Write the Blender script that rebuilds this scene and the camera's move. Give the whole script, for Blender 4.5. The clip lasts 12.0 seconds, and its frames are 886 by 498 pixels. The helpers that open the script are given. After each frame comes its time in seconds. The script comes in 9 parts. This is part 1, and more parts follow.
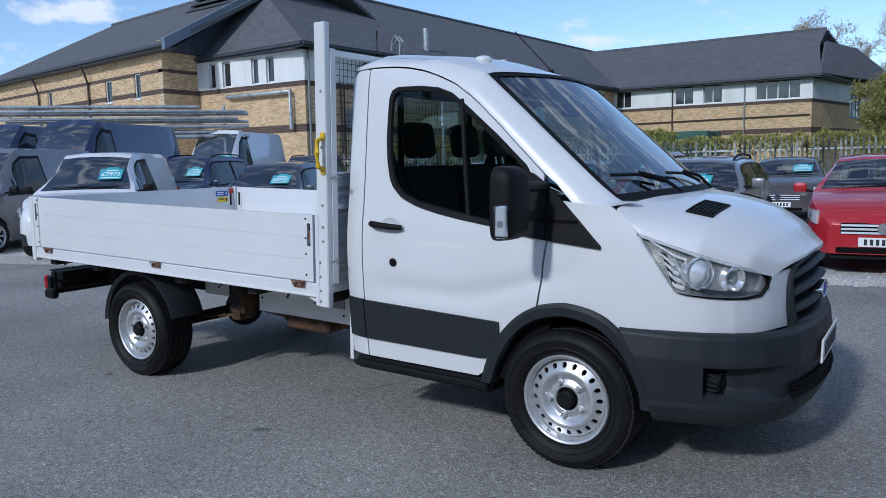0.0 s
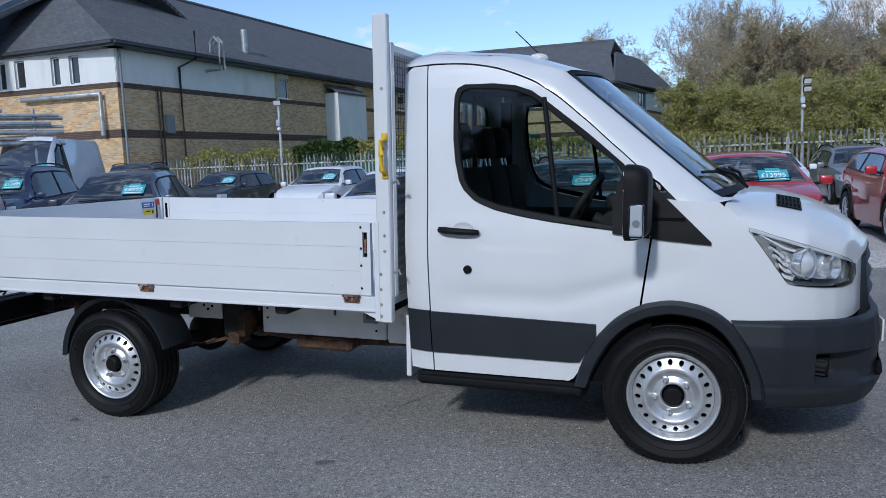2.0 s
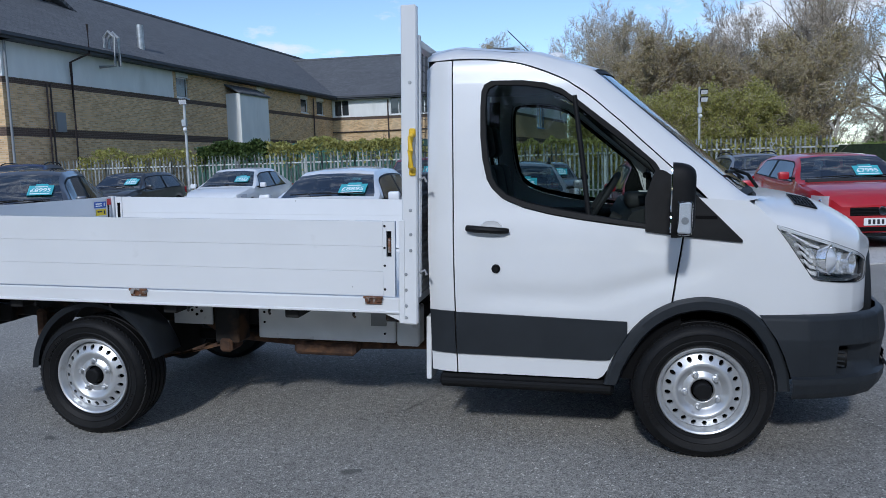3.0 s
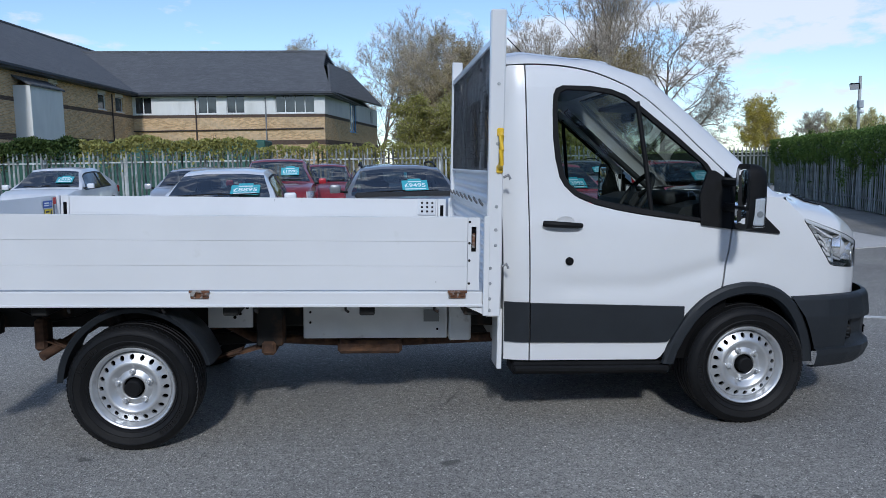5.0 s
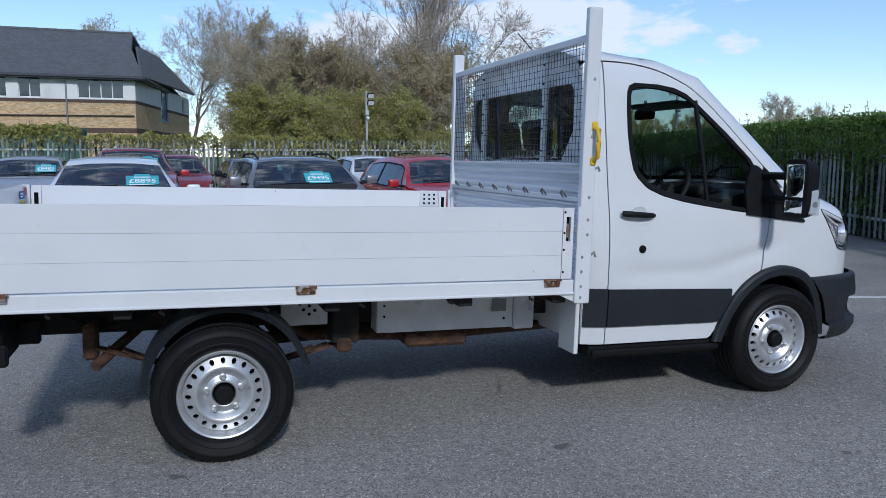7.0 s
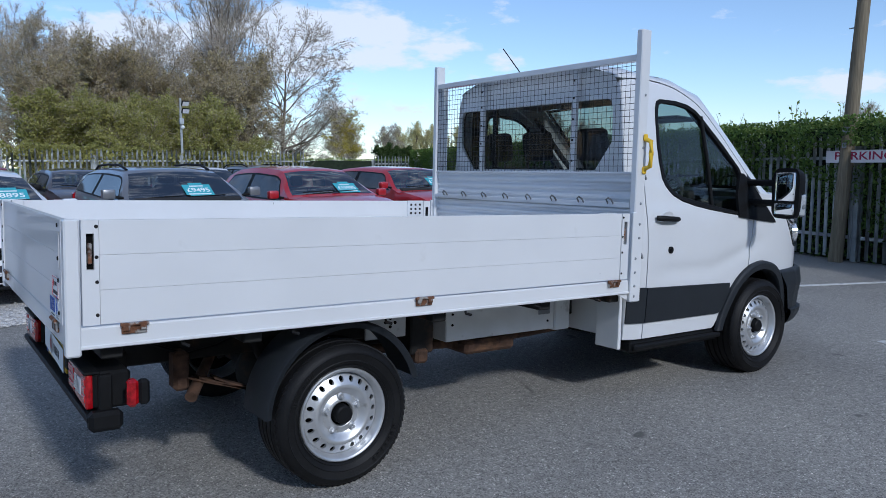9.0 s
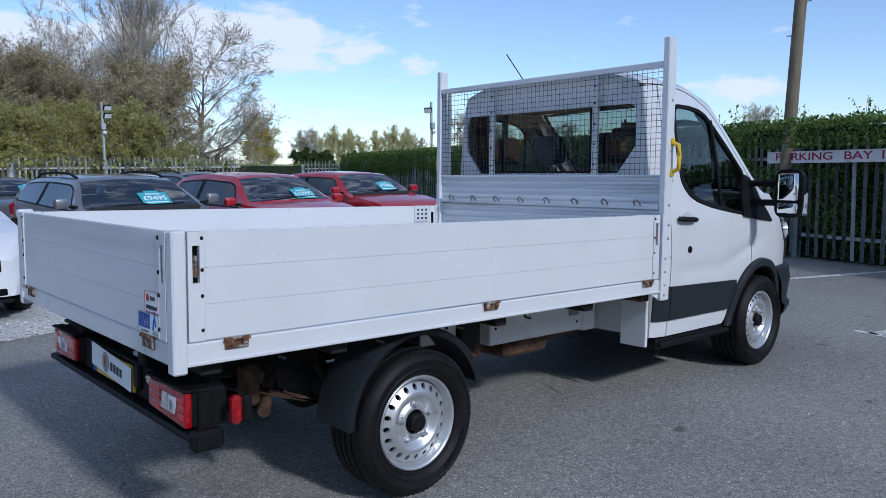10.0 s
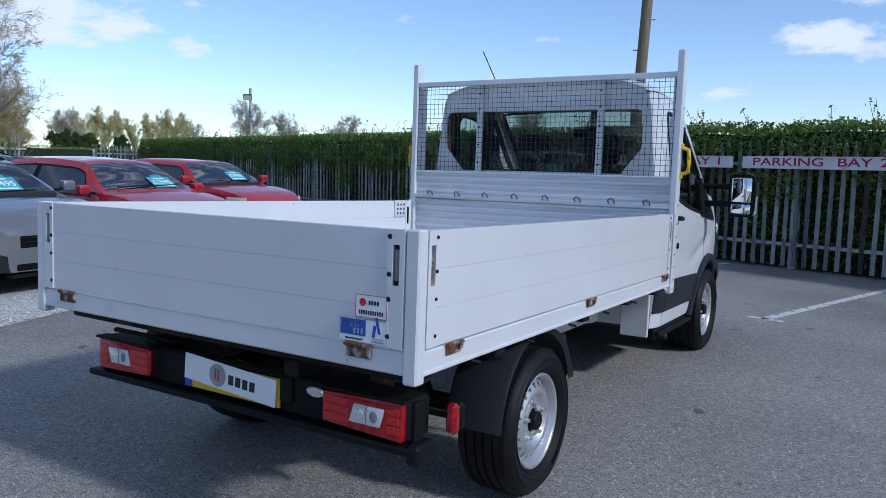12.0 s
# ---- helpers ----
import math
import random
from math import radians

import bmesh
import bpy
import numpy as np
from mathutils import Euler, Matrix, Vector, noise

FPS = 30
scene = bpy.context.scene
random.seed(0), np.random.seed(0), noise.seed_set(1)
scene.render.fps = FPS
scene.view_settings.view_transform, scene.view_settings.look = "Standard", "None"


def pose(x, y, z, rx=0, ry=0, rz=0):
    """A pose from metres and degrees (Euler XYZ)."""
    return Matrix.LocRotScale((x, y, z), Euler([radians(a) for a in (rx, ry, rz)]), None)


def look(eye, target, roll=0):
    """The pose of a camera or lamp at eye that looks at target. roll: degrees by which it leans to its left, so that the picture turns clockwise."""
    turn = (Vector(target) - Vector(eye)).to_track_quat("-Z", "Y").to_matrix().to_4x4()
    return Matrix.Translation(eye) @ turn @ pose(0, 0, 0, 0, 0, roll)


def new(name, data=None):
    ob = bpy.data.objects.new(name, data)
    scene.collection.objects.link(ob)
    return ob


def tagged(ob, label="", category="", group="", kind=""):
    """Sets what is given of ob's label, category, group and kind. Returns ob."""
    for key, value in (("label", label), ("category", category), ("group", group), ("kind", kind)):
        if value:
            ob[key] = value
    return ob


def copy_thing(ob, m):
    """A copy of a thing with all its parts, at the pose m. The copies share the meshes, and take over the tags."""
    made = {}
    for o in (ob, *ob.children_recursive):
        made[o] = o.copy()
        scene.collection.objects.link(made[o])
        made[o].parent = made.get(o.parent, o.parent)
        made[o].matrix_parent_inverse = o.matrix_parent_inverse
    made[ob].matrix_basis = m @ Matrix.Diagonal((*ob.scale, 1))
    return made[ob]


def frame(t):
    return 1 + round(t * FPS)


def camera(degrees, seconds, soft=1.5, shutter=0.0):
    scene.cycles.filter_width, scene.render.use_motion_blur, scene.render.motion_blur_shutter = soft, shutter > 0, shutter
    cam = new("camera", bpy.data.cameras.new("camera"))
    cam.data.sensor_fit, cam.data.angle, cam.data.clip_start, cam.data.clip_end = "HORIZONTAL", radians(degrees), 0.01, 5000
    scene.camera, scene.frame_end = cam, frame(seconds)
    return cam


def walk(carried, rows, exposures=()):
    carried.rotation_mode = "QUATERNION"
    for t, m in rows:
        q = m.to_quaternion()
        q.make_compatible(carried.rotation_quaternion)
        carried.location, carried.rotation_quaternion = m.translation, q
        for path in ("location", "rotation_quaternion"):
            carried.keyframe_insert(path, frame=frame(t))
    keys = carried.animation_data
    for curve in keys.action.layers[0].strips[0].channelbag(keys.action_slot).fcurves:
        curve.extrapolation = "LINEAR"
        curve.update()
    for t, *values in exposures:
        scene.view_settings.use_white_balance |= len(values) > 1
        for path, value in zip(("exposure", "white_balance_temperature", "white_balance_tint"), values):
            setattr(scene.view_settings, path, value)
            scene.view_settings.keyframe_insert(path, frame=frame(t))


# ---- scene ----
cam = camera(60.8, 12.0, soft=0.7)
PATH = [
    (0, (4.743, -4.192, 1.463), (3.65, -2.532, 1.237), -1.3),
    (0.5, (4.422, -4.387, 1.479), (3.419, -2.672, 1.252), -1.9),
    (1, (4.108, -4.432, 1.454), (3.212, -2.659, 1.226), -2.4),
    (1.5, (3.765, -4.49, 1.47), (2.995, -2.659, 1.241), -2.5),
    (2, (3.403, -4.621, 1.488), (2.769, -2.738, 1.259), -2.3),
    (2.5, (3.079, -4.661, 1.463), (2.581, -2.737, 1.236), -2.0),
    (3, (2.738, -4.704, 1.472), (2.371, -2.751, 1.246), -1.7),
    (3.2, (2.587, -4.765, 1.468), (2.271, -2.803, 1.238), -1.7),
    (4.8, (1.446, -4.907, 1.465), (1.56, -2.923, 1.238), -1.0),
    (5, (1.303, -4.911, 1.473), (1.466, -2.931, 1.246), -0.9),
    (5.5, (0.96, -4.873, 1.452), (1.244, -2.907, 1.222), -0.5),
    (6, (0.573, -4.826, 1.451), (0.973, -2.88, 1.217), -0.3),
    (6.5, (0.163, -4.773, 1.467), (0.687, -2.858, 1.226), -0.2),
    (7, (-0.175, -4.612, 1.467), (0.484, -2.74, 1.221), 0.0),
    (7.2, (-0.309, -4.556, 1.47), (0.405, -2.704, 1.225), 0.1),
    (8.8, (-1.413, -4.031, 1.455), (-0.297, -2.386, 1.237), 0.1),
    (9, (-1.576, -3.966, 1.462), (-0.421, -2.348, 1.244), -0.1),
    (9.5, (-1.878, -3.775, 1.453), (-0.635, -2.222, 1.241), -0.5),
    (10, (-2.123, -3.536, 1.475), (-0.798, -2.053, 1.265), -0.7),
    (10.5, (-2.424, -3.273, 1.475), (-1.007, -1.878, 1.263), -0.4),
    (11, (-2.662, -2.992, 1.47), (-1.147, -1.704, 1.254), 0.3),
    (11.5, (-2.817, -2.655, 1.49), (-1.205, -1.492, 1.269), 0.9),
    (12, (-3.059, -2.33, 1.487), (-1.364, -1.293, 1.26), 1.2),
]
walk(cam, [(t, look(eye, target, roll)) for t, eye, target, roll in PATH], [(0, 0.27, 5530, 10), (5, 0.22, 5680, 10), (9, 0.21, 5550, 11), (12, 0.28, 5480, 13)])

# ---- light ----
SUN_FROM = Vector((-0.07, -1.0, 0.635)).normalized()
world = bpy.data.worlds.new("sky")
scene.world = world
world.use_nodes = True
wn, wl = world.node_tree.nodes, world.node_tree.links
wn.clear()
w_out = wn.new("ShaderNodeOutputWorld")
w_bg = wn.new("ShaderNodeBackground")
w_sky = wn.new("ShaderNodeTexSky")
w_sky.sky_type = "NISHITA"
w_sky.sun_disc = False
w_sky.sun_elevation = math.asin(SUN_FROM.z)
w_sky.sun_rotation = math.atan2(SUN_FROM.x, SUN_FROM.y)
w_sky.air_density, w_sky.dust_density, w_sky.ozone_density = 0.85, 0.2, 1.3
w_co = wn.new("ShaderNodeTexCoord")
w_map = wn.new("ShaderNodeMapping")
w_map.inputs["Scale"].default_value = (1.0, 1.0, 2.6)
w_map.inputs["Location"].default_value = (0.35, 0.2, 0.1)
w_noise = wn.new("ShaderNodeTexNoise")
w_noise.inputs["Scale"].default_value = 13.0
w_noise.inputs["Detail"].default_value = 9.0
w_noise.inputs["Roughness"].default_value = 0.6
w_ramp = wn.new("ShaderNodeValToRGB")
w_ramp.color_ramp.elements[0].position, w_ramp.color_ramp.elements[0].color = 0.62, (0.04, 0.04, 0.04, 1)
w_ramp.color_ramp.elements[1].position, w_ramp.color_ramp.elements[1].color = 0.78, (1, 1, 1, 1)
w_mix = wn.new("ShaderNodeMixRGB")
w_mix.inputs[2].default_value = (6.2, 6.15, 6.2, 1)
w_fac = wn.new("ShaderNodeMath")
w_fac.operation = "MULTIPLY"
w_fac.inputs[1].default_value = 0.85
wl.new(w_co.outputs["Generated"], w_map.inputs["Vector"])
wl.new(w_map.outputs[0], w_noise.inputs["Vector"])
w_last = w_noise.outputs[0]
# heaped fair-weather clouds: azimuth, elevation in degrees, half width, half height, density
CLOUDS = ((149, 10.6, 0.09, 0.035, 0.22), (61.0, 9.2, 0.17, 0.055, 0.36), (76.2, 8.8, 0.12, 0.045, 0.34), (67, 10.0, 0.12, 0.030, 0.26), (72.8, 11.5, 0.07, 0.020, 0.18), (53.6, 8.5, 0.05, 0.018, 0.20), (49.5, 7.6, 0.05, 0.014, 0.16),
          (60, 4.2, 0.12, 0.020, 0.17), (26.9, 5.3, 0.10, 0.022, 0.19), (4.1, 8.3, 0.10, 0.030, 0.22), (3.5, 11.2, 0.05, 0.018, 0.22), (11.2, 5.0, 0.06, 0.012, 0.18), (68, 6.0, 0.18, 0.045, 0.19), (112, 8.4, 0.12, 0.012, 0.14))
for az, el, rx, rz, push in CLOUDS:
    centre = (math.cos(radians(el)) * math.cos(radians(az)), math.cos(radians(el)) * math.sin(radians(az)), math.sin(radians(el)))
    v_sub, v_mul, v_len, v_map, v_add = (wn.new(k) for k in ("ShaderNodeVectorMath", "ShaderNodeVectorMath", "ShaderNodeVectorMath", "ShaderNodeMapRange", "ShaderNodeMath"))
    v_sub.operation, v_mul.operation, v_len.operation = "SUBTRACT", "MULTIPLY", "LENGTH"
    v_sub.inputs[1].default_value = centre
    v_mul.inputs[1].default_value = (1 / rx, 1 / rx, 1 / rz)
    v_map.inputs[1].default_value, v_map.inputs[2].default_value = 0.35, 1.0
    v_map.inputs[3].default_value, v_map.inputs[4].default_value = push, 0.0
    wl.new(w_co.outputs["Generated"], v_sub.inputs[0])
    wl.new(v_sub.outputs[0], v_mul.inputs[0])
    wl.new(v_mul.outputs[0], v_len.inputs[0])
    wl.new(v_len.outputs["Value"], v_map.inputs[0])
    wl.new(w_last, v_add.inputs[0])
    wl.new(v_map.outputs[0], v_add.inputs[1])
    w_last = v_add.outputs[0]
# more scattered cloud higher up, unseen, added all round to raise the fill light
w_sep, w_high, w_sum = wn.new("ShaderNodeSeparateXYZ"), wn.new("ShaderNodeMapRange"), wn.new("ShaderNodeMath")
w_high.inputs[1].default_value, w_high.inputs[2].default_value = 0.24, 0.42
w_high.inputs[3].default_value, w_high.inputs[4].default_value = 0.0, 0.11
wl.new(w_co.outputs["Generated"], w_sep.inputs[0])
wl.new(w_sep.outputs[2], w_high.inputs[0])
wl.new(w_last, w_sum.inputs[0])
wl.new(w_high.outputs[0], w_sum.inputs[1])
wl.new(w_sum.outputs[0], w_ramp.inputs[0])
wl.new(w_ramp.outputs[0], w_fac.inputs[0])
wl.new(w_fac.outputs[0], w_mix.inputs[0])
wl.new(w_sky.outputs[0], w_mix.inputs[1])
wl.new(w_mix.outputs[0], w_bg.inputs[0])
w_bg.inputs[1].default_value = 0.120
wl.new(w_bg.outputs[0], w_out.inputs[0])

sun_data = bpy.data.lights.new("sun", "SUN")
sun_data.energy, sun_data.angle, sun_data.color = 1.8, radians(4.5), (1.0, 0.95, 0.87)
sun = new("sun", sun_data)
sun.matrix_world = look(SUN_FROM * 60, (0, 0, 0))


# ---- materials ----
def material(name, color, rough=0.6, metal=0.0, var=0.0, scale=8.0, bump=0.0, bump_scale=60.0, coat=0.0, spec=0.5,
             stain=None, stain_scale=2.0, stain_lo=0.55, stain_hi=0.75, per_object=0.0, stretch=(1, 1, 1), detail=6.0):
    """Base colour with fine and coarse variation, an optional stain colour in noise patches, and bump."""
    m = bpy.data.materials.new(name)
    m.use_nodes = True
    n, l = m.node_tree.nodes, m.node_tree.links
    b = n["Principled BSDF"]
    b.inputs["Base Color"].default_value = (*color, 1)
    b.inputs["Roughness"].default_value = rough
    b.inputs["Metallic"].default_value = metal
    b.inputs["Specular IOR Level"].default_value = spec
    if coat:
        b.inputs["Coat Weight"].default_value = coat
        b.inputs["Coat Roughness"].default_value = 0.04
    if not (var or bump or stain or per_object):
        return m
    co = n.new("ShaderNodeTexCoord")
    mp = n.new("ShaderNodeMapping")
    mp.inputs["Scale"].default_value = stretch
    l.new(co.outputs["Object"], mp.inputs[0])
    last = None
    if var:
        t = n.new("ShaderNodeTexNoise")
        t.inputs["Scale"].default_value, t.inputs["Detail"].default_value = scale, detail
        l.new(mp.outputs[0], t.inputs["Vector"])
        r = n.new("ShaderNodeValToRGB")
        r.color_ramp.elements[0].position, r.color_ramp.elements[1].position = 0.3, 0.7
        r.color_ramp.elements[0].color = (*[c * (1 - var) for c in color], 1)
        r.color_ramp.elements[1].color = (*[min(1, c * (1 + var)) for c in color], 1)
        l.new(t.outputs[0], r.inputs[0])
        last = r.outputs[0]
    if stain:
        t2 = n.new("ShaderNodeTexNoise")
        t2.inputs["Scale"].default_value, t2.inputs["Detail"].default_value = stain_scale, 8
        l.new(mp.outputs[0], t2.inputs["Vector"])
        r2 = n.new("ShaderNodeValToRGB")
        r2.color_ramp.elements[0].position, r2.color_ramp.elements[1].position = stain_lo, stain_hi
        l.new(t2.outputs[0], r2.inputs[0])
        mx = n.new("ShaderNodeMixRGB")
        mx.inputs[1].default_value, mx.inputs[2].default_value = (*color, 1), (*stain, 1)
        l.new(r2.outputs[0], mx.inputs[0])
        if last:
            l.new(last, mx.inputs[1])
        last = mx.outputs[0]
    if per_object:
        oi = n.new("ShaderNodeObjectInfo")
        hs = n.new("ShaderNodeHueSaturation")
        mr = n.new("ShaderNodeMapRange")
        mr.inputs[3].default_value, mr.inputs[4].default_value = 1 - per_object, 1 + per_object
        l.new(oi.outputs["Random"], mr.inputs[0])
        l.new(mr.outputs[0], hs.inputs["Value"])
        hs.inputs["Color"].default_value = (*color, 1)
        if last:
            l.new(last, hs.inputs["Color"])
        last = hs.outputs[0]
    if last:
        l.new(last, b.inputs["Base Color"])
    if bump:
        t3 = n.new("ShaderNodeTexNoise")
        t3.inputs["Scale"].default_value, t3.inputs["Detail"].default_value = bump_scale, 5
        l.new(mp.outputs[0], t3.inputs["Vector"])
        bp = n.new("ShaderNodeBump")
        bp.inputs["Strength"].default_value, bp.inputs["Distance"].default_value = bump, 0.01
        l.new(t3.outputs[0], bp.inputs["Height"])
        l.new(bp.outputs[0], b.inputs["Normal"])
    return m


def glass_material(name, tint, rough=0.0, gloss=0.07):
    """Thin sheet glass: mostly clear, with a Fresnel gloss."""
    m = bpy.data.materials.new(name)
    m.use_nodes = True
    n, l = m.node_tree.nodes, m.node_tree.links
    n.remove(n["Principled BSDF"])
    tr, gl, mx = n.new("ShaderNodeBsdfTransparent"), n.new("ShaderNodeBsdfGlossy"), n.new("ShaderNodeMixShader")
    lw, pw, fr = n.new("ShaderNodeLayerWeight"), n.new("ShaderNodeMath"), n.new("ShaderNodeMapRange")
    tr.inputs[0].default_value = (*tint, 1)
    gl.inputs["Roughness"].default_value = rough
    lw.inputs[0].default_value = 0.5
    pw.operation = "POWER"
    pw.inputs[1].default_value = 3.5
    fr.inputs[3].default_value, fr.inputs[4].default_value = gloss, 0.95
    l.new(lw.outputs["Facing"], pw.inputs[0])
    l.new(pw.outputs[0], fr.inputs[0])
    l.new(fr.outputs[0], mx.inputs[0])
    l.new(tr.outputs[0], mx.inputs[1])
    l.new(gl.outputs[0], mx.inputs[2])
    l.new(mx.outputs[0], n["Material Output"].inputs[0])
    return m


def paint(name, color, coat=0.8, rough=0.35, dirt=0.05):
    return material(name, color, rough=rough, var=dirt, scale=3.0, coat=coat, bump=0.01, bump_scale=400)


M = {}
def tarmac_material():
    """Bleached chippings in a dark binder, with stains, patches and hairline cracks."""
    m = bpy.data.materials.new("tarmac")
    m.use_nodes = True
    n, l = m.node_tree.nodes, m.node_tree.links
    b = n["Principled BSDF"]
    co = n.new("ShaderNodeTexCoord")

    def tex(kind, scale, detail=4.0):
        t = n.new(kind)
        t.inputs["Scale"].default_value = scale
        if kind == "ShaderNodeTexNoise":
            t.inputs["Detail"].default_value = detail
        l.new(co.outputs["Object"], t.inputs["Vector"])
        return t

    def ramp(src, stops):
        r = n.new("ShaderNodeValToRGB")
        r.color_ramp.elements[0].position, r.color_ramp.elements[0].color = stops[0][0], (*stops[0][1], 1)
        r.color_ramp.elements[1].position, r.color_ramp.elements[1].color = stops[-1][0], (*stops[-1][1], 1)
        for p, c in stops[1:-1]:
            r.color_ramp.elements.new(p).color = (*c, 1)
        l.new(src, r.inputs[0])
        return r.outputs[0]

    def mix(mode, fac, a, c):
        x = n.new("ShaderNodeMixRGB")
        x.blend_type = mode
        if isinstance(fac, float):
            x.inputs[0].default_value = fac
        else:
            l.new(fac, x.inputs[0])
        l.new(a, x.inputs[1])
        if isinstance(c, tuple):
            x.inputs[2].default_value = (*c, 1)
        else:
            l.new(c, x.inputs[2])
        return x.outputs[0]
    chips = tex("ShaderNodeTexVoronoi", 150)
    base = ramp(chips.outputs["Color"], [(0.0, (0.085, 0.082, 0.074)), (0.45, (0.275, 0.264, 0.240)), (0.82, (0.375, 0.360, 0.327)), (1.0, (0.85, 0.82, 0.76))])
    fine = tex("ShaderNodeTexNoise", 26, 8)
    col = mix("MULTIPLY", 1.0, base, ramp(fine.outputs[0], [(0.3, (0.84, 0.84, 0.84)), (0.7, (1.18, 1.175, 1.16))]))
    blot = tex("ShaderNodeTexNoise", 0.55, 7)
    col = mix("MULTIPLY", 1.0, col, ramp(blot.outputs[0], [(0.33, (0.78, 0.78, 0.79)), (0.55, (1.04, 1.04, 1.04)), (0.72, (1.16, 1.155, 1.14))]))
    spots = tex("ShaderNodeTexVoronoi", 1.9)
    wob = tex("ShaderNodeTexNoise", 7.0, 5)
    dist = n.new("ShaderNodeMath")
    dist.operation = "ADD"
    l.new(spots.outputs["Distance"], dist.inputs[0])
    l.new(wob.outputs[0], dist.inputs[1])
    col = mix("MIX", ramp(dist.outputs[0], [(0.46, (0.75, 0.75, 0.75)), (0.52, (0, 0, 0))]), col, (0.10, 0.097, 0.092))
    crack = n.new("ShaderNodeTexVoronoi")
    crack.feature = "DISTANCE_TO_EDGE"
    crack.inputs["Scale"].default_value = 0.42
    warp = n.new("ShaderNodeMixRGB")
    warp.inputs[0].default_value = 0.12
    l.new(co.outputs["Object"], warp.inputs[1])
    wn2 = tex("ShaderNodeTexNoise", 1.6, 8)
    l.new(wn2.outputs["Color"], warp.inputs[2])
    l.new(warp.outputs[0], crack.inputs["Vector"])
    gate = ramp(tex("ShaderNodeTexNoise", 0.8, 3).outputs[0], [(0.66, (0, 0, 0)), (0.72, (0.55, 0.55, 0.55))])
    line = ramp(crack.outputs[0], [(0.0, (1, 1, 1)), (0.0022, (0, 0, 0))])
    g = n.new("ShaderNodeMixRGB")
    g.blend_type = "MULTIPLY"
    g.inputs[0].default_value = 1.0
    l.new(line, g.inputs[1])
    l.new(gate, g.inputs[2])
    col = mix("MIX", g.outputs[0], col, (0.04, 0.04, 0.04))
    l.new(col, b.inputs["Base Color"])
    b.inputs["Roughness"].default_value = 0.85
    b.inputs["Specular IOR Level"].default_value = 0.35
    bp = n.new("ShaderNodeBump")
    bp.inputs["Strength"].default_value, bp.inputs["Distance"].default_value = 0.8, 0.004
    l.new(chips.outputs["Distance"], bp.inputs["Height"])
    l.new(bp.outputs[0], b.inputs["Normal"])
    return m


M["tarmac"] = tarmac_material()
M["gravel"] = material("gravel", (0.56, 0.545, 0.52), rough=0.95, var=0.55, scale=55, bump=1.0, bump_scale=60, stain=(0.40, 0.38, 0.35), stain_scale=1.3)
M["line"] = material("road_paint", (0.62, 0.62, 0.60), rough=0.8, var=0.15, scale=25, stain=(0.2, 0.2, 0.2), stain_scale=9, stain_lo=0.56, stain_hi=0.68)
M["grass"] = material("grass", (0.07, 0.12, 0.025), rough=0.9, var=0.5, scale=6, bump=0.8, bump_scale=25)
M["white"] = paint("white_paint", (0.70, 0.71, 0.715), coat=0.6, rough=0.3, dirt=0.02)
M["white_tray"] = material("white_tray_paint", (0.71, 0.72, 0.725), rough=0.32, var=0.03, scale=2.5, coat=0.35, stain=(0.60, 0.60, 0.58), stain_scale=5, stain_lo=0.66, stain_hi=0.8, bump=0.02, bump_scale=90)
tn, tl = M["white_tray"].node_tree.nodes, M["white_tray"].node_tree.links
tb = tn["Principled BSDF"]
t_co, t_v, t_n = tn.new("ShaderNodeTexCoord"), tn.new("ShaderNodeTexVoronoi"), tn.new("ShaderNodeTexNoise")
t_map = tn.new("ShaderNodeMapping")
t_map.inputs["Scale"].default_value = (1.0, 1.0, 0.5)
t_v.inputs["Scale"].default_value = 7.0
t_n.inputs["Scale"].default_value = 55.0
t_r, t_g, t_x, t_m = tn.new("ShaderNodeValToRGB"), tn.new("ShaderNodeValToRGB"), tn.new("ShaderNodeMixRGB"), tn.new("ShaderNodeMixRGB")
t_add = tn.new("ShaderNodeMath")
t_add.operation = "MULTIPLY_ADD"
t_add.inputs[1].default_value = 0.09
tl.new(t_co.outputs["Object"], t_map.inputs[0])
tl.new(t_map.outputs[0], t_v.inputs["Vector"])
tl.new(t_co.outputs["Object"], t_n.inputs["Vector"])
tl.new(t_n.outputs[0], t_add.inputs[0])
tl.new(t_v.outputs["Distance"], t_add.inputs[2])
t_r.color_ramp.elements[0].position, t_r.color_ramp.elements[0].color = 0.060, (1, 1, 1, 1)
t_r.color_ramp.elements[1].position, t_r.color_ramp.elements[1].color = 0.072, (0, 0, 0, 1)
t_g.color_ramp.elements[0].position, t_g.color_ramp.elements[1].position = 0.70, 0.72
tl.new(t_add.outputs[0], t_r.inputs[0])
tl.new(t_v.outputs["Color"], t_g.inputs[0])
t_x.blend_type = "MULTIPLY"
t_x.inputs[0].default_value = 1.0
tl.new(t_r.outputs[0], t_x.inputs[1])
tl.new(t_g.outputs[0], t_x.inputs[2])
tl.new(t_x.outputs[0], t_m.inputs[0])
tl.new(tb.inputs["Base Color"].links[0].from_socket, t_m.inputs[1])
t_m.inputs[2].default_value = (0.22, 0.21, 0.20, 1)
tl.new(t_m.outputs[0], tb.inputs["Base Color"])
M["black"] = material("black_plastic", (0.008, 0.0083, 0.009), spec=0.16, rough=0.55, var=0.15, scale=20, bump=0.08, bump_scale=500)
M["grey_plastic"] = material("grey_plastic", (0.021, 0.0245, 0.029), spec=0.26, rough=0.5, var=0.10, scale=8, bump=0.10, bump_scale=600)
M["dark"] = material("dark_cavity", (0.006, 0.006, 0.0065), rough=0.95, spec=0.1)
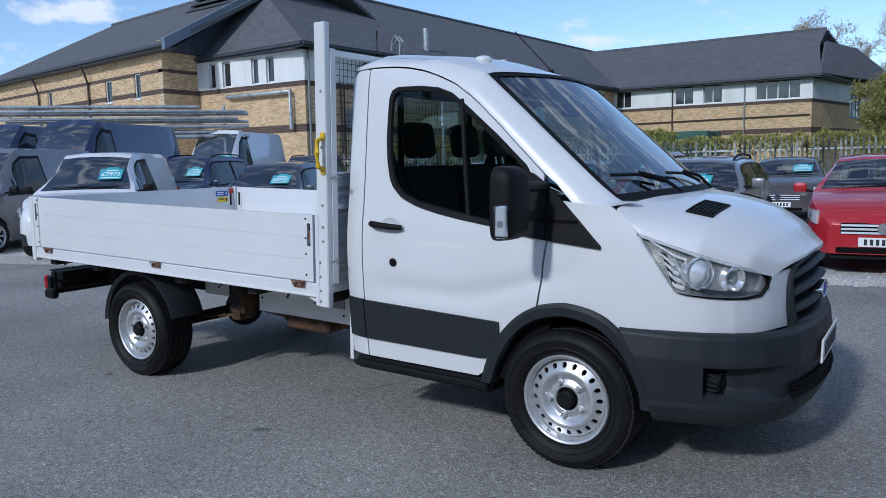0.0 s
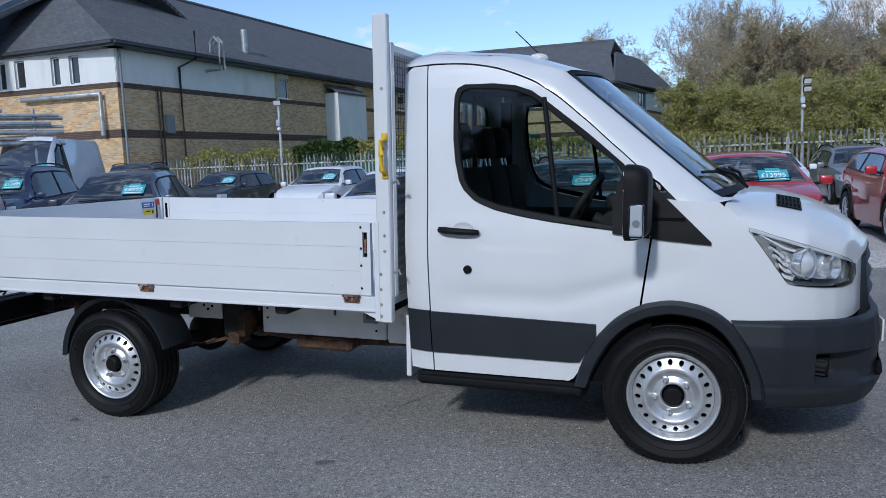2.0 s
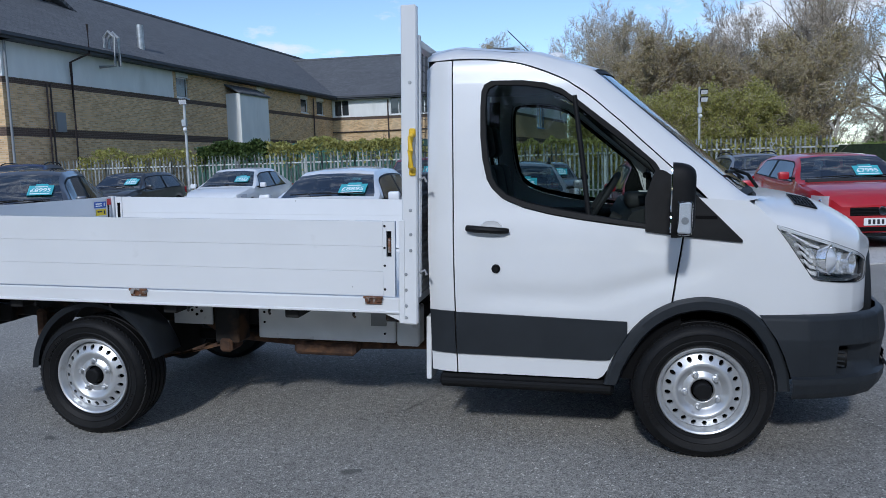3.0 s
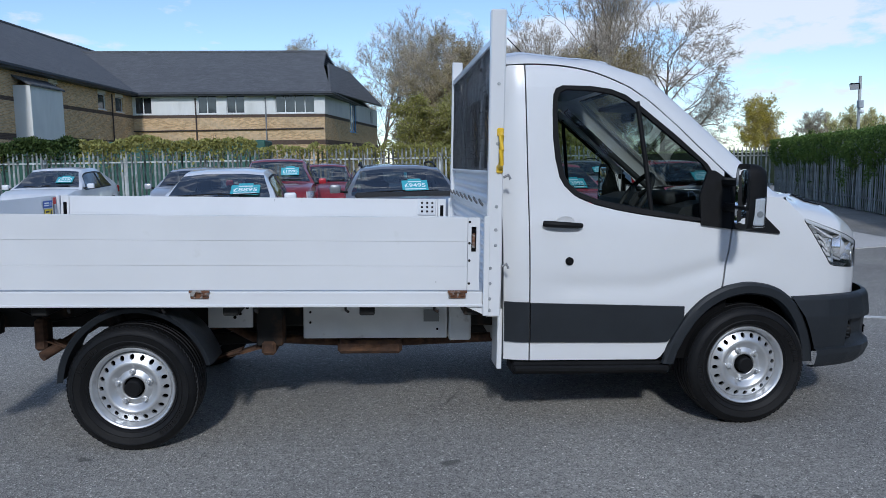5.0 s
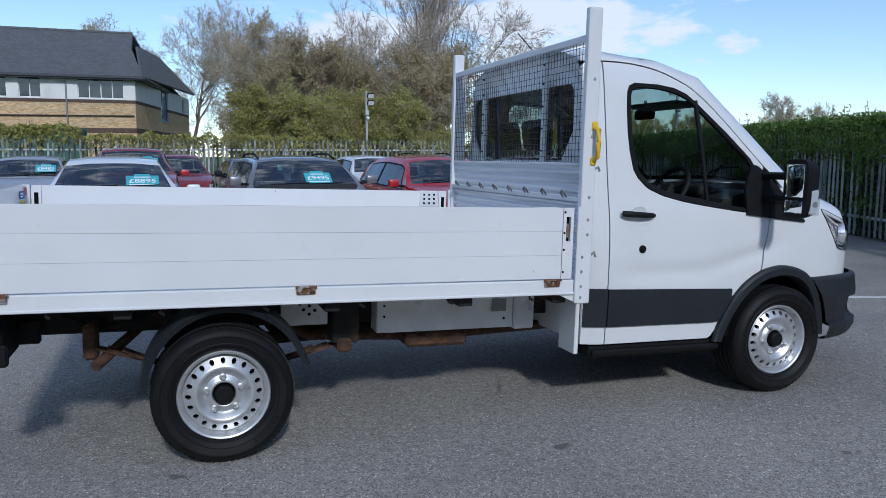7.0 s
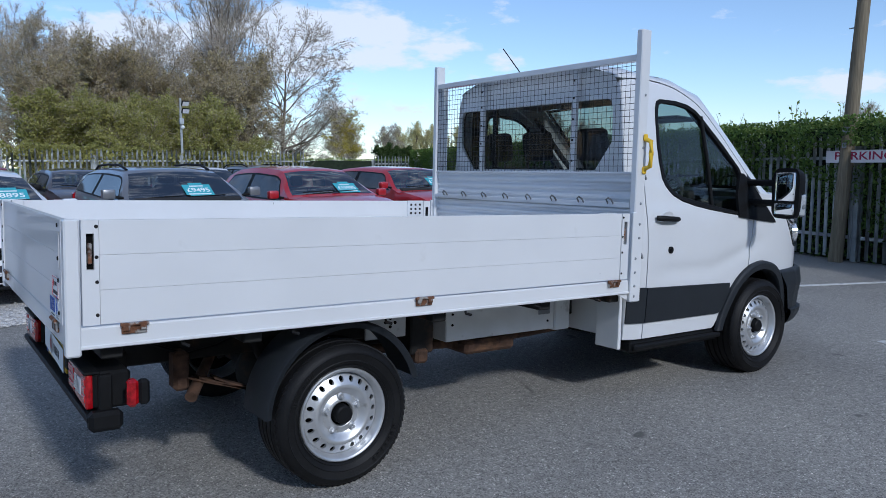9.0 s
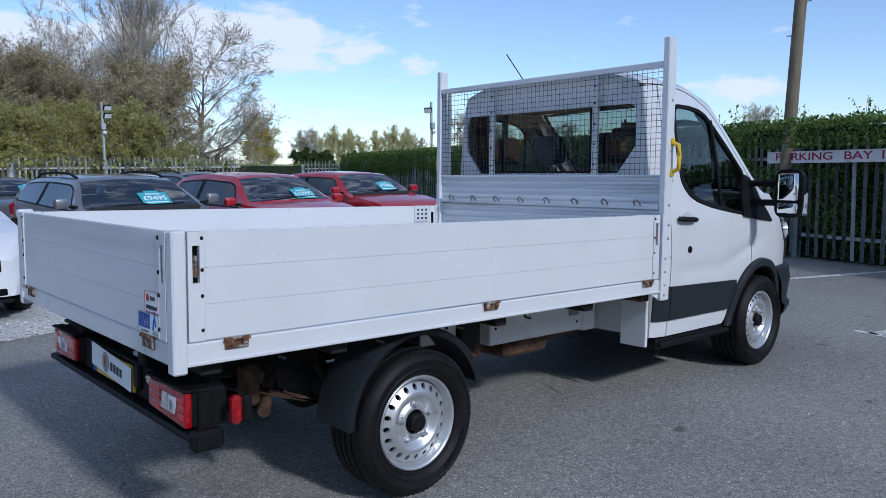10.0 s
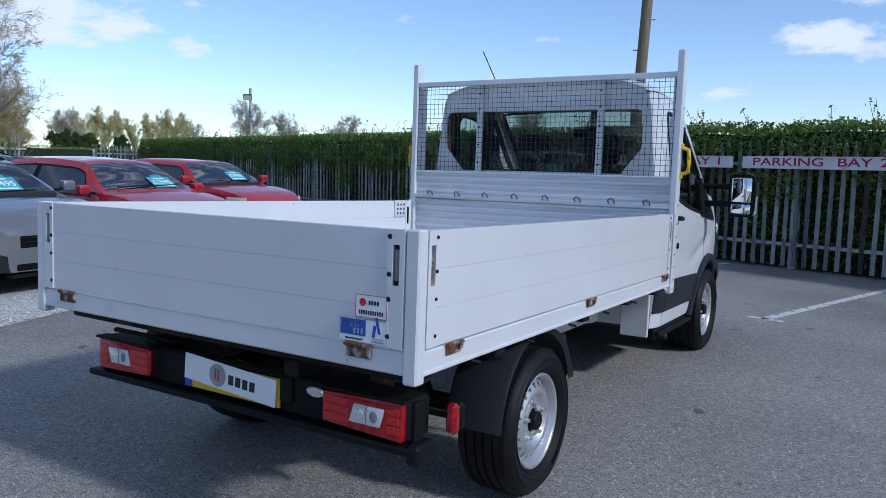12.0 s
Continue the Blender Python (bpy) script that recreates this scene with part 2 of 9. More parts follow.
M["chassis"] = material("chassis_black", (0.016, 0.0155, 0.015), spec=0.25, rough=0.7, var=0.3, scale=6, stain=(0.10, 0.055, 0.03), stain_scale=5, stain_lo=0.58, stain_hi=0.75, bump=0.2, bump_scale=40)
M["rust"] = material("rusty_steel", (0.13, 0.055, 0.025), rough=0.85, var=0.5, scale=30, bump=0.5, bump_scale=90, stain=(0.30, 0.29, 0.27), stain_scale=28, stain_lo=0.5, stain_hi=0.6)
M["old_rust"] = material("brown_rust", (0.075, 0.04, 0.024), rough=0.9, var=0.5, scale=18, bump=0.4, bump_scale=60, stain=(0.16, 0.08, 0.035), stain_scale=9)
M["tyre"] = material("tyre_rubber", (0.009, 0.009, 0.0095), spec=0.2, rough=0.55, var=0.2, scale=12, bump=0.15, bump_scale=120)
M["steel"] = material("silver_steel", (0.58, 0.59, 0.60), rough=0.36, metal=0.70, var=0.06, scale=12, stain=(0.35, 0.34, 0.33), stain_scale=14, stain_lo=0.62, stain_hi=0.8)
M["chrome"] = material("chrome", (0.78, 0.79, 0.80), rough=0.08, metal=1.0)
M["galv"] = material("galvanised_steel", (0.40, 0.42, 0.43), rough=0.5, metal=0.6, var=0.2, scale=5, stain=(0.24, 0.25, 0.25), stain_scale=3)
M["tie_steel"] = material("dull_tie_steel", (0.16, 0.16, 0.16), rough=0.55, metal=0.5, var=0.3, scale=30)
M["galv_old"] = material("weathered_galvanised", (0.47, 0.49, 0.48), rough=0.7, metal=0.2, var=0.25, scale=4, stain=(0.26, 0.27, 0.25), stain_scale=2.2, stain_lo=0.5, stain_hi=0.7, per_object=0.12)
M["alu"] = material("aluminium", (0.68, 0.70, 0.72), rough=0.40, metal=0.12, var=0.08, scale=6, stretch=(1, 0.15, 4), stain=(0.45, 0.46, 0.47), stain_scale=4)
M["mesh"] = material("black_wire", (0.02, 0.02, 0.021), rough=0.5)
M["yellow"] = material("yellow_plastic", (0.75, 0.48, 0.02), rough=0.45, var=0.12, scale=14, stain=(0.35, 0.22, 0.03), stain_scale=12, stain_lo=0.62, stain_hi=0.75)
M["glass"] = glass_material("cab_glass", (0.62, 0.70, 0.68), gloss=0.03)
M["screen"] = glass_material("windscreen_glass", (0.60, 0.68, 0.66), gloss=0.26)
M["glass_dark"] = glass_material("tinted_glass", (0.55, 0.62, 0.61))
M["mirror"] = material("mirror_glass", (0.85, 0.87, 0.88), rough=0.02, metal=1.0)
M["lens"] = glass_material("clear_lens", (0.93, 0.95, 0.96))
M["red_lens"] = material("red_lens", (0.34, 0.004, 0.008), rough=0.12, coat=0.4, var=0.45, scale=45)
M["red_cell"] = material("red_reflector", (0.55, 0.010, 0.014), rough=0.2, coat=0.5, var=0.4, scale=120)
M["clear_lens"] = material("white_lens", (0.72, 0.72, 0.72), rough=0.12, coat=1.0, var=0.3, scale=70)
M["amber"] = material("amber_lens", (0.60, 0.17, 0.02), rough=0.15, coat=1.0)
M["lamp_inner"] = material("lamp_reflector", (0.92, 0.93, 0.94), rough=0.14, metal=0.75, var=0.10, scale=30)
M["lamp_glass"] = material("lamp_glass", (0.72, 0.74, 0.77), metal=0.25, rough=0.06, coat=1.0, var=0.05, scale=12)
M["off_white"] = material("off_white_panel", (0.70, 0.71, 0.71), rough=0.55, var=0.08, scale=6, stain=(0.25, 0.24, 0.23), stain_scale=7, stain_lo=0.62, stain_hi=0.75)
M["seat"] = material("black_fabric", (0.02, 0.02, 0.022), rough=0.95, var=0.3, scale=60, bump=0.3, bump_scale=200)
M["dash"] = material("dark_dashboard", (0.016, 0.0165, 0.018), rough=0.7, var=0.15, scale=30, bump=0.1, bump_scale=300)
M["lining"] = material("grey_lining", (0.16, 0.16, 0.155), rough=0.9, var=0.1, scale=30)
M["paper"] = material("white_paper", (0.75, 0.75, 0.72), rough=0.9)
M["blue_print"] = material("blue_print", (0.03, 0.10, 0.42), rough=0.5)
M["yellow_print"] = material("yellow_print", (0.80, 0.60, 0.02), rough=0.5)
M["red_print"] = material("red_print", (0.55, 0.03, 0.03), rough=0.5)
M["black_print"] = material("black_print", (0.02, 0.02, 0.025), rough=0.5)
M["card"] = material("turquoise_card", (0.07, 0.40, 0.46), rough=0.5, var=0.06, scale=9)
M["card_print"] = material("white_print", (0.85, 0.88, 0.88), rough=0.5)
M["wood_pole"] = material("weathered_pole_wood", (0.20, 0.165, 0.11), rough=0.9, var=0.3, scale=9, stretch=(6, 6, 0.35), bump=0.5, bump_scale=14, stain=(0.11, 0.12, 0.075), stain_scale=1.2)
M["plate_white"] = material("plate_white", (0.78, 0.78, 0.77), rough=0.4)
M["plate_yellow"] = material("plate_yellow", (0.72, 0.47, 0.03), rough=0.4)


# ---- mesh helpers ----
def mesh_object(name, verts, faces, mat, parent=None, label="", smooth=False, loc=None):
    me = bpy.data.meshes.new(name)
    me.from_pydata([tuple(v) for v in verts], [], faces)
    me.materials.append(mat)
    if smooth:
        me.polygons.foreach_set("use_smooth", [True] * len(me.polygons))
    me.update()
    ob = new(name, me)
    if parent:
        ob.parent = parent
    if loc is not None:
        ob.matrix_basis = loc
    if label:
        tagged(ob, label)
    return ob


def part(name, bm, mat, parent, label="", smooth=False, loc=None, sharp=35):
    me = bpy.data.meshes.new(name)
    bmesh.ops.recalc_face_normals(bm, faces=bm.faces)
    if smooth:
        lim = radians(sharp)
        for f in bm.faces:
            f.smooth = True
        for e in bm.edges:
            if len(e.link_faces) == 2 and e.calc_face_angle(0) > lim:
                e.smooth = False
    bm.to_mesh(me)
    bm.free()
    me.materials.append(mat)
    ob = new(name, me)
    if parent:
        ob.parent = parent
    if loc is not None:
        ob.matrix_basis = loc
    if label:
        tagged(ob, label)
    return ob


def islands(name, bm, mat, parent, label="", smooth=False):
    """Link each loose piece of a bmesh as a part of its own."""
    bm.verts.index_update()
    bm.faces.index_update()
    left = set(bm.faces)
    while left:
        seed = min(left, key=lambda f: f.index)
        comp, todo = {seed}, [seed]
        while todo:
            for v in todo.pop().verts:
                for g in v.link_faces:
                    if g not in comp:
                        comp.add(g)
                        todo.append(g)
        left -= comp
        out, vmap = bmesh.new(), {}
        for f in sorted(comp, key=lambda f: f.index):
            for v in f.verts:
                if v not in vmap:
                    vmap[v] = out.verts.new(v.co)
            out.faces.new([vmap[v] for v in f.verts])
        part(name, out, mat, parent, label, smooth=smooth)
    bm.free()


def thing(name, label, category, m=None, group="", kind=""):
    """An empty at a thing's base that carries its parts."""
    ob = new(name)
    ob.empty_display_size = 0.1
    ob.matrix_basis = m or Matrix()
    return tagged(ob, label, category, group, kind)


def add_box(bm, x0, x1, y0, y1, z0, z1, bevel=0.0, m=None, seg=1):
    r = bmesh.ops.create_cube(bm, size=1.0, matrix=Matrix.LocRotScale(((x0 + x1) / 2, (y0 + y1) / 2, (z0 + z1) / 2), None, (abs(x1 - x0), abs(y1 - y0), abs(z1 - z0))))
    vs = r["verts"]
    if bevel:
        es = list({e for v in vs for e in v.link_edges})
        r2 = bmesh.ops.bevel(bm, geom=es, offset=bevel, segments=seg, affect="EDGES", profile=0.5)
        vs = list({v for f in r2["faces"] for v in f.verts} | {v for v in vs if v.is_valid})
    if m is not None:
        bmesh.ops.transform(bm, matrix=m, verts=vs)
    return vs


def box_part(name, b, mat, parent, bevel=0.0, label="", m=None, smooth=False, seg=1):
    bm = bmesh.new()
    add_box(bm, *b, bevel=bevel, m=m, seg=seg)
    return part(name, bm, mat, parent, label, smooth=smooth)


def add_tube(bm, pts, r, n=10, cap=True, radii=None):
    """A round bar along points."""
    pts = [Vector(p) for p in pts]
    rings = []
    up = Vector((0, 0, 1))
    for i, p in enumerate(pts):
        d = (pts[min(i + 1, len(pts) - 1)] - pts[max(i - 1, 0)]).normalized()
        a = d.cross(up)
        if a.length < 0.05:
            a = d.cross(Vector((1, 0, 0)))
        a.normalize()
        b = d.cross(a)
        rr = radii[i] if radii else r
        rings.append([bm.verts.new(p + rr * (math.cos(2 * math.pi * k / n) * a + math.sin(2 * math.pi * k / n) * b)) for k in range(n)])
    for i in range(len(rings) - 1):
        for k in range(n):
            bm.faces.new((rings[i][k], rings[i][(k + 1) % n], rings[i + 1][(k + 1) % n], rings[i + 1][k]))
    if cap:
        bm.faces.new(rings[0][::-1])
        bm.faces.new(rings[-1])


def tube_part(name, pts, r, mat, parent, label="", n=10, radii=None):
    bm = bmesh.new()
    add_tube(bm, pts, r, n, radii=radii)
    return part(name, bm, mat, parent, label, smooth=True, sharp=50)


def add_lathe(bm, prof, n=48, close=False):
    """Revolve (radius, y) points round the y axis."""
    rings = [[bm.verts.new((r * math.cos(2 * math.pi * k / n), y, r * math.sin(2 * math.pi * k / n))) for k in range(n)] for r, y in prof]
    for i in range(len(rings) - 1 + (1 if close else 0)):
        a, b = rings[i], rings[(i + 1) % len(rings)]
        for k in range(n):
            bm.faces.new((a[k], a[(k + 1) % n], b[(k + 1) % n], b[k]))
    return rings


def curve_at(pts, t):
    return float(np.interp(t, [p[0] for p in pts], [p[1] for p in pts]))


def smooth_curve(pts, n=6):
    """Catmull-Rom through (a, b) points that ascend in a."""
    out = []
    for i in range(len(pts) - 1):
        p0, p1, p2, p3 = pts[max(i - 1, 0)], pts[i], pts[i + 1], pts[min(i + 2, len(pts) - 1)]
        for k in range(n):
            t = k / n
            b = 0.5 * (2 * p1[1] + (p2[1] - p0[1]) * t + (2 * p0[1] - 5 * p1[1] + 4 * p2[1] - p3[1]) * t * t + (3 * p1[1] - p0[1] - 3 * p2[1] + p3[1]) * t ** 3)
            out.append((p1[0] + (p2[0] - p1[0]) * t, b))
    out.append(pts[-1])
    return out


def grid_panel(name, nu, nv, place, mat, parent, label="", depth=None, smooth=True):
    """A sheet of nu x nv cells; place(u, v) gives its point; depth is a vector by which its rim turns inwards."""
    bm = bmesh.new()
    g = [[bm.verts.new(place(i / nu, j / nv)) for j in range(nv + 1)] for i in range(nu + 1)]
    for i in range(nu):
        for j in range(nv):
            bm.faces.new((g[i][j], g[i + 1][j], g[i + 1][j + 1], g[i][j + 1]))
    if depth is not None:
        rim = [g[i][0] for i in range(nu + 1)] + [g[nu][j] for j in range(1, nv + 1)] + [g[i][nv] for i in range(nu - 1, -1, -1)] + [g[0][j] for j in range(nv - 1, 0, -1)]
        low = [bm.verts.new(v.co + Vector(depth)) for v in rim]
        for i in range(len(rim)):
            j = (i + 1) % len(rim)
            bm.faces.new((rim[i], rim[j], low[j], low[i]))
    bmesh.ops.remove_doubles(bm, verts=bm.verts, dist=0.0004)
    return part(name, bm, mat, parent, label, smooth=smooth, sharp=50)


def text_part(name, words, size, mat, parent, m, depth=0.001, align="CENTER", label="", squeeze=1.0, bold=0.0):
    """Lettering as a mesh, in the xy plane of m."""
    cu = bpy.data.curves.new(name, "FONT")
    cu.offset = bold * size
    cu.body, cu.size, cu.extrude, cu.align_x, cu.align_y = words, size, depth, align, "CENTER"
    tmp = bpy.data.objects.new(name, cu)
    scene.collection.objects.link(tmp)
    me = bpy.data.meshes.new_from_object(tmp.evaluated_get(bpy.context.evaluated_depsgraph_get()))
    bpy.data.objects.remove(tmp)
    me.materials.clear()
    me.materials.append(mat)
    ob = new(name, me)
    ob.parent = parent
    ob.matrix_basis = m @ Matrix.Diagonal((squeeze, 1, 1, 1))
    if label:
        tagged(ob, label)
    return ob


def facing(x, y, z, nx, ny):
    """A frame whose xy plane stands upright and whose z points along (nx, ny, 0), for lettering and flat cards."""
    nrm = Vector((nx, ny, 0)).normalized()
    up = Vector((0, 0, 1))
    right = up.cross(nrm)
    return Matrix(((right.x, up.x, nrm.x, x), (right.y, up.y, nrm.y, y), (right.z, up.z, nrm.z, z), (0, 0, 0, 1)))

# ---- ground ----
def sheet(name, pts, z, mat, label, category, thick=0.05):
    bm = bmesh.new()
    f = bm.faces.new([bm.verts.new((x, y, z)) for x, y in pts])
    r = bmesh.ops.extrude_face_region(bm, geom=[f])
    for v in [g for g in r["geom"] if isinstance(g, bmesh.types.BMVert)]:
        v.co.z -= thick
    return tagged(part(name, bm, mat, None), label, category, kind="structure")


sheet("ground", [(-900, -900), (900, -900), (900, 900), (-900, 900)], -0.06, M["grass"], "grassy ground reaching the horizon", "ground", 0.2)
yard = sheet("pavement", [(-60, -40), (40, -40), (32, 34), (14, 34), (14, 24.5), (-60, 24)], 0.0, M["tarmac"], "worn grey tarmac yard with fine chippings", "tarmac yard", 0.1)
EDGE = lambda x: 4.15 + 0.265 * x
sheet("gravel_strip", [(-45, EDGE(-45)), (10.3, EDGE(10.3)), (11.6, 21.8), (-45, 21.8)], 0.012, M["gravel"], "pale gravel parking strip beside the tarmac", "gravel", 0.03)


def stone_heap(count, seed):
    """Loose pale stones along the rim of the gravel."""
    rng = np.random.default_rng(seed)
    vs, fs = [], []
    octa = np.array([(1, 0, 0), (-1, 0, 0), (0, 1, 0), (0, -1, 0), (0, 0, 1), (0, 0, -1)], float)
    tri = [(0, 2, 4), (2, 1, 4), (1, 3, 4), (3, 0, 4), (2, 0, 5), (1, 2, 5), (3, 1, 5), (0, 3, 5)]
    for k in range(count):
        x = rng.uniform(-9.0, 6.0)
        y = EDGE(x) - 0.05 + abs(rng.normal(0, 0.45))
        r = rng.uniform(0.008, 0.024)
        p = octa * r * rng.uniform(0.6, 1.2, (6, 1)) * (1, 1, 0.65) + (x, y, 0.012 + r * 0.35)
        b = len(vs)
        vs.extend(p.tolist())
        fs.extend([tuple(b + q for q in f) for f in tri])
    return mesh_object("gravel_stones", vs, fs, M["stone"])


M["stone"] = material("pale_stone", (0.55, 0.53, 0.50), rough=0.9, var=0.25, scale=20)
tagged(stone_heap(5200, 8), "loose pale stones along the gravel rim", "gravel", kind="stuff")


def line_mark(a, b, w=0.09):
    a, b = Vector((*a, 0)), Vector((*b, 0))
    d = (b - a).normalized()
    n = Vector((-d.y, d.x, 0)) * w / 2
    return [((a + n).x, (a + n).y), ((a - n).x, (a - n).y), ((b - n).x, (b - n).y), ((b + n).x, (b + n).y)]


for a, b in (((4.95, -1.20), (9.2, -2.62)), ((5.35, 1.75), (9.4, 0.02)), ((4.92, -1.38), (5.0, -1.05))):
    tagged(sheet("road_marking", line_mark(a, b), 0.005, M["line"], "worn white painted bay line on tarmac", "road marking", 0.004), group="bay lines")


# ---- fences ----
def pale_mesh():
    """One W-section palisade pale with a pointed, splayed top; base at the origin, facing -y."""
    bm = bmesh.new()
    prof = [(-0.034, 0.0), (-0.022, -0.016), (-0.007, -0.016), (0.0, -0.006), (0.007, -0.016), (0.022, -0.016), (0.034, 0.0)]
    rows = []
    for z, k in ((0.05, 1.0), (1.78, 1.0), (1.92, 0.42)):
        rows.append([bm.verts.new((x * k, y - (0.02 if z > 1.9 else 0), z)) for x, y in prof])
    for a, b in zip(rows, rows[1:]):
        for i in range(len(prof) - 1):
            bm.faces.new((a[i], a[i + 1], b[i + 1], b[i]))
    bmesh.ops.solidify(bm, geom=bm.faces[:], thickness=0.003)
    me = bpy.data.meshes.new("pale")
    bm.to_mesh(me)
    bm.free()
    me.materials.append(M["galv_old"])
    return me


PALE = pale_mesh()


def palisade(name, a, b, label, tall=1.0, step=0.157, post_every=2.75):
    a, b = Vector((*a, 0)), Vector((*b, 0))
    ln = (b - a).length
    ang = math.atan2((b - a).y, (b - a).x)
    base = thing(name, label, "fence", Matrix.Translation(a) @ Matrix.Rotation(ang, 4, "Z"), kind="structure")
    n = int(ln / step)
    for i in range(n):
        o = new("pale", PALE)
        o.parent = base
        o.matrix_basis = pose((i + 0.5) * step, 0, 0, random.uniform(-0.8, 0.8), random.uniform(-0.7, 0.7), 0) @ Matrix.Diagonal((1, 1, tall * random.uniform(0.99, 1.01), 1))
    for z in (0.35, 1.55):
        bm = bmesh.new()
        add_box(bm, 0, ln, 0.003, 0.045, z * tall, z * tall + 0.05)
        part("rail", bm, M["galv_old"], base)
    for i in range(int(ln / post_every) + 1):
        bm = bmesh.new()
        x = i * post_every
        add_box(bm, x - 0.05, x + 0.05, 0.047, 0.053, 0, 1.75 * tall)
        add_box(bm, x - 0.004, x + 0.004, 0.053, 0.14, 0, 1.75 * tall)
        add_box(bm, x - 0.05, x + 0.05, 0.14, 0.146, 0, 1.75 * tall)
        part("post", bm, M["galv_old"], base)
    return base


HX = lambda y: 9.55 + 0.32 * y
palisade("fence", (-24.0, 22.3), (11.0, 22.3), "weathered galvanised palisade fence behind the parked cars", tall=1.05)
palisade("fence", (HX(25.3), 25.3), (HX(-9.0), -9.0), "weathered palisade fence overgrown by a hedge", tall=1.0)
palisade("gate", (HX(25.3) - 1.6, 26.2), (HX(25.3) + 0.1, 25.6), "grey palisade gate leaf at the hedge end", tall=1.0)


# ---- leaves ----
def leaf_cloud(name, pts, size, mat, parent, label="", spread=0.6, flat=0.0, aspect=0.55, seed=3):
    """Many small bent leaves at the given points."""
    rng = np.random.default_rng(seed)
    p = np.asarray(pts, dtype=float)
    n = len(p)
    a = rng.normal(size=(n, 3))
    a[:, 2] *= 1 - flat
    a /= np.linalg.norm(a, axis=1)[:, None]
    b = np.cross(a, rng.normal(size=(n, 3)))
    b /= np.linalg.norm(b, axis=1)[:, None] + 1e-9
    s = size * rng.uniform(1 - spread, 1 + spread, size=(n, 1))
    v = np.empty((n, 4, 3))
    v[:, 0], v[:, 1], v[:, 2], v[:, 3] = p - a * s, p + b * s * aspect, p + a * s, p - b * s * aspect
    me = bpy.data.meshes.new(name)
    me.from_pydata(v.reshape(-1, 3).tolist(), [], np.arange(n * 4).reshape(-1, 4).tolist())
    me.materials.append(mat)
    ob = new(name, me)
    if parent:
        ob.parent = parent
    return tagged(ob, label, kind="stuff")


def leaf_material(name, dark, light, trans=0.35):
    m = bpy.data.materials.new(name)
    m.use_nodes = True
    n, l = m.node_tree.nodes, m.node_tree.links
    b = n["Principled BSDF"]
    g = n.new("ShaderNodeNewGeometry")
    r = n.new("ShaderNodeValToRGB")
    r.color_ramp.elements[0].color, r.color_ramp.elements[1].color = (*dark, 1), (*light, 1)
    l.new(g.outputs["Random Per Island"], r.inputs[0])
    l.new(r.outputs[0], b.inputs["Base Color"])
    b.inputs["Roughness"].default_value = 0.55
    b.inputs["Specular IOR Level"].default_value = 0.3
    t = n.new("ShaderNodeBsdfTranslucent")
    l.new(r.outputs[0], t.inputs[0])
    x = n.new("ShaderNodeMixShader")
    x.inputs[0].default_value = trans
    l.new(b.outputs[0], x.inputs[1])
    l.new(t.outputs[0], x.inputs[2])
    l.new(x.outputs[0], n["Material Output"].inputs[0])
    return m


M["hedge_leaf"] = leaf_material("hedge_leaves", (0.05, 0.10, 0.02), (0.21, 0.31, 0.07))
M["hedge_top"] = leaf_material("young_hedge_leaves", (0.13, 0.19, 0.035), (0.32, 0.40, 0.10))
# near-black green: the shade within the hedge put into the colour
M["hedge_core"] = material("hedge_inner_shade", (0.012, 0.02, 0.007), rough=1.0, var=0.5, scale=7)
M["shrub_leaf"] = leaf_material("spring_leaves", (0.235, 0.23, 0.06), (0.52, 0.49, 0.16), 0.45)
M["brown_leaf"] = leaf_material("brown_buds", (0.26, 0.20, 0.11), (0.50, 0.42, 0.22))
M["poplar_leaf"] = leaf_material("pale_poplar_leaves", (0.58, 0.54, 0.25), (0.80, 0.74, 0.40))
M["willow_leaf"] = leaf_material("yellow_willow_leaves", (0.42, 0.33, 0.05), (0.6, 0.5, 0.1))
M["ivy"] = leaf_material("ivy_leaves", (0.025, 0.05, 0.014), (0.11, 0.16, 0.04))
M["bark"] = material("bark", (0.19, 0.155, 0.12), rough=0.95, var=0.4, scale=8, stretch=(1, 1, 0.3), bump=0.5, bump_scale=20)
M["birch"] = material("birch_bark", (0.42, 0.39, 0.34), rough=0.9, var=0.5, scale=6, stretch=(1, 1, 2))


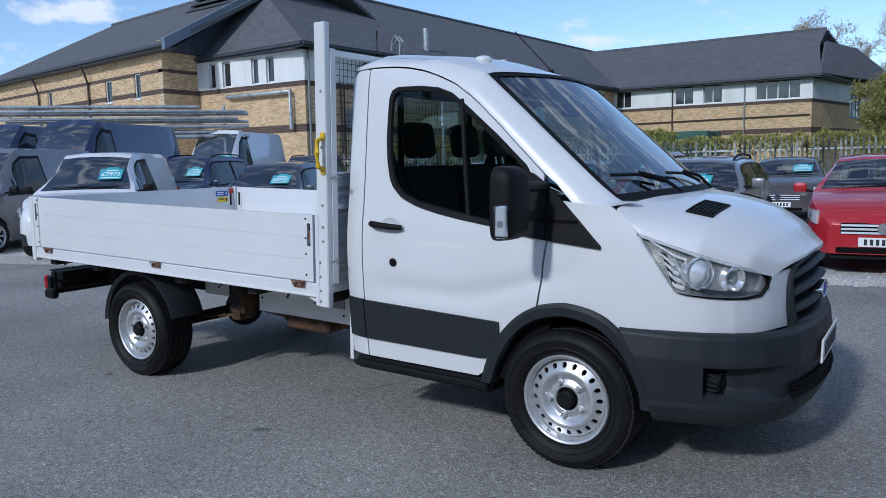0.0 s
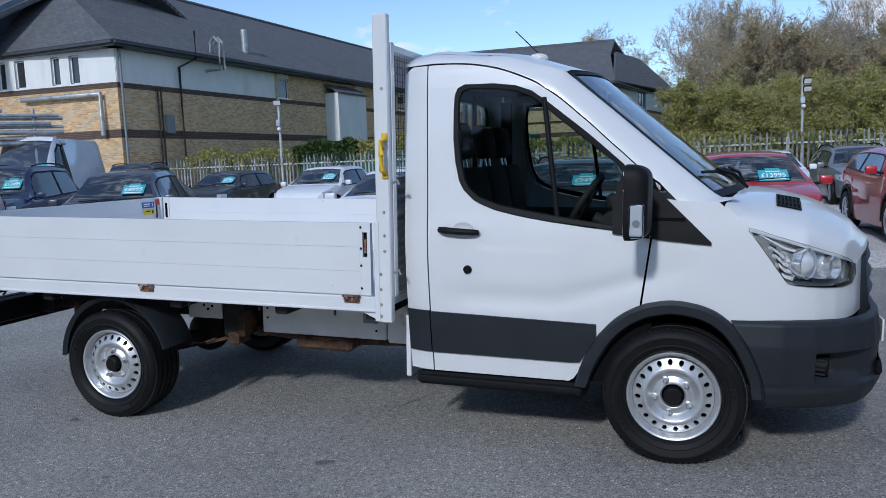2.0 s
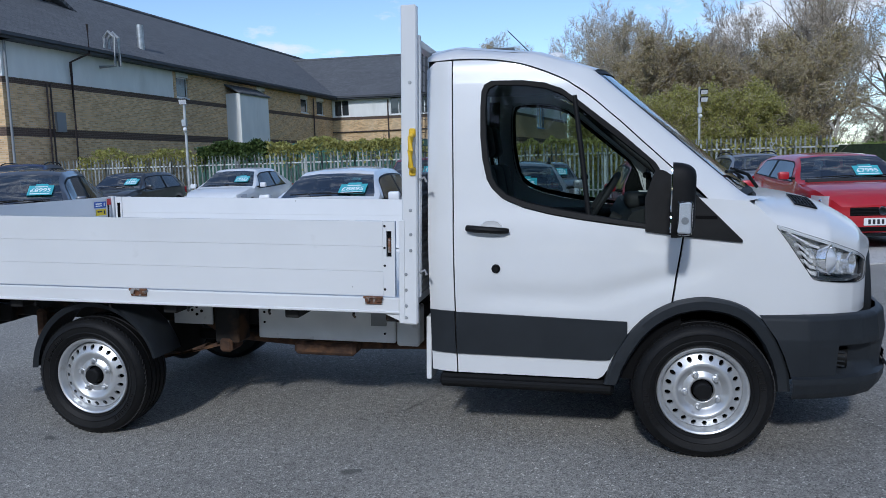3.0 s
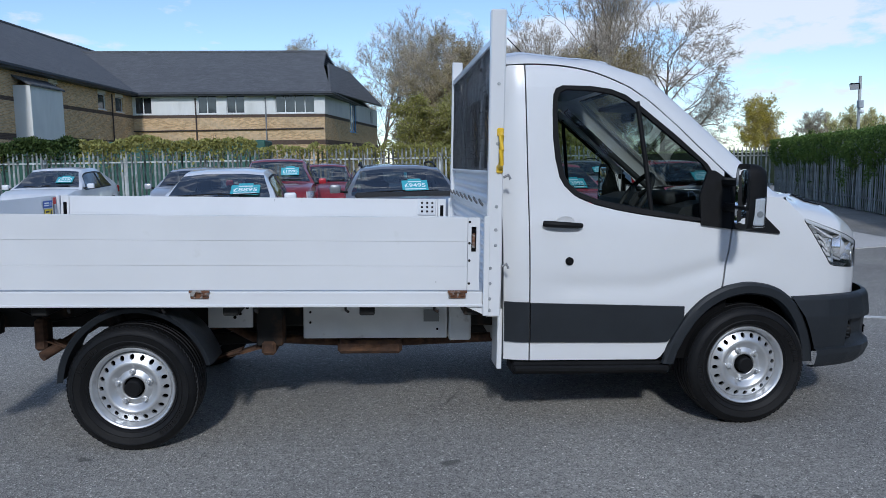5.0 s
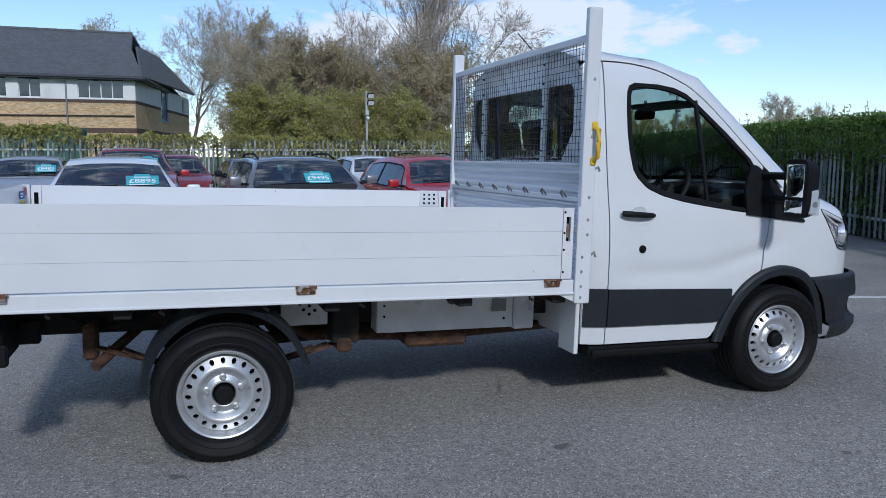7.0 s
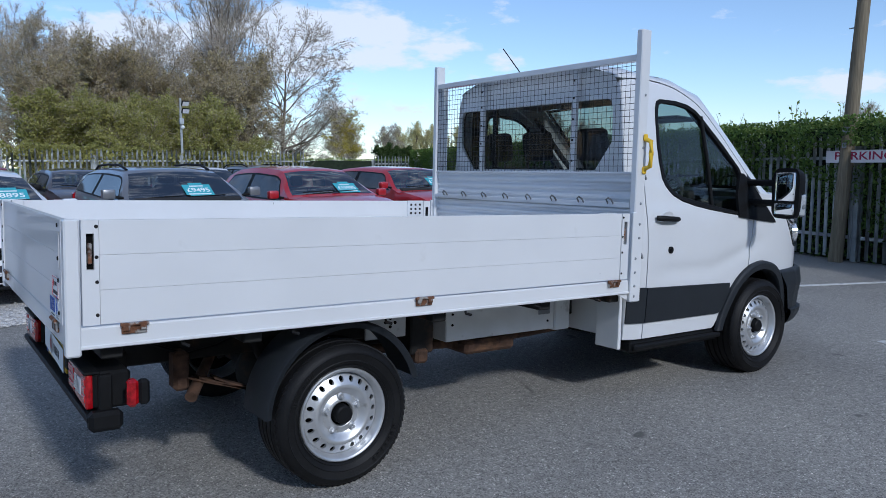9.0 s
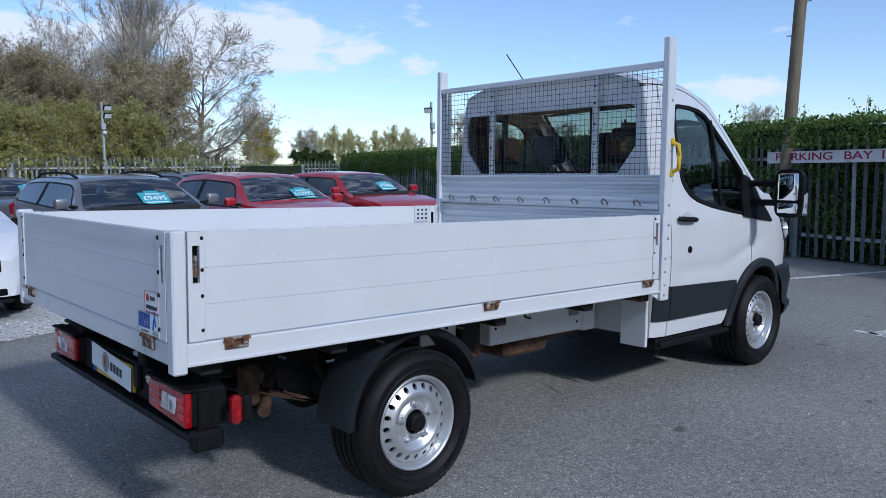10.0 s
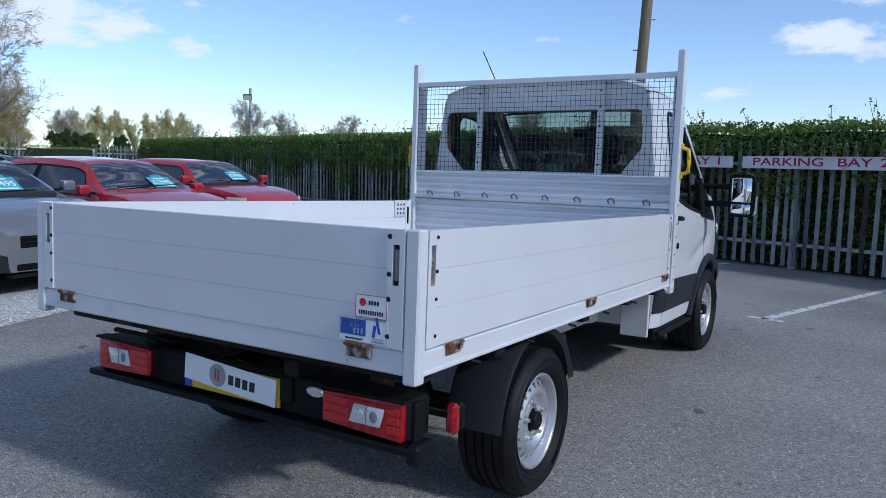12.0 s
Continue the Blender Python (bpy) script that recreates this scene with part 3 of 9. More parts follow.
def hedge(name, a, b, depth, top, label, count, seed, sprigs=True, low=0.0, clear=None):
    """A clipped hedge from a to b; its depth lies to the far side of the line."""
    rng = np.random.default_rng(seed)
    a, b = np.array(a, float), np.array(b, float)
    d = (b - a) / np.linalg.norm(b - a)
    nrm = np.array((-d[1], d[0]))
    ln = np.linalg.norm(b - a)
    base = thing(name, label, "hedge")
    # solid core sheet, coloured as the shade behind the leaves
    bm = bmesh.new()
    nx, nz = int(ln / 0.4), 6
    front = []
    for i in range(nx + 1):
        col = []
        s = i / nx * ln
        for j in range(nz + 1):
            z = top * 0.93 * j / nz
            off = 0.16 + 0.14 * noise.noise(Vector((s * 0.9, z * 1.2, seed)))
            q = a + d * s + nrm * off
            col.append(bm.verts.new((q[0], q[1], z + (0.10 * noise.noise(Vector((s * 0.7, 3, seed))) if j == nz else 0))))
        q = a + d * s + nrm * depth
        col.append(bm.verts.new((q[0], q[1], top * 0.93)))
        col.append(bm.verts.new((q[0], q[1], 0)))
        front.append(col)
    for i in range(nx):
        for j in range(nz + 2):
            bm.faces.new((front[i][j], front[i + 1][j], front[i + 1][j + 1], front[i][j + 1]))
    part("hedge_core", bm, M["hedge_core"], base, "near-black core sheet standing in for the shade inside the hedge")
    s = rng.uniform(0, ln, count)
    z = low + (top - low) * rng.uniform(0, 1, count) ** 0.75
    bulge = np.array([noise.noise(Vector((u * 0.9, w * 1.2, seed))) for u, w in zip(s, z)])
    off = 0.10 + 0.17 * bulge + rng.normal(0, 0.05, count) - 0.24 * np.clip((z - 1.15) / 0.5, 0, 1)
    tuft = np.array([noise.noise(Vector((u * 1.1, w * 1.6, seed + 9))) for u, w in zip(s, z)])
    off -= 0.30 * np.clip(tuft + 0.10 + 0.25 * (z - 0.8), 0, 0.5) * np.clip((z - 0.25) / 0.4, 0, 1)
    p = a[None] + d[None] * s[:, None] + nrm[None] * off[:, None]
    if clear:
        hid = (p[:, 1] > clear[0]) & (p[:, 1] < clear[1]) & (z > clear[2]) & (z < clear[3])
        p += nrm[None] * np.where(hid, np.maximum(0, 0.10 - off), 0)[:, None]
    leaf_cloud("foliage", np.column_stack((p, z)), 0.027, M["hedge_leaf"], base, seed=seed)
    m = count // 3
    s = rng.uniform(0, ln, m)
    off = rng.uniform(0.02, depth, m)
    tz = np.array([0.13 * noise.noise(Vector((u * 0.7, 3, seed))) for u in s])
    p = a[None] + d[None] * s[:, None] + nrm[None] * off[:, None]
    leaf_cloud("top_foliage", np.column_stack((p, top * 0.95 + tz + np.abs(rng.normal(0, 0.05, m)))), 0.029, M["hedge_top"], base, "bright young leaves on the hedge top", seed=seed + 1)
    if sprigs:
        pts, bm = [], bmesh.new()
        for k in range(int(ln * 5)):
            u, w = rng.uniform(0, ln), rng.uniform(0.1, depth * 0.8)
            q = a + d * u + nrm * w
            hgt = rng.uniform(0.08, 0.34)
            lean = rng.normal(0, 0.08, 2)
            add_tube(bm, [(q[0], q[1], top * 0.93), (q[0] + lean[0], q[1] + lean[1], top + hgt)], 0.004, 4, cap=False)
            for t in np.linspace(0.3, 1, 7):
                pts.append((q[0] + lean[0] * t + rng.normal(0, 0.03), q[1] + lean[1] * t + rng.normal(0, 0.03), top * 0.95 + (hgt + top * 0.05) * t))
        tagged(part("sprig_stem", bm, M["bark"], base), kind="stuff")
        leaf_cloud("sprig_foliage", pts, 0.03, M["hedge_top"], base, seed=seed + 2)
    return base


hedge("hedge", (HX(25.0) + 0.06, 25.0), (HX(-9.0) + 0.06, -9.0), 1.1, 2.2, "dense clipped green hedge growing through a palisade fence", 130000, 11, clear=(-2.6, 2.4, 1.46, 1.74))
hedge("hedge", (34.0, 40.0), (10.5, 33.0), 1.5, 1.9, "low clipped hedge beyond the yard gate", 16000, 12, sprigs=False)


# ---- building ----
def brick_material(name, c1, c2, mortar, bw=0.225, bh=0.075):
    m = bpy.data.materials.new(name)
    m.use_nodes = True
    n, l = m.node_tree.nodes, m.node_tree.links
    b = n["Principled BSDF"]
    co, sep, cmb = n.new("ShaderNodeTexCoord"), n.new("ShaderNodeSeparateXYZ"), n.new("ShaderNodeCombineXYZ")
    t = n.new("ShaderNodeTexBrick")
    t.inputs["Scale"].default_value = 1.0
    t.inputs["Brick Width"].default_value, t.inputs["Row Height"].default_value = bw, bh
    t.inputs["Mortar Size"].default_value = 0.008
    t.inputs["Color1"].default_value, t.inputs["Color2"].default_value, t.inputs["Mortar"].default_value = (*c1, 1), (*c2, 1), (*mortar, 1)
    l.new(co.outputs["Object"], sep.inputs[0])
    l.new(sep.outputs[0], cmb.inputs[0])
    l.new(sep.outputs[2], cmb.inputs[1])
    l.new(cmb.outputs[0], t.inputs[0])
    nz = n.new("ShaderNodeTexNoise")
    nz.inputs["Scale"].default_value, nz.inputs["Detail"].default_value = 0.8, 8
    l.new(co.outputs["Object"], nz.inputs[0])
    mr = n.new("ShaderNodeMapRange")
    mr.inputs[3].default_value, mr.inputs[4].default_value = 0.75, 1.2
    l.new(nz.outputs[0], mr.inputs[0])
    hs = n.new("ShaderNodeHueSaturation")
    l.new(t.outputs[0], hs.inputs["Color"])
    l.new(mr.outputs[0], hs.inputs["Value"])
    l.new(hs.outputs[0], b.inputs["Base Color"])
    b.inputs["Roughness"].default_value = 0.9
    bp = n.new("ShaderNodeBump")
    bp.inputs["Strength"].default_value, bp.inputs["Distance"].default_value = 0.5, 0.01
    bp.invert = True
    l.new(t.outputs["Fac"], bp.inputs["Height"])
    l.new(bp.outputs[0], b.inputs["Normal"])
    return m


M["brick"] = brick_material("buff_brick", (0.74, 0.51, 0.27), (0.44, 0.28, 0.135), (0.56, 0.47, 0.34))
M["brick_dark"] = brick_material("brown_brick", (0.10, 0.062, 0.045), (0.075, 0.05, 0.04), (0.16, 0.12, 0.09))
M["slate"] = brick_material("grey_roof_slate", (0.135, 0.138, 0.145), (0.10, 0.103, 0.110), (0.055, 0.056, 0.06), 0.3, 0.16)
M["render_white"] = material("white_render", (0.74, 0.74, 0.71), rough=0.85, var=0.06, scale=2, stain=(0.52, 0.52, 0.48), stain_scale=1.0, stain_lo=0.58, stain_hi=0.8, stretch=(1, 1, 0.3))
M["pane"] = material("window_glass", (0.03, 0.035, 0.04), rough=0.05, spec=0.8, var=0.4, scale=0.7)
M["frame_white"] = material("white_window_frame", (0.76, 0.76, 0.75), rough=0.5)
M["frame_blue"] = material("blue_window_frame", (0.10, 0.32, 0.66), rough=0.5)
M["fascia"] = material("dark_fascia", (0.05, 0.055, 0.065), rough=0.6, var=0.1, scale=2)
M["verge"] = material("blue_grey_board", (0.15, 0.19, 0.24), rough=0.6, var=0.10, scale=2)
M["cladding"] = material("blue_grey_cladding", (0.055, 0.065, 0.085), rough=0.6, var=0.12, scale=2)
M["grey_pipe"] = material("grey_pipe", (0.22, 0.23, 0.24), rough=0.6)
M["rust_pipe"] = material("brown_pipe", (0.06, 0.04, 0.035), rough=0.7)


def wall_frame(p, q):
    """Frame of a wall from p to q as seen from outside, left to right: x along it, y inwards, z up."""
    d = Vector((q[0] - p[0], q[1] - p[1], 0))
    return Matrix.Translation((p[0], p[1], 0)) @ Matrix.Rotation(math.atan2(d.y, d.x), 4, "Z"), d.length


def wall_band(bm, ln, z0, z1, holes, th, out=0.0):
    """A wall strip with rectangular openings (x0, x1, z0, z1)."""
    hs = [h for h in holes if h[2] < z1 and h[3] > z0]
    xs = sorted({0.0, ln, *[h[0] for h in hs], *[h[1] for h in hs]})
    for a, b in zip(xs, xs[1:]):
        cut = [(max(h[2], z0), min(h[3], z1)) for h in hs if h[0] < (a + b) / 2 < h[1]]
        z = z0
        for c0, c1 in sorted(cut):
            if c0 > z:
                add_box(bm, a, b, -out, th, z, c0)
            z = c1
        if z < z1:
            add_box(bm, a, b, -out, th, z, z1)


def window(parent, x0, x1, z0, z1, panes, frame_mat, name="window", bars=()):
    """A recessed window with its frame, sill and panes."""
    w = new(name)
    w.parent = parent
    tagged(w, "recessed window with dark panes in a painted frame")
    bm = bmesh.new()
    t = 0.055
    for b in ((x0, x0 + t, z0, z1), (x1 - t, x1, z0, z1), (x0, x1, z0, z0 + t), (x0, x1, z1 - t, z1)):
        add_box(bm, b[0], b[1], 0.07, 0.13, b[2], b[3])
    for i in range(1, panes):
        x = x0 + (x1 - x0) * i / panes
        add_box(bm, x - 0.03, x + 0.03, 0.072, 0.128, z0, z1)
    part("window_frame", bm, frame_mat, w)
    box_part("window_sill", (x0 - 0.05, x1 + 0.05, -0.05, 0.07, z0 - 0.06, z0), frame_mat, w)
    for i in range(panes):
        box_part("pane", (x0 + (x1 - x0) * i / panes + 0.02, x0 + (x1 - x0) * (i + 1) / panes - 0.02, 0.10, 0.108, z0 + 0.03, z1 - 0.03), M["pane"], w)
    return w


ZW, ZE = 5.2, 6.68   # foot of the white storey, eave


def facade(building, p, q, windows, white=(), top=ZE, bands=True, frame_mat=None):
    """Brick wall with two dark bands and white panels over the stretches in white."""
    m, ln = wall_frame(p, q)
    w = new("wall")
    w.parent = building
    w.matrix_basis = m
    holes = [x[:4] for x in windows]
    bm = bmesh.new()
    for z0, z1 in ((-0.5, 2.98), (3.32, 4.98)):
        wall_band(bm, ln, z0, z1, holes, 0.3)
    for z0, z1 in ((5.2, top),):
        solid = holes + [(a, b, 5.2, top) for a, b in white]
        wall_band(bm, ln, z0, z1, solid, 0.3)
    bmesh.ops.remove_doubles(bm, verts=bm.verts, dist=0.001)
    part("brickwork", bm, M["brick"], w, "buff brick wall")
    bm = bmesh.new()
    for z0, z1 in ((2.98, 3.32), (4.98, 5.2)):
        wall_band(bm, ln, z0, z1, holes, 0.3, 0.008)
    if not white:
        wall_band(bm, ln, 5.95, 6.12, holes, 0.31, 0.004)
    bmesh.ops.remove_doubles(bm, verts=bm.verts, dist=0.001)
    islands("brick_band", bm, M["brick_dark"], w, "dark brown brick band")
    for a, b in white:
        bm = bmesh.new()
        wall_band(bm, ln, 5.2, top, holes + [(-1, a, 5, 9), (b, ln + 1, 5, 9)], 0.3, 0.03)
        bmesh.ops.remove_doubles(bm, verts=bm.verts, dist=0.001)
        islands("render_panel", bm, M["render_white"], w, "white rendered upper storey")
    for x0, x1, z0, z1, n, *fm in windows:
        window(w, x0, x1, z0, z1, n, fm[0] if fm else M["frame_white"])
    return w


def roof_sheet(name, pts, mat, parent, along, th=0.16):
    """A flat sloping sheet; its own x runs along the eave so that the slates lie in level courses."""
    p0 = Vector(pts[0])
    x = Vector((*along, 0)).normalized()
    nrm = (Vector(pts[1]) - p0).cross(Vector(pts[2]) - p0).normalized()
    if nrm.z < 0:
        nrm.negate()
    zz = nrm.cross(x).normalized()
    if zz.z < 0:
        zz.negate()
    fr = Matrix(((x.x, nrm.x, zz.x, p0.x), (x.y, nrm.y, zz.y, p0.y), (x.z, nrm.z, zz.z, p0.z), (0, 0, 0, 1)))
    inv = fr.inverted()
    bm = bmesh.new()
    f = bm.faces.new([bm.verts.new(inv @ Vector(p)) for p in pts])
    r = bmesh.ops.extrude_face_region(bm, geom=[f])
    for v in [g for g in r["geom"] if isinstance(g, bmesh.types.BMVert)]:
        v.co.y -= th
    return part(name, bm, mat, parent, "grey slate roof slope", loc=fr)


def wing_roof(building, p, q, half, ze, zr, over=0.55, hip_a=True, hip_b=True, skew=(0, 0), run_k=0.34):
    """A hipped roof with a louvred gablet; p to q is the front eave line seen from outside, left to right."""
    d = Vector((q[0] - p[0], q[1] - p[1], 0)).normalized()
    n = Vector((-d.y, d.x, 0))
    P, Q = Vector((*p, ze)) - n * over, Vector((*q, ze)) - n * over
    if hip_a:
        P -= d * over
    if hip_b:
        Q += d * over
    back = n * (2 * half + 2 * over)
    run = (half + over) * run_k
    Qb = Q + back + Vector((*skew, 0))
    R0 = P + back / 2 + Vector((0, 0, zr - ze)) + (d * run if hip_a else Vector())
    R1 = (Q + Qb) / 2 + Vector((0, 0, zr - ze)) - (d * run if hip_b else Vector())
    R1 = R0 + d * (R1 - R0).dot(d)
    g = 0.36
    lo = lambda A, R: R + (A - R) * g
    A0, A1 = lo(P, R0), lo(P + back, R0)
    B0, B1 = lo(Q, R1), lo(Qb, R1)
    for R, a, b in ((R0, A0, A1), (R1, B0, B1)):
        k = Vector((R.x, R.y, 0)) - Vector((a.x, a.y, 0))
        k = d * k.dot(d)
        a += k
        b += k
    front = [P, Q] + ([B0, R1] if hip_b else [R1]) + ([R0, A0] if hip_a else [R0])
    rear = [v for v in ([Qb, P + back] + ([A1, R0] if hip_a else [R0]) + ([R1, B1] if hip_b else [R1]))]
    roof_sheet("roof", front, M["slate"], building, (d.x, d.y))
    roof_sheet("roof", rear, M["slate"], building, (-d.x, -d.y))
    for on, C, E, a, b, R, s in ((hip_a, P + back, P, A0, A1, R0, -1), (hip_b, Q, Qb, B1, B0, R1, 1)):
        if not on:
            continue
        roof_sheet("roof", [C, E, a, b] if s < 0 else [C, E, a, b], M["slate"], building, (n.x * s, n.y * s))
        lv = new("louvre")
        lv.parent = building
        for k in range(7):
            t0, t1 = k / 7, (k + 0.62) / 7
            l0, r0 = a.lerp(R, t0), b.lerp(R, t0)
            l1, r1 = a.lerp(R, t1), b.lerp(R, t1)
            o = d * s * 0.05
            mesh_object("slat", [l0 + o * 2, r0 + o * 2, r1, l1, l0 + o, r0 + o, r1 - o, l1 - o], [(0, 1, 2, 3), (7, 6, 5, 4), (0, 4, 5, 1), (3, 2, 6, 7), (0, 3, 7, 4), (1, 5, 6, 2)], M["fascia"], lv)
        mesh_object("louvre_back", [a - d * s * 0.12, b - d * s * 0.12, R - d * s * 0.12], [(0, 1, 2)], M["dark"], lv)
    edges = [(P, Q)] + ([(P + back, P)] if hip_a else []) + ([(Q, Qb)] if hip_b else [])
    for a, b in edges:
        bm = bmesh.new()
        e = (b - a).normalized()
        m = Matrix.Translation(a) @ Matrix.Rotation(math.atan2(e.y, e.x), 4, "Z")
        add_box(bm, 0, (b - a).length, -0.02, 0.10, -0.26, -0.02, m=m)
        add_box(bm, 0, (b - a).length, -0.14, -0.02, -0.16, -0.05, m=m)
        add_box(bm, 0, (b - a).length, 0.10, over + 0.1, -0.26, -0.22, m=m)
        part("gutter", bm, M["fascia"], building, "dark fascia board and gutter")
    tube_part("ridge", [R0 + Vector((0, 0, 0.03)), R1 + Vector((0, 0, 0.03))], 0.12, M["slate"], building)
    return R0, R1


office = thing("office_building", "two-storey buff brick office building with white upper panels and slate roofs", "building")
C0, C1, C2, C3, C4 = (-18.6, 20.6), (-17.0, 29.6), (-16.3, 52.0), (-2.6, 52.0), (1.2, 71.5)
# long wall seen obliquely
facade(office, C0, C2, [(11.1, 12.15, 5.25, 6.3, 1), (19.6, 20.6, 5.3, 6.3, 1), (25.85, 27.0, 5.3, 6.3, 1), (28.55, 29.8, 5.3, 6.3, 1)], white=[(0, 10.8)])
# gabled wing
facade(office, C2, C3, [(0.15, 1.35, 5.28, 6.5, 2), (4.6, 5.95, 5.28, 6.58, 2), (6.63, 7.95, 5.28, 6.58, 2), (10.15, 13.0, 5.28, 6.58, 4)], white=[(0, 13.7)])
facade(office, C3, C4, [(8.0, 10.6, 4.2, 6.55, 3, M["frame_blue"]), (16.6, 17.6, 5.3, 6.5, 1)], white=[(0, 19.86)])
# front of the near block and the brick wing beside it
facade(office, (-25.6, 20.6), C0, [(0.85, 1.3, 5.25, 6.4, 1), (1.8, 2.35, 5.25, 6.4, 1), (3.75, 4.2, 5.25, 6.4, 1), (4.7, 5.2, 5.25, 6.4, 1)], white=[(0, 7.0)])
facade(office, (-25.6, 18.6), (-25.6, 20.6), [], top=7.4)
facade(office, (-46.0, 21.2), (-25.6, 18.6), [(17.9, 18.5, 4.9, 6.1, 1), (14.9, 15.6, 4.9, 6.0, 1), (7.9, 8.5, 4.9, 6.0, 1), (4.6, 5.2, 4.6, 5.4, 1), (1.8, 2.4, 4.6, 5.4, 1)], top=7.0)
wing_roof(office, C0, (C2[0] + 1.13, C2[1] + 15.4), 8.8, ZE + 0.1, 11.85, hip_a=True, hip_b=False)
wing_roof(office, (C2[0] - 8.0, C2[1]), C3, 9.2, ZE + 0.1, 10.95, hip_a=False, hip_b=True, skew=(2.7, 0), run_k=0.23)
wing_roof(office, (-47.0, 21.33), (-24.3, 18.44), 8.6, 7.1, 11.9, hip_a=False, hip_b=False)
# dark boarded gable of the brick wing
GAB = [(18.75, 6.9), (27.0, 11.5), (35.2, 6.9)]
mesh_object("gable_boarding", [(x, y, z) for x in (-25.35, -25.6) for y, z in GAB], [(0, 1, 2), (5, 4, 3), (0, 3, 4, 1), (1, 4, 5, 2), (2, 5, 3, 0)], M["cladding"], office, "dark blue-grey boarded gable")
mesh_object("verge_board", [(-24.2, 17.75, 6.75), (-24.2, 17.75, 7.25), (-24.2, 26.9, 12.1), (-24.2, 26.9, 11.5), (-24.4, 17.75, 6.75), (-24.4, 17.75, 7.25), (-24.4, 26.9, 12.1), (-24.4, 26.9, 11.5)],
            [(0, 3, 2, 1), (4, 5, 6, 7), (0, 1, 5, 4), (2, 3, 7, 6), (1, 2, 6, 5), (3, 0, 4, 7)], M["verge"], office, "blue-grey verge board")
fr_a, len_a = wall_frame(C0, C2)
services = new("pipework")
services.parent = office
services.matrix_basis = fr_a


def on_wall(name, pts, r, mat, label=""):
    return tube_part(name, pts, r, mat, services, label, n=8)


on_wall("downpipe", [(0.15, -0.1, 0), (0.15, -0.1, 6.5)], 0.05, M["grey_pipe"])
on_wall("soil_pipe", [(3.5, -0.14, 1.0), (3.5, -0.14, 6.1), (4.1, -0.6, 6.5), (4.1, -0.6, 7.7)], 0.055, M["rust_pipe"], "brown soil pipe")
on_wall("thin_pipe", [(2.1, -0.1, 1.0), (2.1, -0.1, 5.1)], 0.035, M["rust_pipe"])
on_wall("thin_pipe", [(2.3, -0.1, 1.0), (2.3, -0.1, 5.1)], 0.035, M["rust_pipe"])
on_wall("flue", [(5.3, -0.1, 6.1), (5.6, -0.7, 6.15), (5.6, -0.7, 7.4), (5.6, -0.45, 7.65), (5.6, -0.2, 7.4), (5.6, -0.2, 6.9)], 0.07, M["galv"], "curved steel flue")
on_wall("flue", [(5.9, -0.7, 6.15), (5.9, -0.7, 7.4), (5.9, -0.45, 7.65), (5.9, -0.2, 7.4), (5.9, -0.2, 6.9)], 0.07, M["galv"], "curved steel flue")
on_wall("chimney", [(9.7, 0.9, 7.2), (9.7, 0.9, 8.7)], 0.17, M["galv"], "short steel chimney")
on_wall("downpipe", [(27.8, -0.1, 0), (27.8, -0.1, 6.4)], 0.05, M["rust_pipe"])
box_part("meter_box", (2.5, 3.0, -0.12, 0, 3.2, 4.0), M["grey_pipe"], services)
box_part("duct_shaft", (15.9, 19.3, -0.9, 0, 2.4, 5.8), M["render_white"], services, label="white boxed service shaft")
mesh_object("shaft_cap", [(15.8, -1.0, 5.75), (19.4, -1.0, 5.75), (19.4, 0, 6.25), (15.8, 0, 6.25), (15.8, -1.0, 5.85), (19.4, -1.0, 5.85), (19.4, 0, 6.35), (15.8, 0, 6.35)],
            [(0, 3, 2, 1), (4, 5, 6, 7), (0, 1, 5, 4), (1, 2, 6, 5), (2, 3, 7, 6), (3, 0, 4, 7)], M["slate"], services)
fr_b, len_b = wall_frame(C2, C3)
services_b = new("pipework")
services_b.parent = office
services_b.matrix_basis = fr_b
for x, mt in ((4.45, "rust_pipe"), (9.45, "grey_pipe")):
    tube_part("downpipe", [(x, -0.1, 0), (x, -0.1, 6.4)], 0.05, M[mt], services_b, n=8)
tube_part("cable_tray", [(0, -0.08, 4.05), (13.6, -0.08, 4.15)], 0.05, M["rust_pipe"], services_b, n=6)
fr_c, len_c = wall_frame((-25.6, 20.6), C0)
services_c = new("pipework")
services_c.parent = office
services_c.matrix_basis = fr_c
fr_d, len_d = wall_frame((-46.0, 21.2), (-25.6, 18.6))
services_d = new("pipework")
services_d.parent = office
services_d.matrix_basis = fr_d
for x in (13.2, 6.9):
    tube_part("downpipe", [(x, -0.1, 0), (x, -0.1, 6.0), (x + 0.12, -0.3, 6.5), (x + 0.12, -0.5, 6.95)], 0.06, M["rust_pipe"], services_d, n=8)
tube_part("vent_pipe", [(2.2, -0.2, 4.75), (6.3, -0.2, 4.75), (6.3, -0.2, 3.1)], 0.1, M["galv"], services_c, "bent steel vent pipe", n=10)

# green container and trailer cover behind the fence
tank = thing("storage_container", "long dull green storage container behind the fence", "container")
M["green_paint"] = material("dull_green_paint", (0.03, 0.10, 0.075), rough=0.6, var=0.2, scale=2)
box_part("body", (-16.0, -3.8, 30.0, 32.4, 0.0, 2.62), M["green_paint"], tank, 0.04)
for i in range(30):
    x = -15.9 + i * 0.41
    box_part("rib", (x, x + 0.12, 29.96, 30.0, 0.1, 2.5), M["green_paint"], tank)

# ---- the flatbed truck ----
RAKE = 0.0295
truck = thing("flatbed_truck", "white single-cab dropside flatbed truck parked on tarmac", "truck", Matrix.Translation((0, -0.04, 0)) @ Matrix.Rotation(RAKE, 4, "Y"))


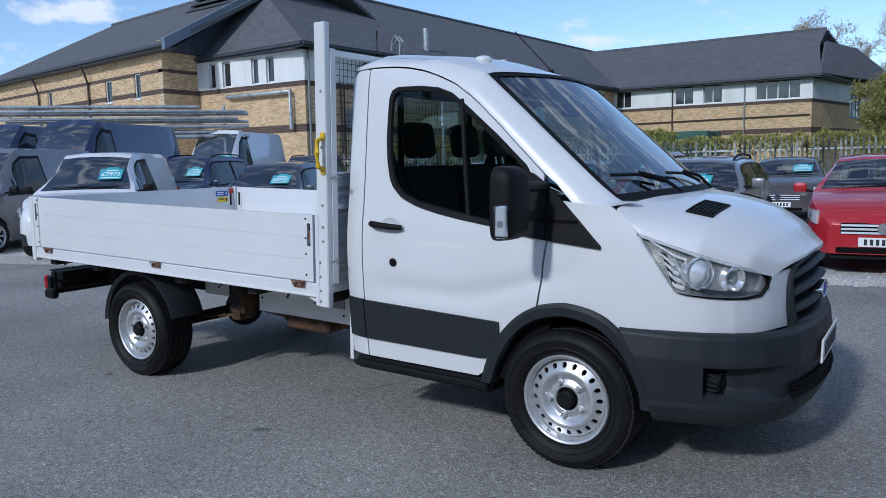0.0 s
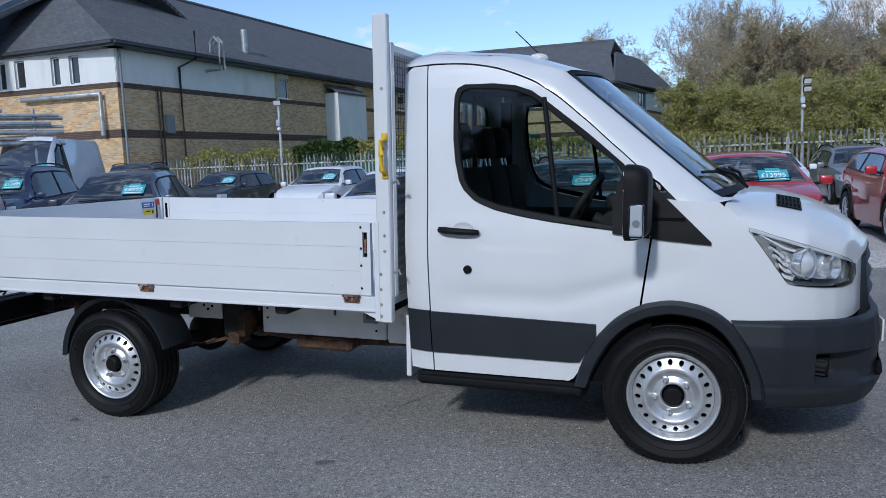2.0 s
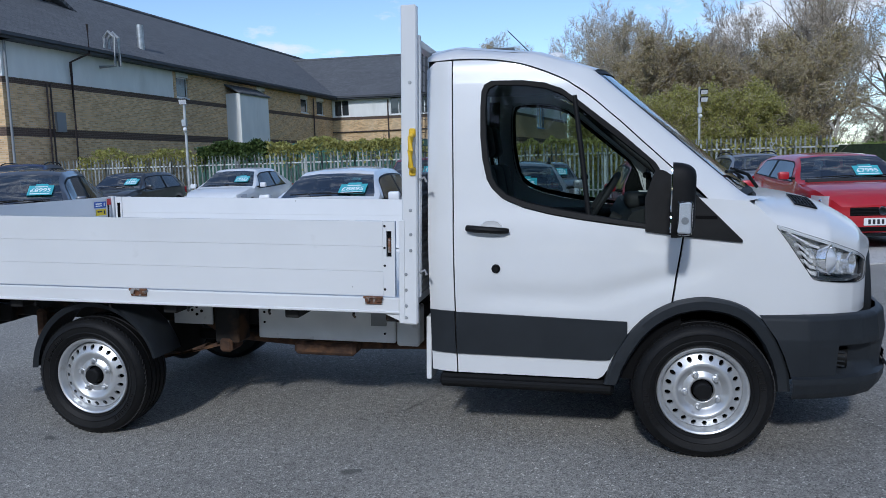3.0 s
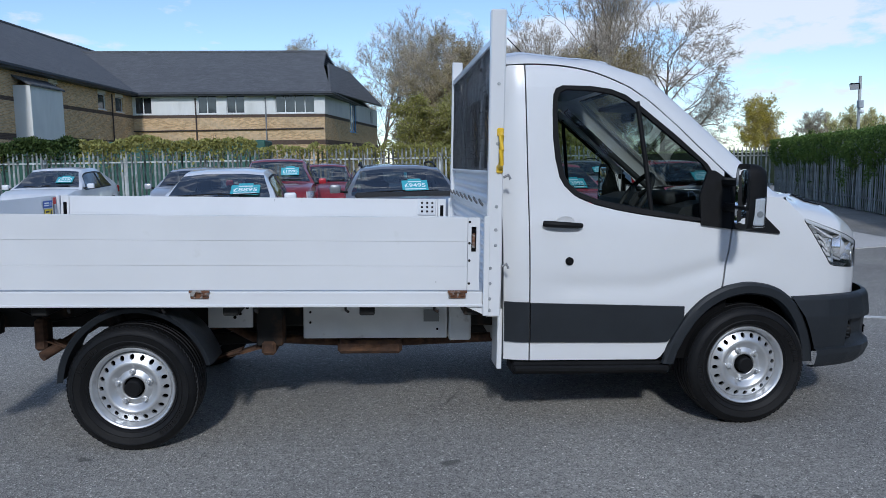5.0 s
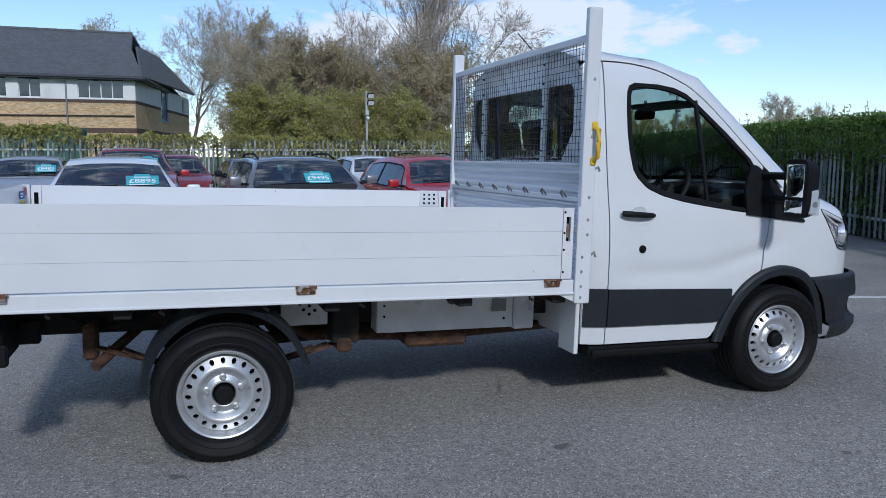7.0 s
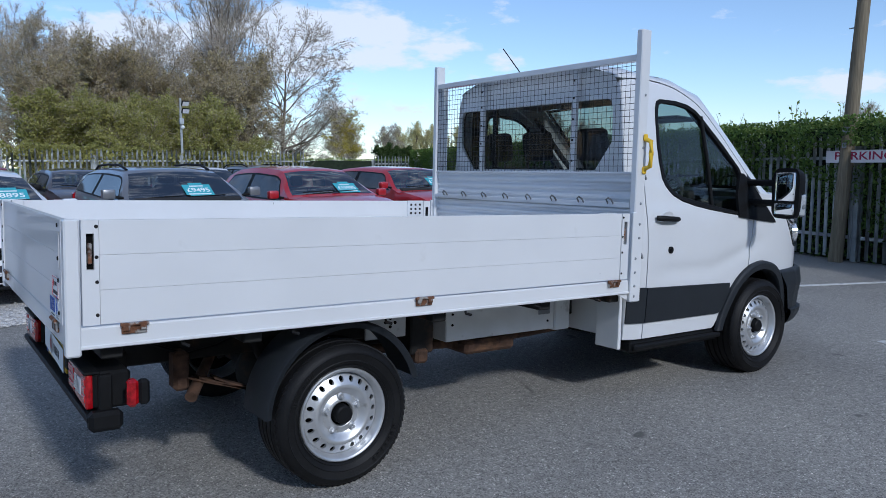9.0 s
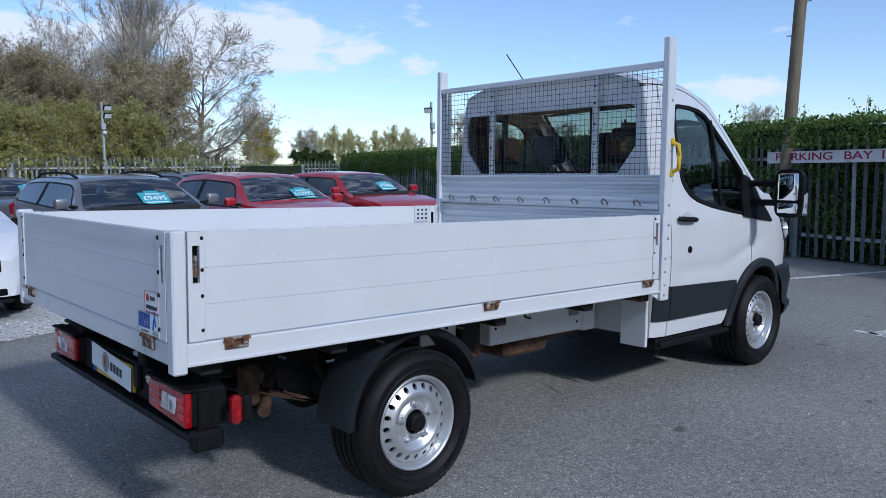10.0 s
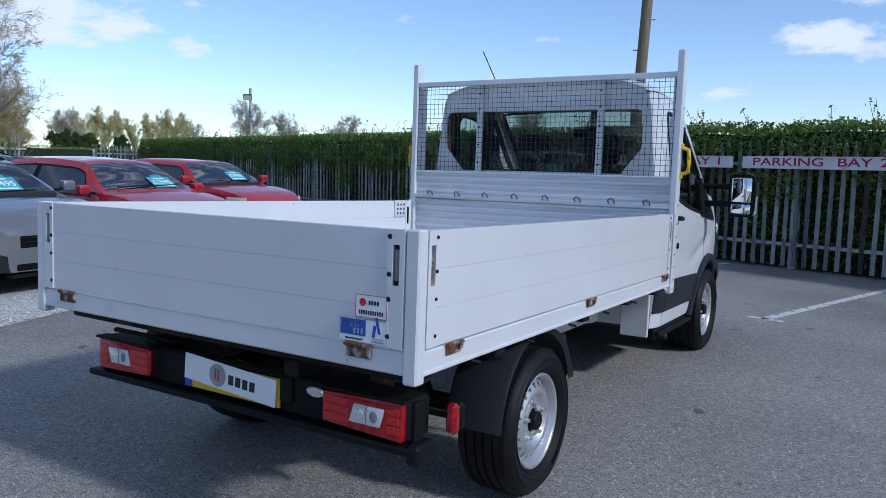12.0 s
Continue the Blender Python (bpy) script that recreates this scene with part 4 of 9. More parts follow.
def US(x, y, z):
    """From upright to raked axes."""
    return Vector((x - RAKE * z, y, z))


SIDE_Z = smooth_curve([(0.38, 0.895), (0.47, 0.905), (0.62, 0.918), (0.80, 0.930), (0.98, 0.937), (1.10, 0.934), (1.20, 0.925), (1.30, 0.908), (1.45, 0.888), (1.70, 0.860), (1.92, 0.833), (2.03, 0.812), (2.09, 0.775), (2.13, 0.70)])
SIDE_X = smooth_curve([(1.95, 0.0), (3.25, 0.0), (3.45, 0.006), (3.63, 0.022), (3.80, 0.055), (3.92, 0.105), (4.02, 0.185), (4.08, 0.265), (4.13, 0.36), (4.18, 0.50), (4.21, 0.62)])


def side_y(x, z):
    """Half width of the cab skin, with the shallow scoop along the door."""
    w = curve_at(SIDE_Z, z) - curve_at(SIDE_X, x)
    mid = 0.865 + max(0.0, x - 2.75) * 0.30
    w -= 0.014 * math.exp(-((z - mid) / 0.05) ** 2) * min(1, max(0, (x - 2.1) / 0.2)) * min(1, max(0, (3.45 - x) / 0.3))
    w -= 0.035 * min(1, max(0, (2.10 - x) / 0.14)) ** 2
    return w


def side_panel(name, xa, xb, lo, hi, mat, parent, nu=24, nv=12, out=0.0, side=-1, depth=0.02, slant=None, label="", slant0=None, xs=None):
    """A piece of the cab's side between two curves lo(x) and hi(x)."""
    def place(u, v):
        x = curve_at(xs, u) if xs else xa + (xb - xa) * u
        z0, z1 = curve_at(lo, x), curve_at(hi, x)
        z = z0 + (z1 - z0) * v
        if slant:
            x += curve_at(slant, z) * u ** 6
        if slant0:
            x += curve_at(slant0, z) * (1 - u) ** 6
        return US(x, side * (side_y(x, z) + out), z)
    return grid_panel(name, nu, nv, place, mat, parent, label, depth=(0, -side * depth, 0) if depth else None)


ROOF_GAP = smooth_curve([(2.00, 2.045), (2.14, 2.052), (2.30, 2.046), (2.45, 2.020), (2.58, 1.975), (2.70, 1.912), (2.87, 1.778), (3.07, 1.596), (3.25, 1.44), (3.34, 1.36)])
WIN_TOP = [(2.245, 1.80), (2.25, 1.88), (2.265, 1.915), (2.30, 1.932), (2.45, 1.930), (2.56, 1.915), (2.64, 1.885), (2.72, 1.825), (2.90, 1.680), (3.07, 1.535), (3.13, 1.44), (3.16, 1.30)]
WIN_LOW = [(2.245, 1.66), (2.255, 1.55), (2.275, 1.455), (2.30, 1.41), (2.35, 1.365), (2.45, 1.325), (2.58, 1.295), (2.72, 1.272), (2.90, 1.248), (3.07, 1.228), (3.16, 1.215)]
ARCH_RAW = [(2.83, 0.44), (2.86, 0.53), (2.90, 0.617), (2.96, 0.71), (3.03, 0.785), (3.10, 0.835), (3.18, 0.872), (3.30, 0.893), (3.42, 0.878), (3.50, 0.845), (3.57, 0.787), (3.63, 0.705), (3.67, 0.62), (3.70, 0.53), (3.71, 0.44)]
ARCH_OUT = smooth_curve(ARCH_RAW, 4)
DOOR_LOW = [(2.0, 0.458), (2.82, 0.458), (2.86, 0.515), (2.90, 0.60), (2.96, 0.695), (3.03, 0.77), (3.10, 0.82), (3.20, 0.86)]
BELT = [(2.09, 1.95), (2.235, 1.95), (2.236, 1.60), (2.25, 1.50), (2.275, 1.435), (2.30, 1.392), (2.35, 1.347), (2.45, 1.307), (2.58, 1.277), (2.72, 1.254), (2.90, 1.230), (3.07, 1.210), (3.2, 1.195)]
SLANT = [(0.7, -0.05), (0.95, -0.01), (1.2, 0.03)]
SCREEN_EDGE = [(2.80, 1.985), (3.02, 1.80), (3.22, 1.625), (3.42, 1.452), (3.515, 1.375)]
white, black, grey = M["white"], M["black"], M["grey_plastic"]

for s in (-1, 1):
    door = new("door")
    door.parent = truck
    tagged(door, "white cab door with dark strip and black handle")
    side_panel("door_skin", 2.095, 3.175, DOOR_LOW, [(x, min(z, 1.42) if x > 2.24 else 1.42) for x, z in BELT], white, door, 44, 26, side=s, slant=SLANT)
    side_panel("rear_pillar", 2.095, 2.243, [(2, 1.42), (2.3, 1.42)], [(2.09, 1.93), (2.3, 1.93)], white, door, 8, 14, side=s)
    side_panel("window_header", 2.095, 3.175, [(2.09, 1.93), (2.25, 1.93)] + [(x, z + 0.006) for x, z in WIN_TOP[3:]], [(x, z - 0.005) for x, z in ROOF_GAP], white, door, 40, 5, side=s)
    side_panel("pillar_corner", 2.2435, 2.30, [(2.2, 1.415), (2.3, 1.36)], [(2.24, 1.68), (2.25, 1.575), (2.268, 1.485), (2.285, 1.44), (2.30, 1.41)], white, door, 6, 8, side=s)
    side_panel("pillar_corner", 2.2435, 2.31, [(2.24, 1.80), (2.25, 1.885), (2.265, 1.920), (2.31, 1.936)], [(2.2, 1.945), (2.4, 1.945)], white, door, 6, 4, side=s)
    # rubber seal round the pane
    up = [(x, z) for x, z in WIN_TOP]
    ring = [(x, z) for x, z in WIN_TOP] + [(x, z) for x, z in WIN_LOW[::-1]]
    bm = bmesh.new()
    cx, cz = 2.68, 1.53
    rows = []
    for x, z in ring:
        d = Vector((cx - x, 0, cz - z))
        d.normalize()
        rows.append([bm.verts.new(US(x + d.x * k, s * (side_y(x + d.x * k, z + d.z * k) + o), z + d.z * k)) for k, o in ((-0.016, -0.004), (-0.010, 0.006), (0.016, 0.004), (0.022, -0.012))])
    for i in range(len(rows)):
        j = (i + 1) % len(rows)
        for k in range(3):
            bm.faces.new((rows[i][k], rows[j][k], rows[j][k + 1], rows[i][k + 1]))
    part("window_seal", bm, black, door, "black rubber window seal", smooth=True)
    pane = side_panel("window_pane", 2.256, 3.15, [(x, z + 0.012) for x, z in WIN_LOW], [(x, z - 0.012) for x, z in WIN_TOP], M["glass"], door, 30, 8, out=-0.010, side=s, depth=0, label="clear side window glass")
    pane.visible_shadow = False
    tube_part("window_divider", [US(2.70, s * (side_y(2.70, 1.85) - 0.004), 1.862), US(2.735, s * (side_y(2.73, 1.5) - 0.004), 1.55), US(2.765, s * (side_y(2.77, 1.3) - 0.004), 1.258)], 0.013, black, door, "black window divider bar")
    # dark strip along the door foot
    side_panel("door_strip", 2.095, 2.945, [(2, 0.562), (2.84, 0.558), (2.875, 0.565), (2.92, 0.66), (2.945, 0.70)], [(2, 0.782), (2.95, 0.760)], grey, door, 20, 6, out=0.012, side=s, label="dark grey plastic rubbing strip")
    # handle and lock
    y = s * (side_y(2.27, 1.205))
    bm = bmesh.new()
    pts = [US(2.165 + 0.205 * t, y + s * (0.018 + 0.022 * math.sin(math.pi * t) ** 0.5), 1.208 - 0.010 * t) for t in np.linspace(0, 1, 9)]
    add_tube(bm, pts, 0.015, 10, radii=[0.016, 0.018, 0.018, 0.017, 0.017, 0.017, 0.016, 0.016, 0.013])
    part("door_handle", bm, black, door, "black pull handle", smooth=True)
    bm = bmesh.new()
    add_lathe(bm, [(0.0, -0.001), (0.036, -0.001), (0.042, -0.004), (0.045, 0.002)], 20)
    bmesh.ops.transform(bm, matrix=Matrix.Translation(US(2.285, y + s * 0.0, 1.215)) @ Matrix.Diagonal((1.2, -s if s > 0 else 1, 0.75, 1)), verts=bm.verts)
    part("handle_cup", bm, white, door, smooth=True)
    bm = bmesh.new()
    add_lathe(bm, [(0.0, -0.012), (0.011, -0.012), (0.012, -0.006), (0.017, -0.010), (0.022, -0.007), (0.022, 0.006)], 20)
    bmesh.ops.transform(bm, matrix=Matrix.Translation(US(2.305, s * side_y(2.305, 1.007), 1.007)) @ Matrix.Diagonal((1, 1 if s < 0 else -1, 1, 1)), verts=bm.verts)
    part("lock", bm, black, door, "round black door lock", smooth=True)

    # cab side behind the door, roof side, fender
    side_panel("rear_quarter", 1.955, 2.088, [(1.9, 0.458), (2.1, 0.458)], [(1.95, 2.00), (2.0, 2.043), (2.1, 2.045)], white, truck, 8, 26, side=s)
    side_panel("quarter_strip", 1.957, 2.088, [(1.9, 0.562), (2.1, 0.562)], [(1.9, 0.784), (2.1, 0.783)], grey, truck, 4, 5, out=0.012, side=s)

    def pillar(u, v, s=s):
        x = 1.955 + (3.505 - 1.955) * u
        z0 = curve_at(ROOF_GAP, x) + 0.004
        x1 = x if x < 2.5 else x + (u - 0.352) * 0.16
        z1 = curve_at([(1.95, 2.095), (2.1, 2.12), (2.5, 2.085), (2.78, 2.005)] + SCREEN_EDGE[1:], x1)
        if x > 3.30:
            z0 = min(z0, 1.365 - (x - 3.30) * 0.05)
        z = z0 + (z1 - z0) * v
        xx = x + (x1 - x) * v
        ys = side_y(xx, z0) - 0.012 * v - (0.075 * v ** 1.8 if xx > 2.4 else 0.095 * v ** 2)
        return US(xx, s * ys, z)
    grid_panel("roof_side", 60, 7, pillar, white, truck, "white A-pillar and roof side", depth=(0, -s * 0.015, 0))

    FEND_TOP = [(3.19, 1.38), (3.30, 1.365), (3.505, 1.355), (3.53, 1.335), (3.60, 1.275), (3.632, 1.243), (3.68, 1.165), (3.74, 1.075), (3.80, 0.985), (3.84, 0.975), (3.95, 0.962), (4.05, 0.954), (4.11, 0.962), (4.128, 1.0), (4.135, 1.04), (4.145, 1.062), (4.185, 1.070), (4.20, 1.072)]
    FEND_LOW = [(3.18, 0.868), (3.30, 0.885), (3.42, 0.870), (3.50, 0.838), (3.56, 0.795), (3.62, 0.792), (3.80, 0.800), (4.20, 0.805)]
    side_panel("fender", 3.185, 4.195, FEND_LOW, FEND_TOP, white, truck, 80, 18, side=s, slant0=SLANT, label="white front wing", xs=[(0, 3.185), (0.3, 3.55), (0.55, 3.85), (0.70, 4.0), (0.80, 4.075), (0.90, 4.13), (0.96, 4.165), (1.0, 4.195)])
    # wheel arch moulding
    bm = bmesh.new()
    rows = []
    for i, (x, z) in enumerate(ARCH_OUT):
        d = Vector((3.27 - x, 0, 0.42 - z))
        d.normalize()
        rows.append([bm.verts.new(US(x + d.x * k, s * (side_y(x, max(z, 0.5)) + o), z + d.z * k)) for k, o in ((-0.004, 0.0), (0.0, 0.022), (0.014, 0.030), (0.055, 0.026), (0.066, 0.008), (0.062, -0.06))])
    for a, b in zip(rows, rows[1:]):
        for k in range(5):
            bm.faces.new((a[k], a[k + 1], b[k + 1], b[k]))
    part("arch_moulding", bm, grey, truck, "dark grey wheel arch moulding", smooth=True)
    bm = bmesh.new()
    rows = []
    for x, z in ARCH_OUT:
        d = Vector((3.27 - x, 0, 0.42 - z)).normalized()
        rows.append([bm.verts.new(US(x + d.x * 0.05, s * w, z + d.z * 0.05)) for w in (0.90, 0.55)])
    for a, b in zip(rows, rows[1:]):
        bm.faces.new((a[0], a[1], b[1], b[0]))
    bm.faces.new([r[1] for r in rows])
    part("wheel_arch_liner", bm, M["dark"], truck, "black wheel arch liner")
    # black triangle ahead of the door
    side_panel("corner_trim", 3.205, 3.475, [(3.2, 1.185), (3.48, 1.160)], [(3.2, 1.435), (3.25, 1.40), (3.48, 1.168)], black, truck, 14, 8, out=0.012, side=s, label="black plastic corner trim below the windscreen")
    side_panel("corner_trim", 3.03, 3.20, [(3.03, 1.205), (3.2, 1.185)], [(3.03, 1.36), (3.08, 1.50), (3.12, 1.50), (3.2, 1.445)], black, door, 10, 8, out=0.014, side=s, label="black mirror base trim")
    for k in range(2):
        box_part("trim_rib", (3.22, 3.36 - 0.04 * k, -0.004, 0.004, 1.27 - k * 0.045, 1.285 - k * 0.045), M["dark"], truck, m=Matrix.Translation((-RAKE * 1.27, s * (side_y(3.3, 1.27) + 0.012), 0)))
    # sill and step
    box_part("step", (1.985, 2.87, s * 0.90, s * 0.72, 0.375, 0.445), black, truck, 0.012, "black plastic side step")
    box_part("step_edge", (1.99, 2.86, s * 0.935, s * 0.90, 0.395, 0.43), black, truck, 0.01)

    # door mirror on its two arms
    mir = new("door_mirror")
    mir.parent = truck
    tagged(mir, "black long-arm door mirror with clear indicator lens")
    for z in (1.440, 1.305):
        box_part("mirror_arm", (3.15, 3.21, s * 1.19, s * 0.88, z - 0.022, z + 0.022), black, mir, 0.012, smooth=True, m=Matrix.Translation((-RAKE * 1.4, 0, 0)))
    bm = bmesh.new()
    mm = Matrix.Translation((3.18 - RAKE * 1.4, s * 1.205, 1.372)) @ Matrix.Rotation(s * radians(6), 4, "Z") @ Matrix.Scale(0.93, 4)

    def lipped(z0, z1, hw, depth, mat, nm, lab="", off=0.0):
        """A rounded slab set in the shell's rear face."""
        bm = bmesh.new()
        add_box(bm, -0.064 - off, -0.064 + depth, -hw, hw, z0, z1, 0.012, m=mm, seg=2)
        return part(nm, bm, mat, mir, lab, smooth=True)
    bm = bmesh.new()
    rows = []
    for t in np.linspace(0, 1, 9):
        a = t * math.pi / 2
        kx, kr = 0.105 * math.sin(a) - 0.06, 1 - 0.42 * (1 - math.cos(a)) ** 1.2
        ring = []
        for k in range(28):
            b = 2 * math.pi * k / 28
            c_, s_ = math.cos(b), math.sin(b)
            e = 0.42
            ring.append(bm.verts.new(mm @ Vector((kx, 0.108 * kr * math.copysign(abs(c_) ** e, c_), 0.178 * (0.25 + 0.75 * kr) * math.copysign(abs(s_) ** e, s_) + 0.0))))
        rows.append(ring)
    for r0, r1 in zip(rows, rows[1:]):
        for k in range(28):
            bm.faces.new((r0[k], r0[(k + 1) % 28], r1[(k + 1) % 28], r1[k]))
    bm.faces.new(rows[-1])
    bm.faces.new(rows[0][::-1])
    part("mirror_shell", bm, black, mir, smooth=True, sharp=45)
    lipped(-0.055, 0.150, 0.080, 0.010, M["mirror"], "mirror_glass", "large mirror glass")
    lipped(-0.150, -0.070, 0.079, 0.010, M["mirror"], "mirror_glass", "small wide-angle mirror glass")
    bm = bmesh.new()
    add_box(bm, -0.040, 0.034, s * 0.074, s * 0.116, -0.160, 0.005, 0.016, m=mm, seg=2)
    part("indicator", bm, M["lens"], mir, "clear indicator lens", smooth=True)
    bm = bmesh.new()
    add_box(bm, -0.032, 0.026, s * 0.074, s * 0.107, -0.150, -0.005, 0.006, m=mm)
    part("indicator_reflector", bm, M["lamp_glass"], mir, "silvery lamp reflector")
    bm = bmesh.new()
    add_tube(bm, [mm @ Vector((0.0, s * 0.10, -0.09)), mm @ Vector((0.0, s * 0.111, -0.09))], 0.016, 12)
    part("indicator_bulb", bm, M["grey_pipe"], mir)


# roof, screen, bonnet
def roof(u, v):
    x = 1.955 + (2.80 - 1.955) * u + 0.10 * u * (1 - (2 * v - 1) ** 2)
    xe = 1.955 + (2.80 - 1.955) * u
    edge = curve_at([(1.95, 2.095), (2.1, 2.12), (2.5, 2.085), (2.80, 1.99)], xe)
    ye = side_y(xe, curve_at(ROOF_GAP, xe)) - 0.012 - (0.075 if xe > 2.4 else 0.095)
    k = 1 - (2 * v - 1) ** 2
    return US(x, (2 * v - 1) * ye, edge + 0.065 * k ** 0.7 - 0.03 * u * k)


grid_panel("roof", 26, 30, roof, white, truck, "white cab roof")


def screen(u, v):
    xe, ze = 2.805 + 0.70 * u, 1.985 - 0.615 * u
    ye = (side_y(xe, ze) - 0.085) * (1 - 0.0 * u)
    k = 1 - (2 * v - 1) ** 2
    return US(xe + (0.10 + 0.06 * u) * k, (2 * v - 1) * ye, ze + (0.035 - 0.015 * u) * k)


glass_pane = grid_panel("windscreen", 16, 24, screen, M["screen"], truck, "raked windscreen glass")
glass_pane.visible_shadow = False
for rng_u, nm in (((-0.01, 0.02), "screen_trim"), ((0.955, 1.0), "screen_trim")):
    grid_panel(nm, 2, 24, lambda u, v, r=rng_u: screen(r[0] + (r[1] - r[0]) * u, v) + Vector((0.003, 0, 0.004)), black, truck)
for s0, s1 in ((0.0, 0.022), (0.978, 1.0)):
    grid_panel("screen_trim", 16, 2, lambda u, v, a=s0, b=s1: screen(u, a + (b - a) * v) + Vector((0.003, 0, 0.004)), black, truck)


HL_X0, HL_X1 = 3.632, 4.128   # headlight from end to end


def lamp_top(x):
    return curve_at(smooth_curve([(3.60, 1.262), (3.632, 1.243), (3.75, 1.205), (3.90, 1.158), (4.03, 1.112), (4.10, 1.075), (4.128, 1.030), (4.14, 1.0)]), x)


def lamp_low(x):
    return curve_at([(3.60, 1.26), (3.632, 1.232), (3.68, 1.165), (3.74, 1.075), (3.80, 0.988), (3.84, 0.978), (3.95, 0.965), (4.05, 0.957), (4.11, 0.965), (4.128, 1.0)], x)


def skin(x, z, s, out=0.0):
    return US(x + out * 0.5, s * (side_y(x, z) + out * 0.85), z)


def bonnet_edge(u):
    x = curve_at([(0, 3.535), (0.15, 3.632), (0.5, 3.88), (0.8, 4.06), (1, 4.145)], u)
    z = curve_at([(0, 1.345), (0.15, 1.247), (0.5, 1.168), (0.8, 1.103), (1, 1.062)], u)
    y = curve_at([(0, 0.885), (0.15, 0.889), (0.5, side_y(3.88, 1.168)), (0.8, side_y(4.06, 1.10)), (1, side_y(4.145, 1.06))], u)
    return x, y - 0.003, z


def bonnet(u, v):
    x, y, z = bonnet_edge(u)
    k = 1 - (2 * v - 1) ** 2
    xc = 3.64 + 0.625 * u
    zc = curve_at(smooth_curve([(0, 1.395), (0.3, 1.376), (0.6, 1.327), (0.85, 1.240), (1, 1.145)]), u)
    w = k ** 0.5
    return US(x + (xc - x) * k ** 0.85, (2 * v - 1) * y, z + (zc - z) * w)


grid_panel("bonnet", 36, 48, bonnet, white, truck, "white sloping bonnet", depth=(0, 0, -0.02))
BON = [(bonnet(u, v), u, v) for u in np.linspace(0, 1, 60) for v in np.linspace(0, 1, 80)]


def on_bonnet(x, y, up=0.0):
    """Height of the bonnet over a plan point."""
    near = sorted((((p.x - x) ** 2 + (p.y - y) ** 2), p.z) for p, u, v in BON)[:6]
    ws = [1 / (d + 1e-5) for d, z in near]
    return Vector((x, y, sum(w * q[1] for w, q in zip(ws, near)) / sum(ws) + up))


box_part("cowl", (3.45, 3.58, -0.80, 0.80, 1.24, 1.30), M["dark"], truck)
for s in (-1, 1):
    # slotted air intake in the bonnet
    vent = new("bonnet_vent")
    vent.parent = truck
    tagged(vent, "black slotted bonnet air intake")

    def vent_at(a, b, up, s=s):
        return on_bonnet(3.735 + 0.115 * a + 0.02 * b, s * (0.645 - 0.255 * b - 0.03 * a), up)
    grid_panel("vent_tray", 4, 6, lambda u, v: vent_at(u, v, 0.003), M["dark"], vent)
    for k in range(7):
        grid_panel("vent_slat", 1, 6, lambda u, v, k=k: vent_at((k + 0.42 * u) / 6.42, v, 0.008), black, vent, depth=(0, 0, -0.006))
    for k in range(4):
        grid_panel("vent_rib", 4, 1, lambda u, v, k=k: vent_at(u, (k + 0.14 * v) / 3.14, 0.009), black, vent, depth=(0, 0, -0.006))
wip = new("wiper")
wip.parent = truck
for v0, v1, u1 in ((0.30, 0.06, 0.86), (0.62, 0.36, 0.88)):
    a, b = screen(0.99, v0) + Vector((0.03, 0, 0.01)), screen(u1, (v0 + v1) / 2) + Vector((0.01, 0, 0.03))
    tube_part("wiper_arm", [a, a.lerp(b, 0.5) + Vector((0.01, 0, 0.02)), b], 0.009, black, wip)
    tube_part("wiper_blade", [screen(u1 + 0.06, v0 - 0.02) + Vector((0.01, 0, 0.016)), b + Vector((0, 0, -0.01)), screen(u1 - 0.02, v1) + Vector((0.01, 0, 0.016))], 0.008, black, wip)


# front face
def front_x(y, z):
    """x of the nose skin at a half width and height."""
    y = abs(y)
    x = curve_at(smooth_curve([(0.0, 4.275), (0.25, 4.258), (0.43, 4.205), (0.60, 4.12), (0.72, 4.02)]), y)
    return x - 0.16 * max(0, z - 0.82) ** 1.5


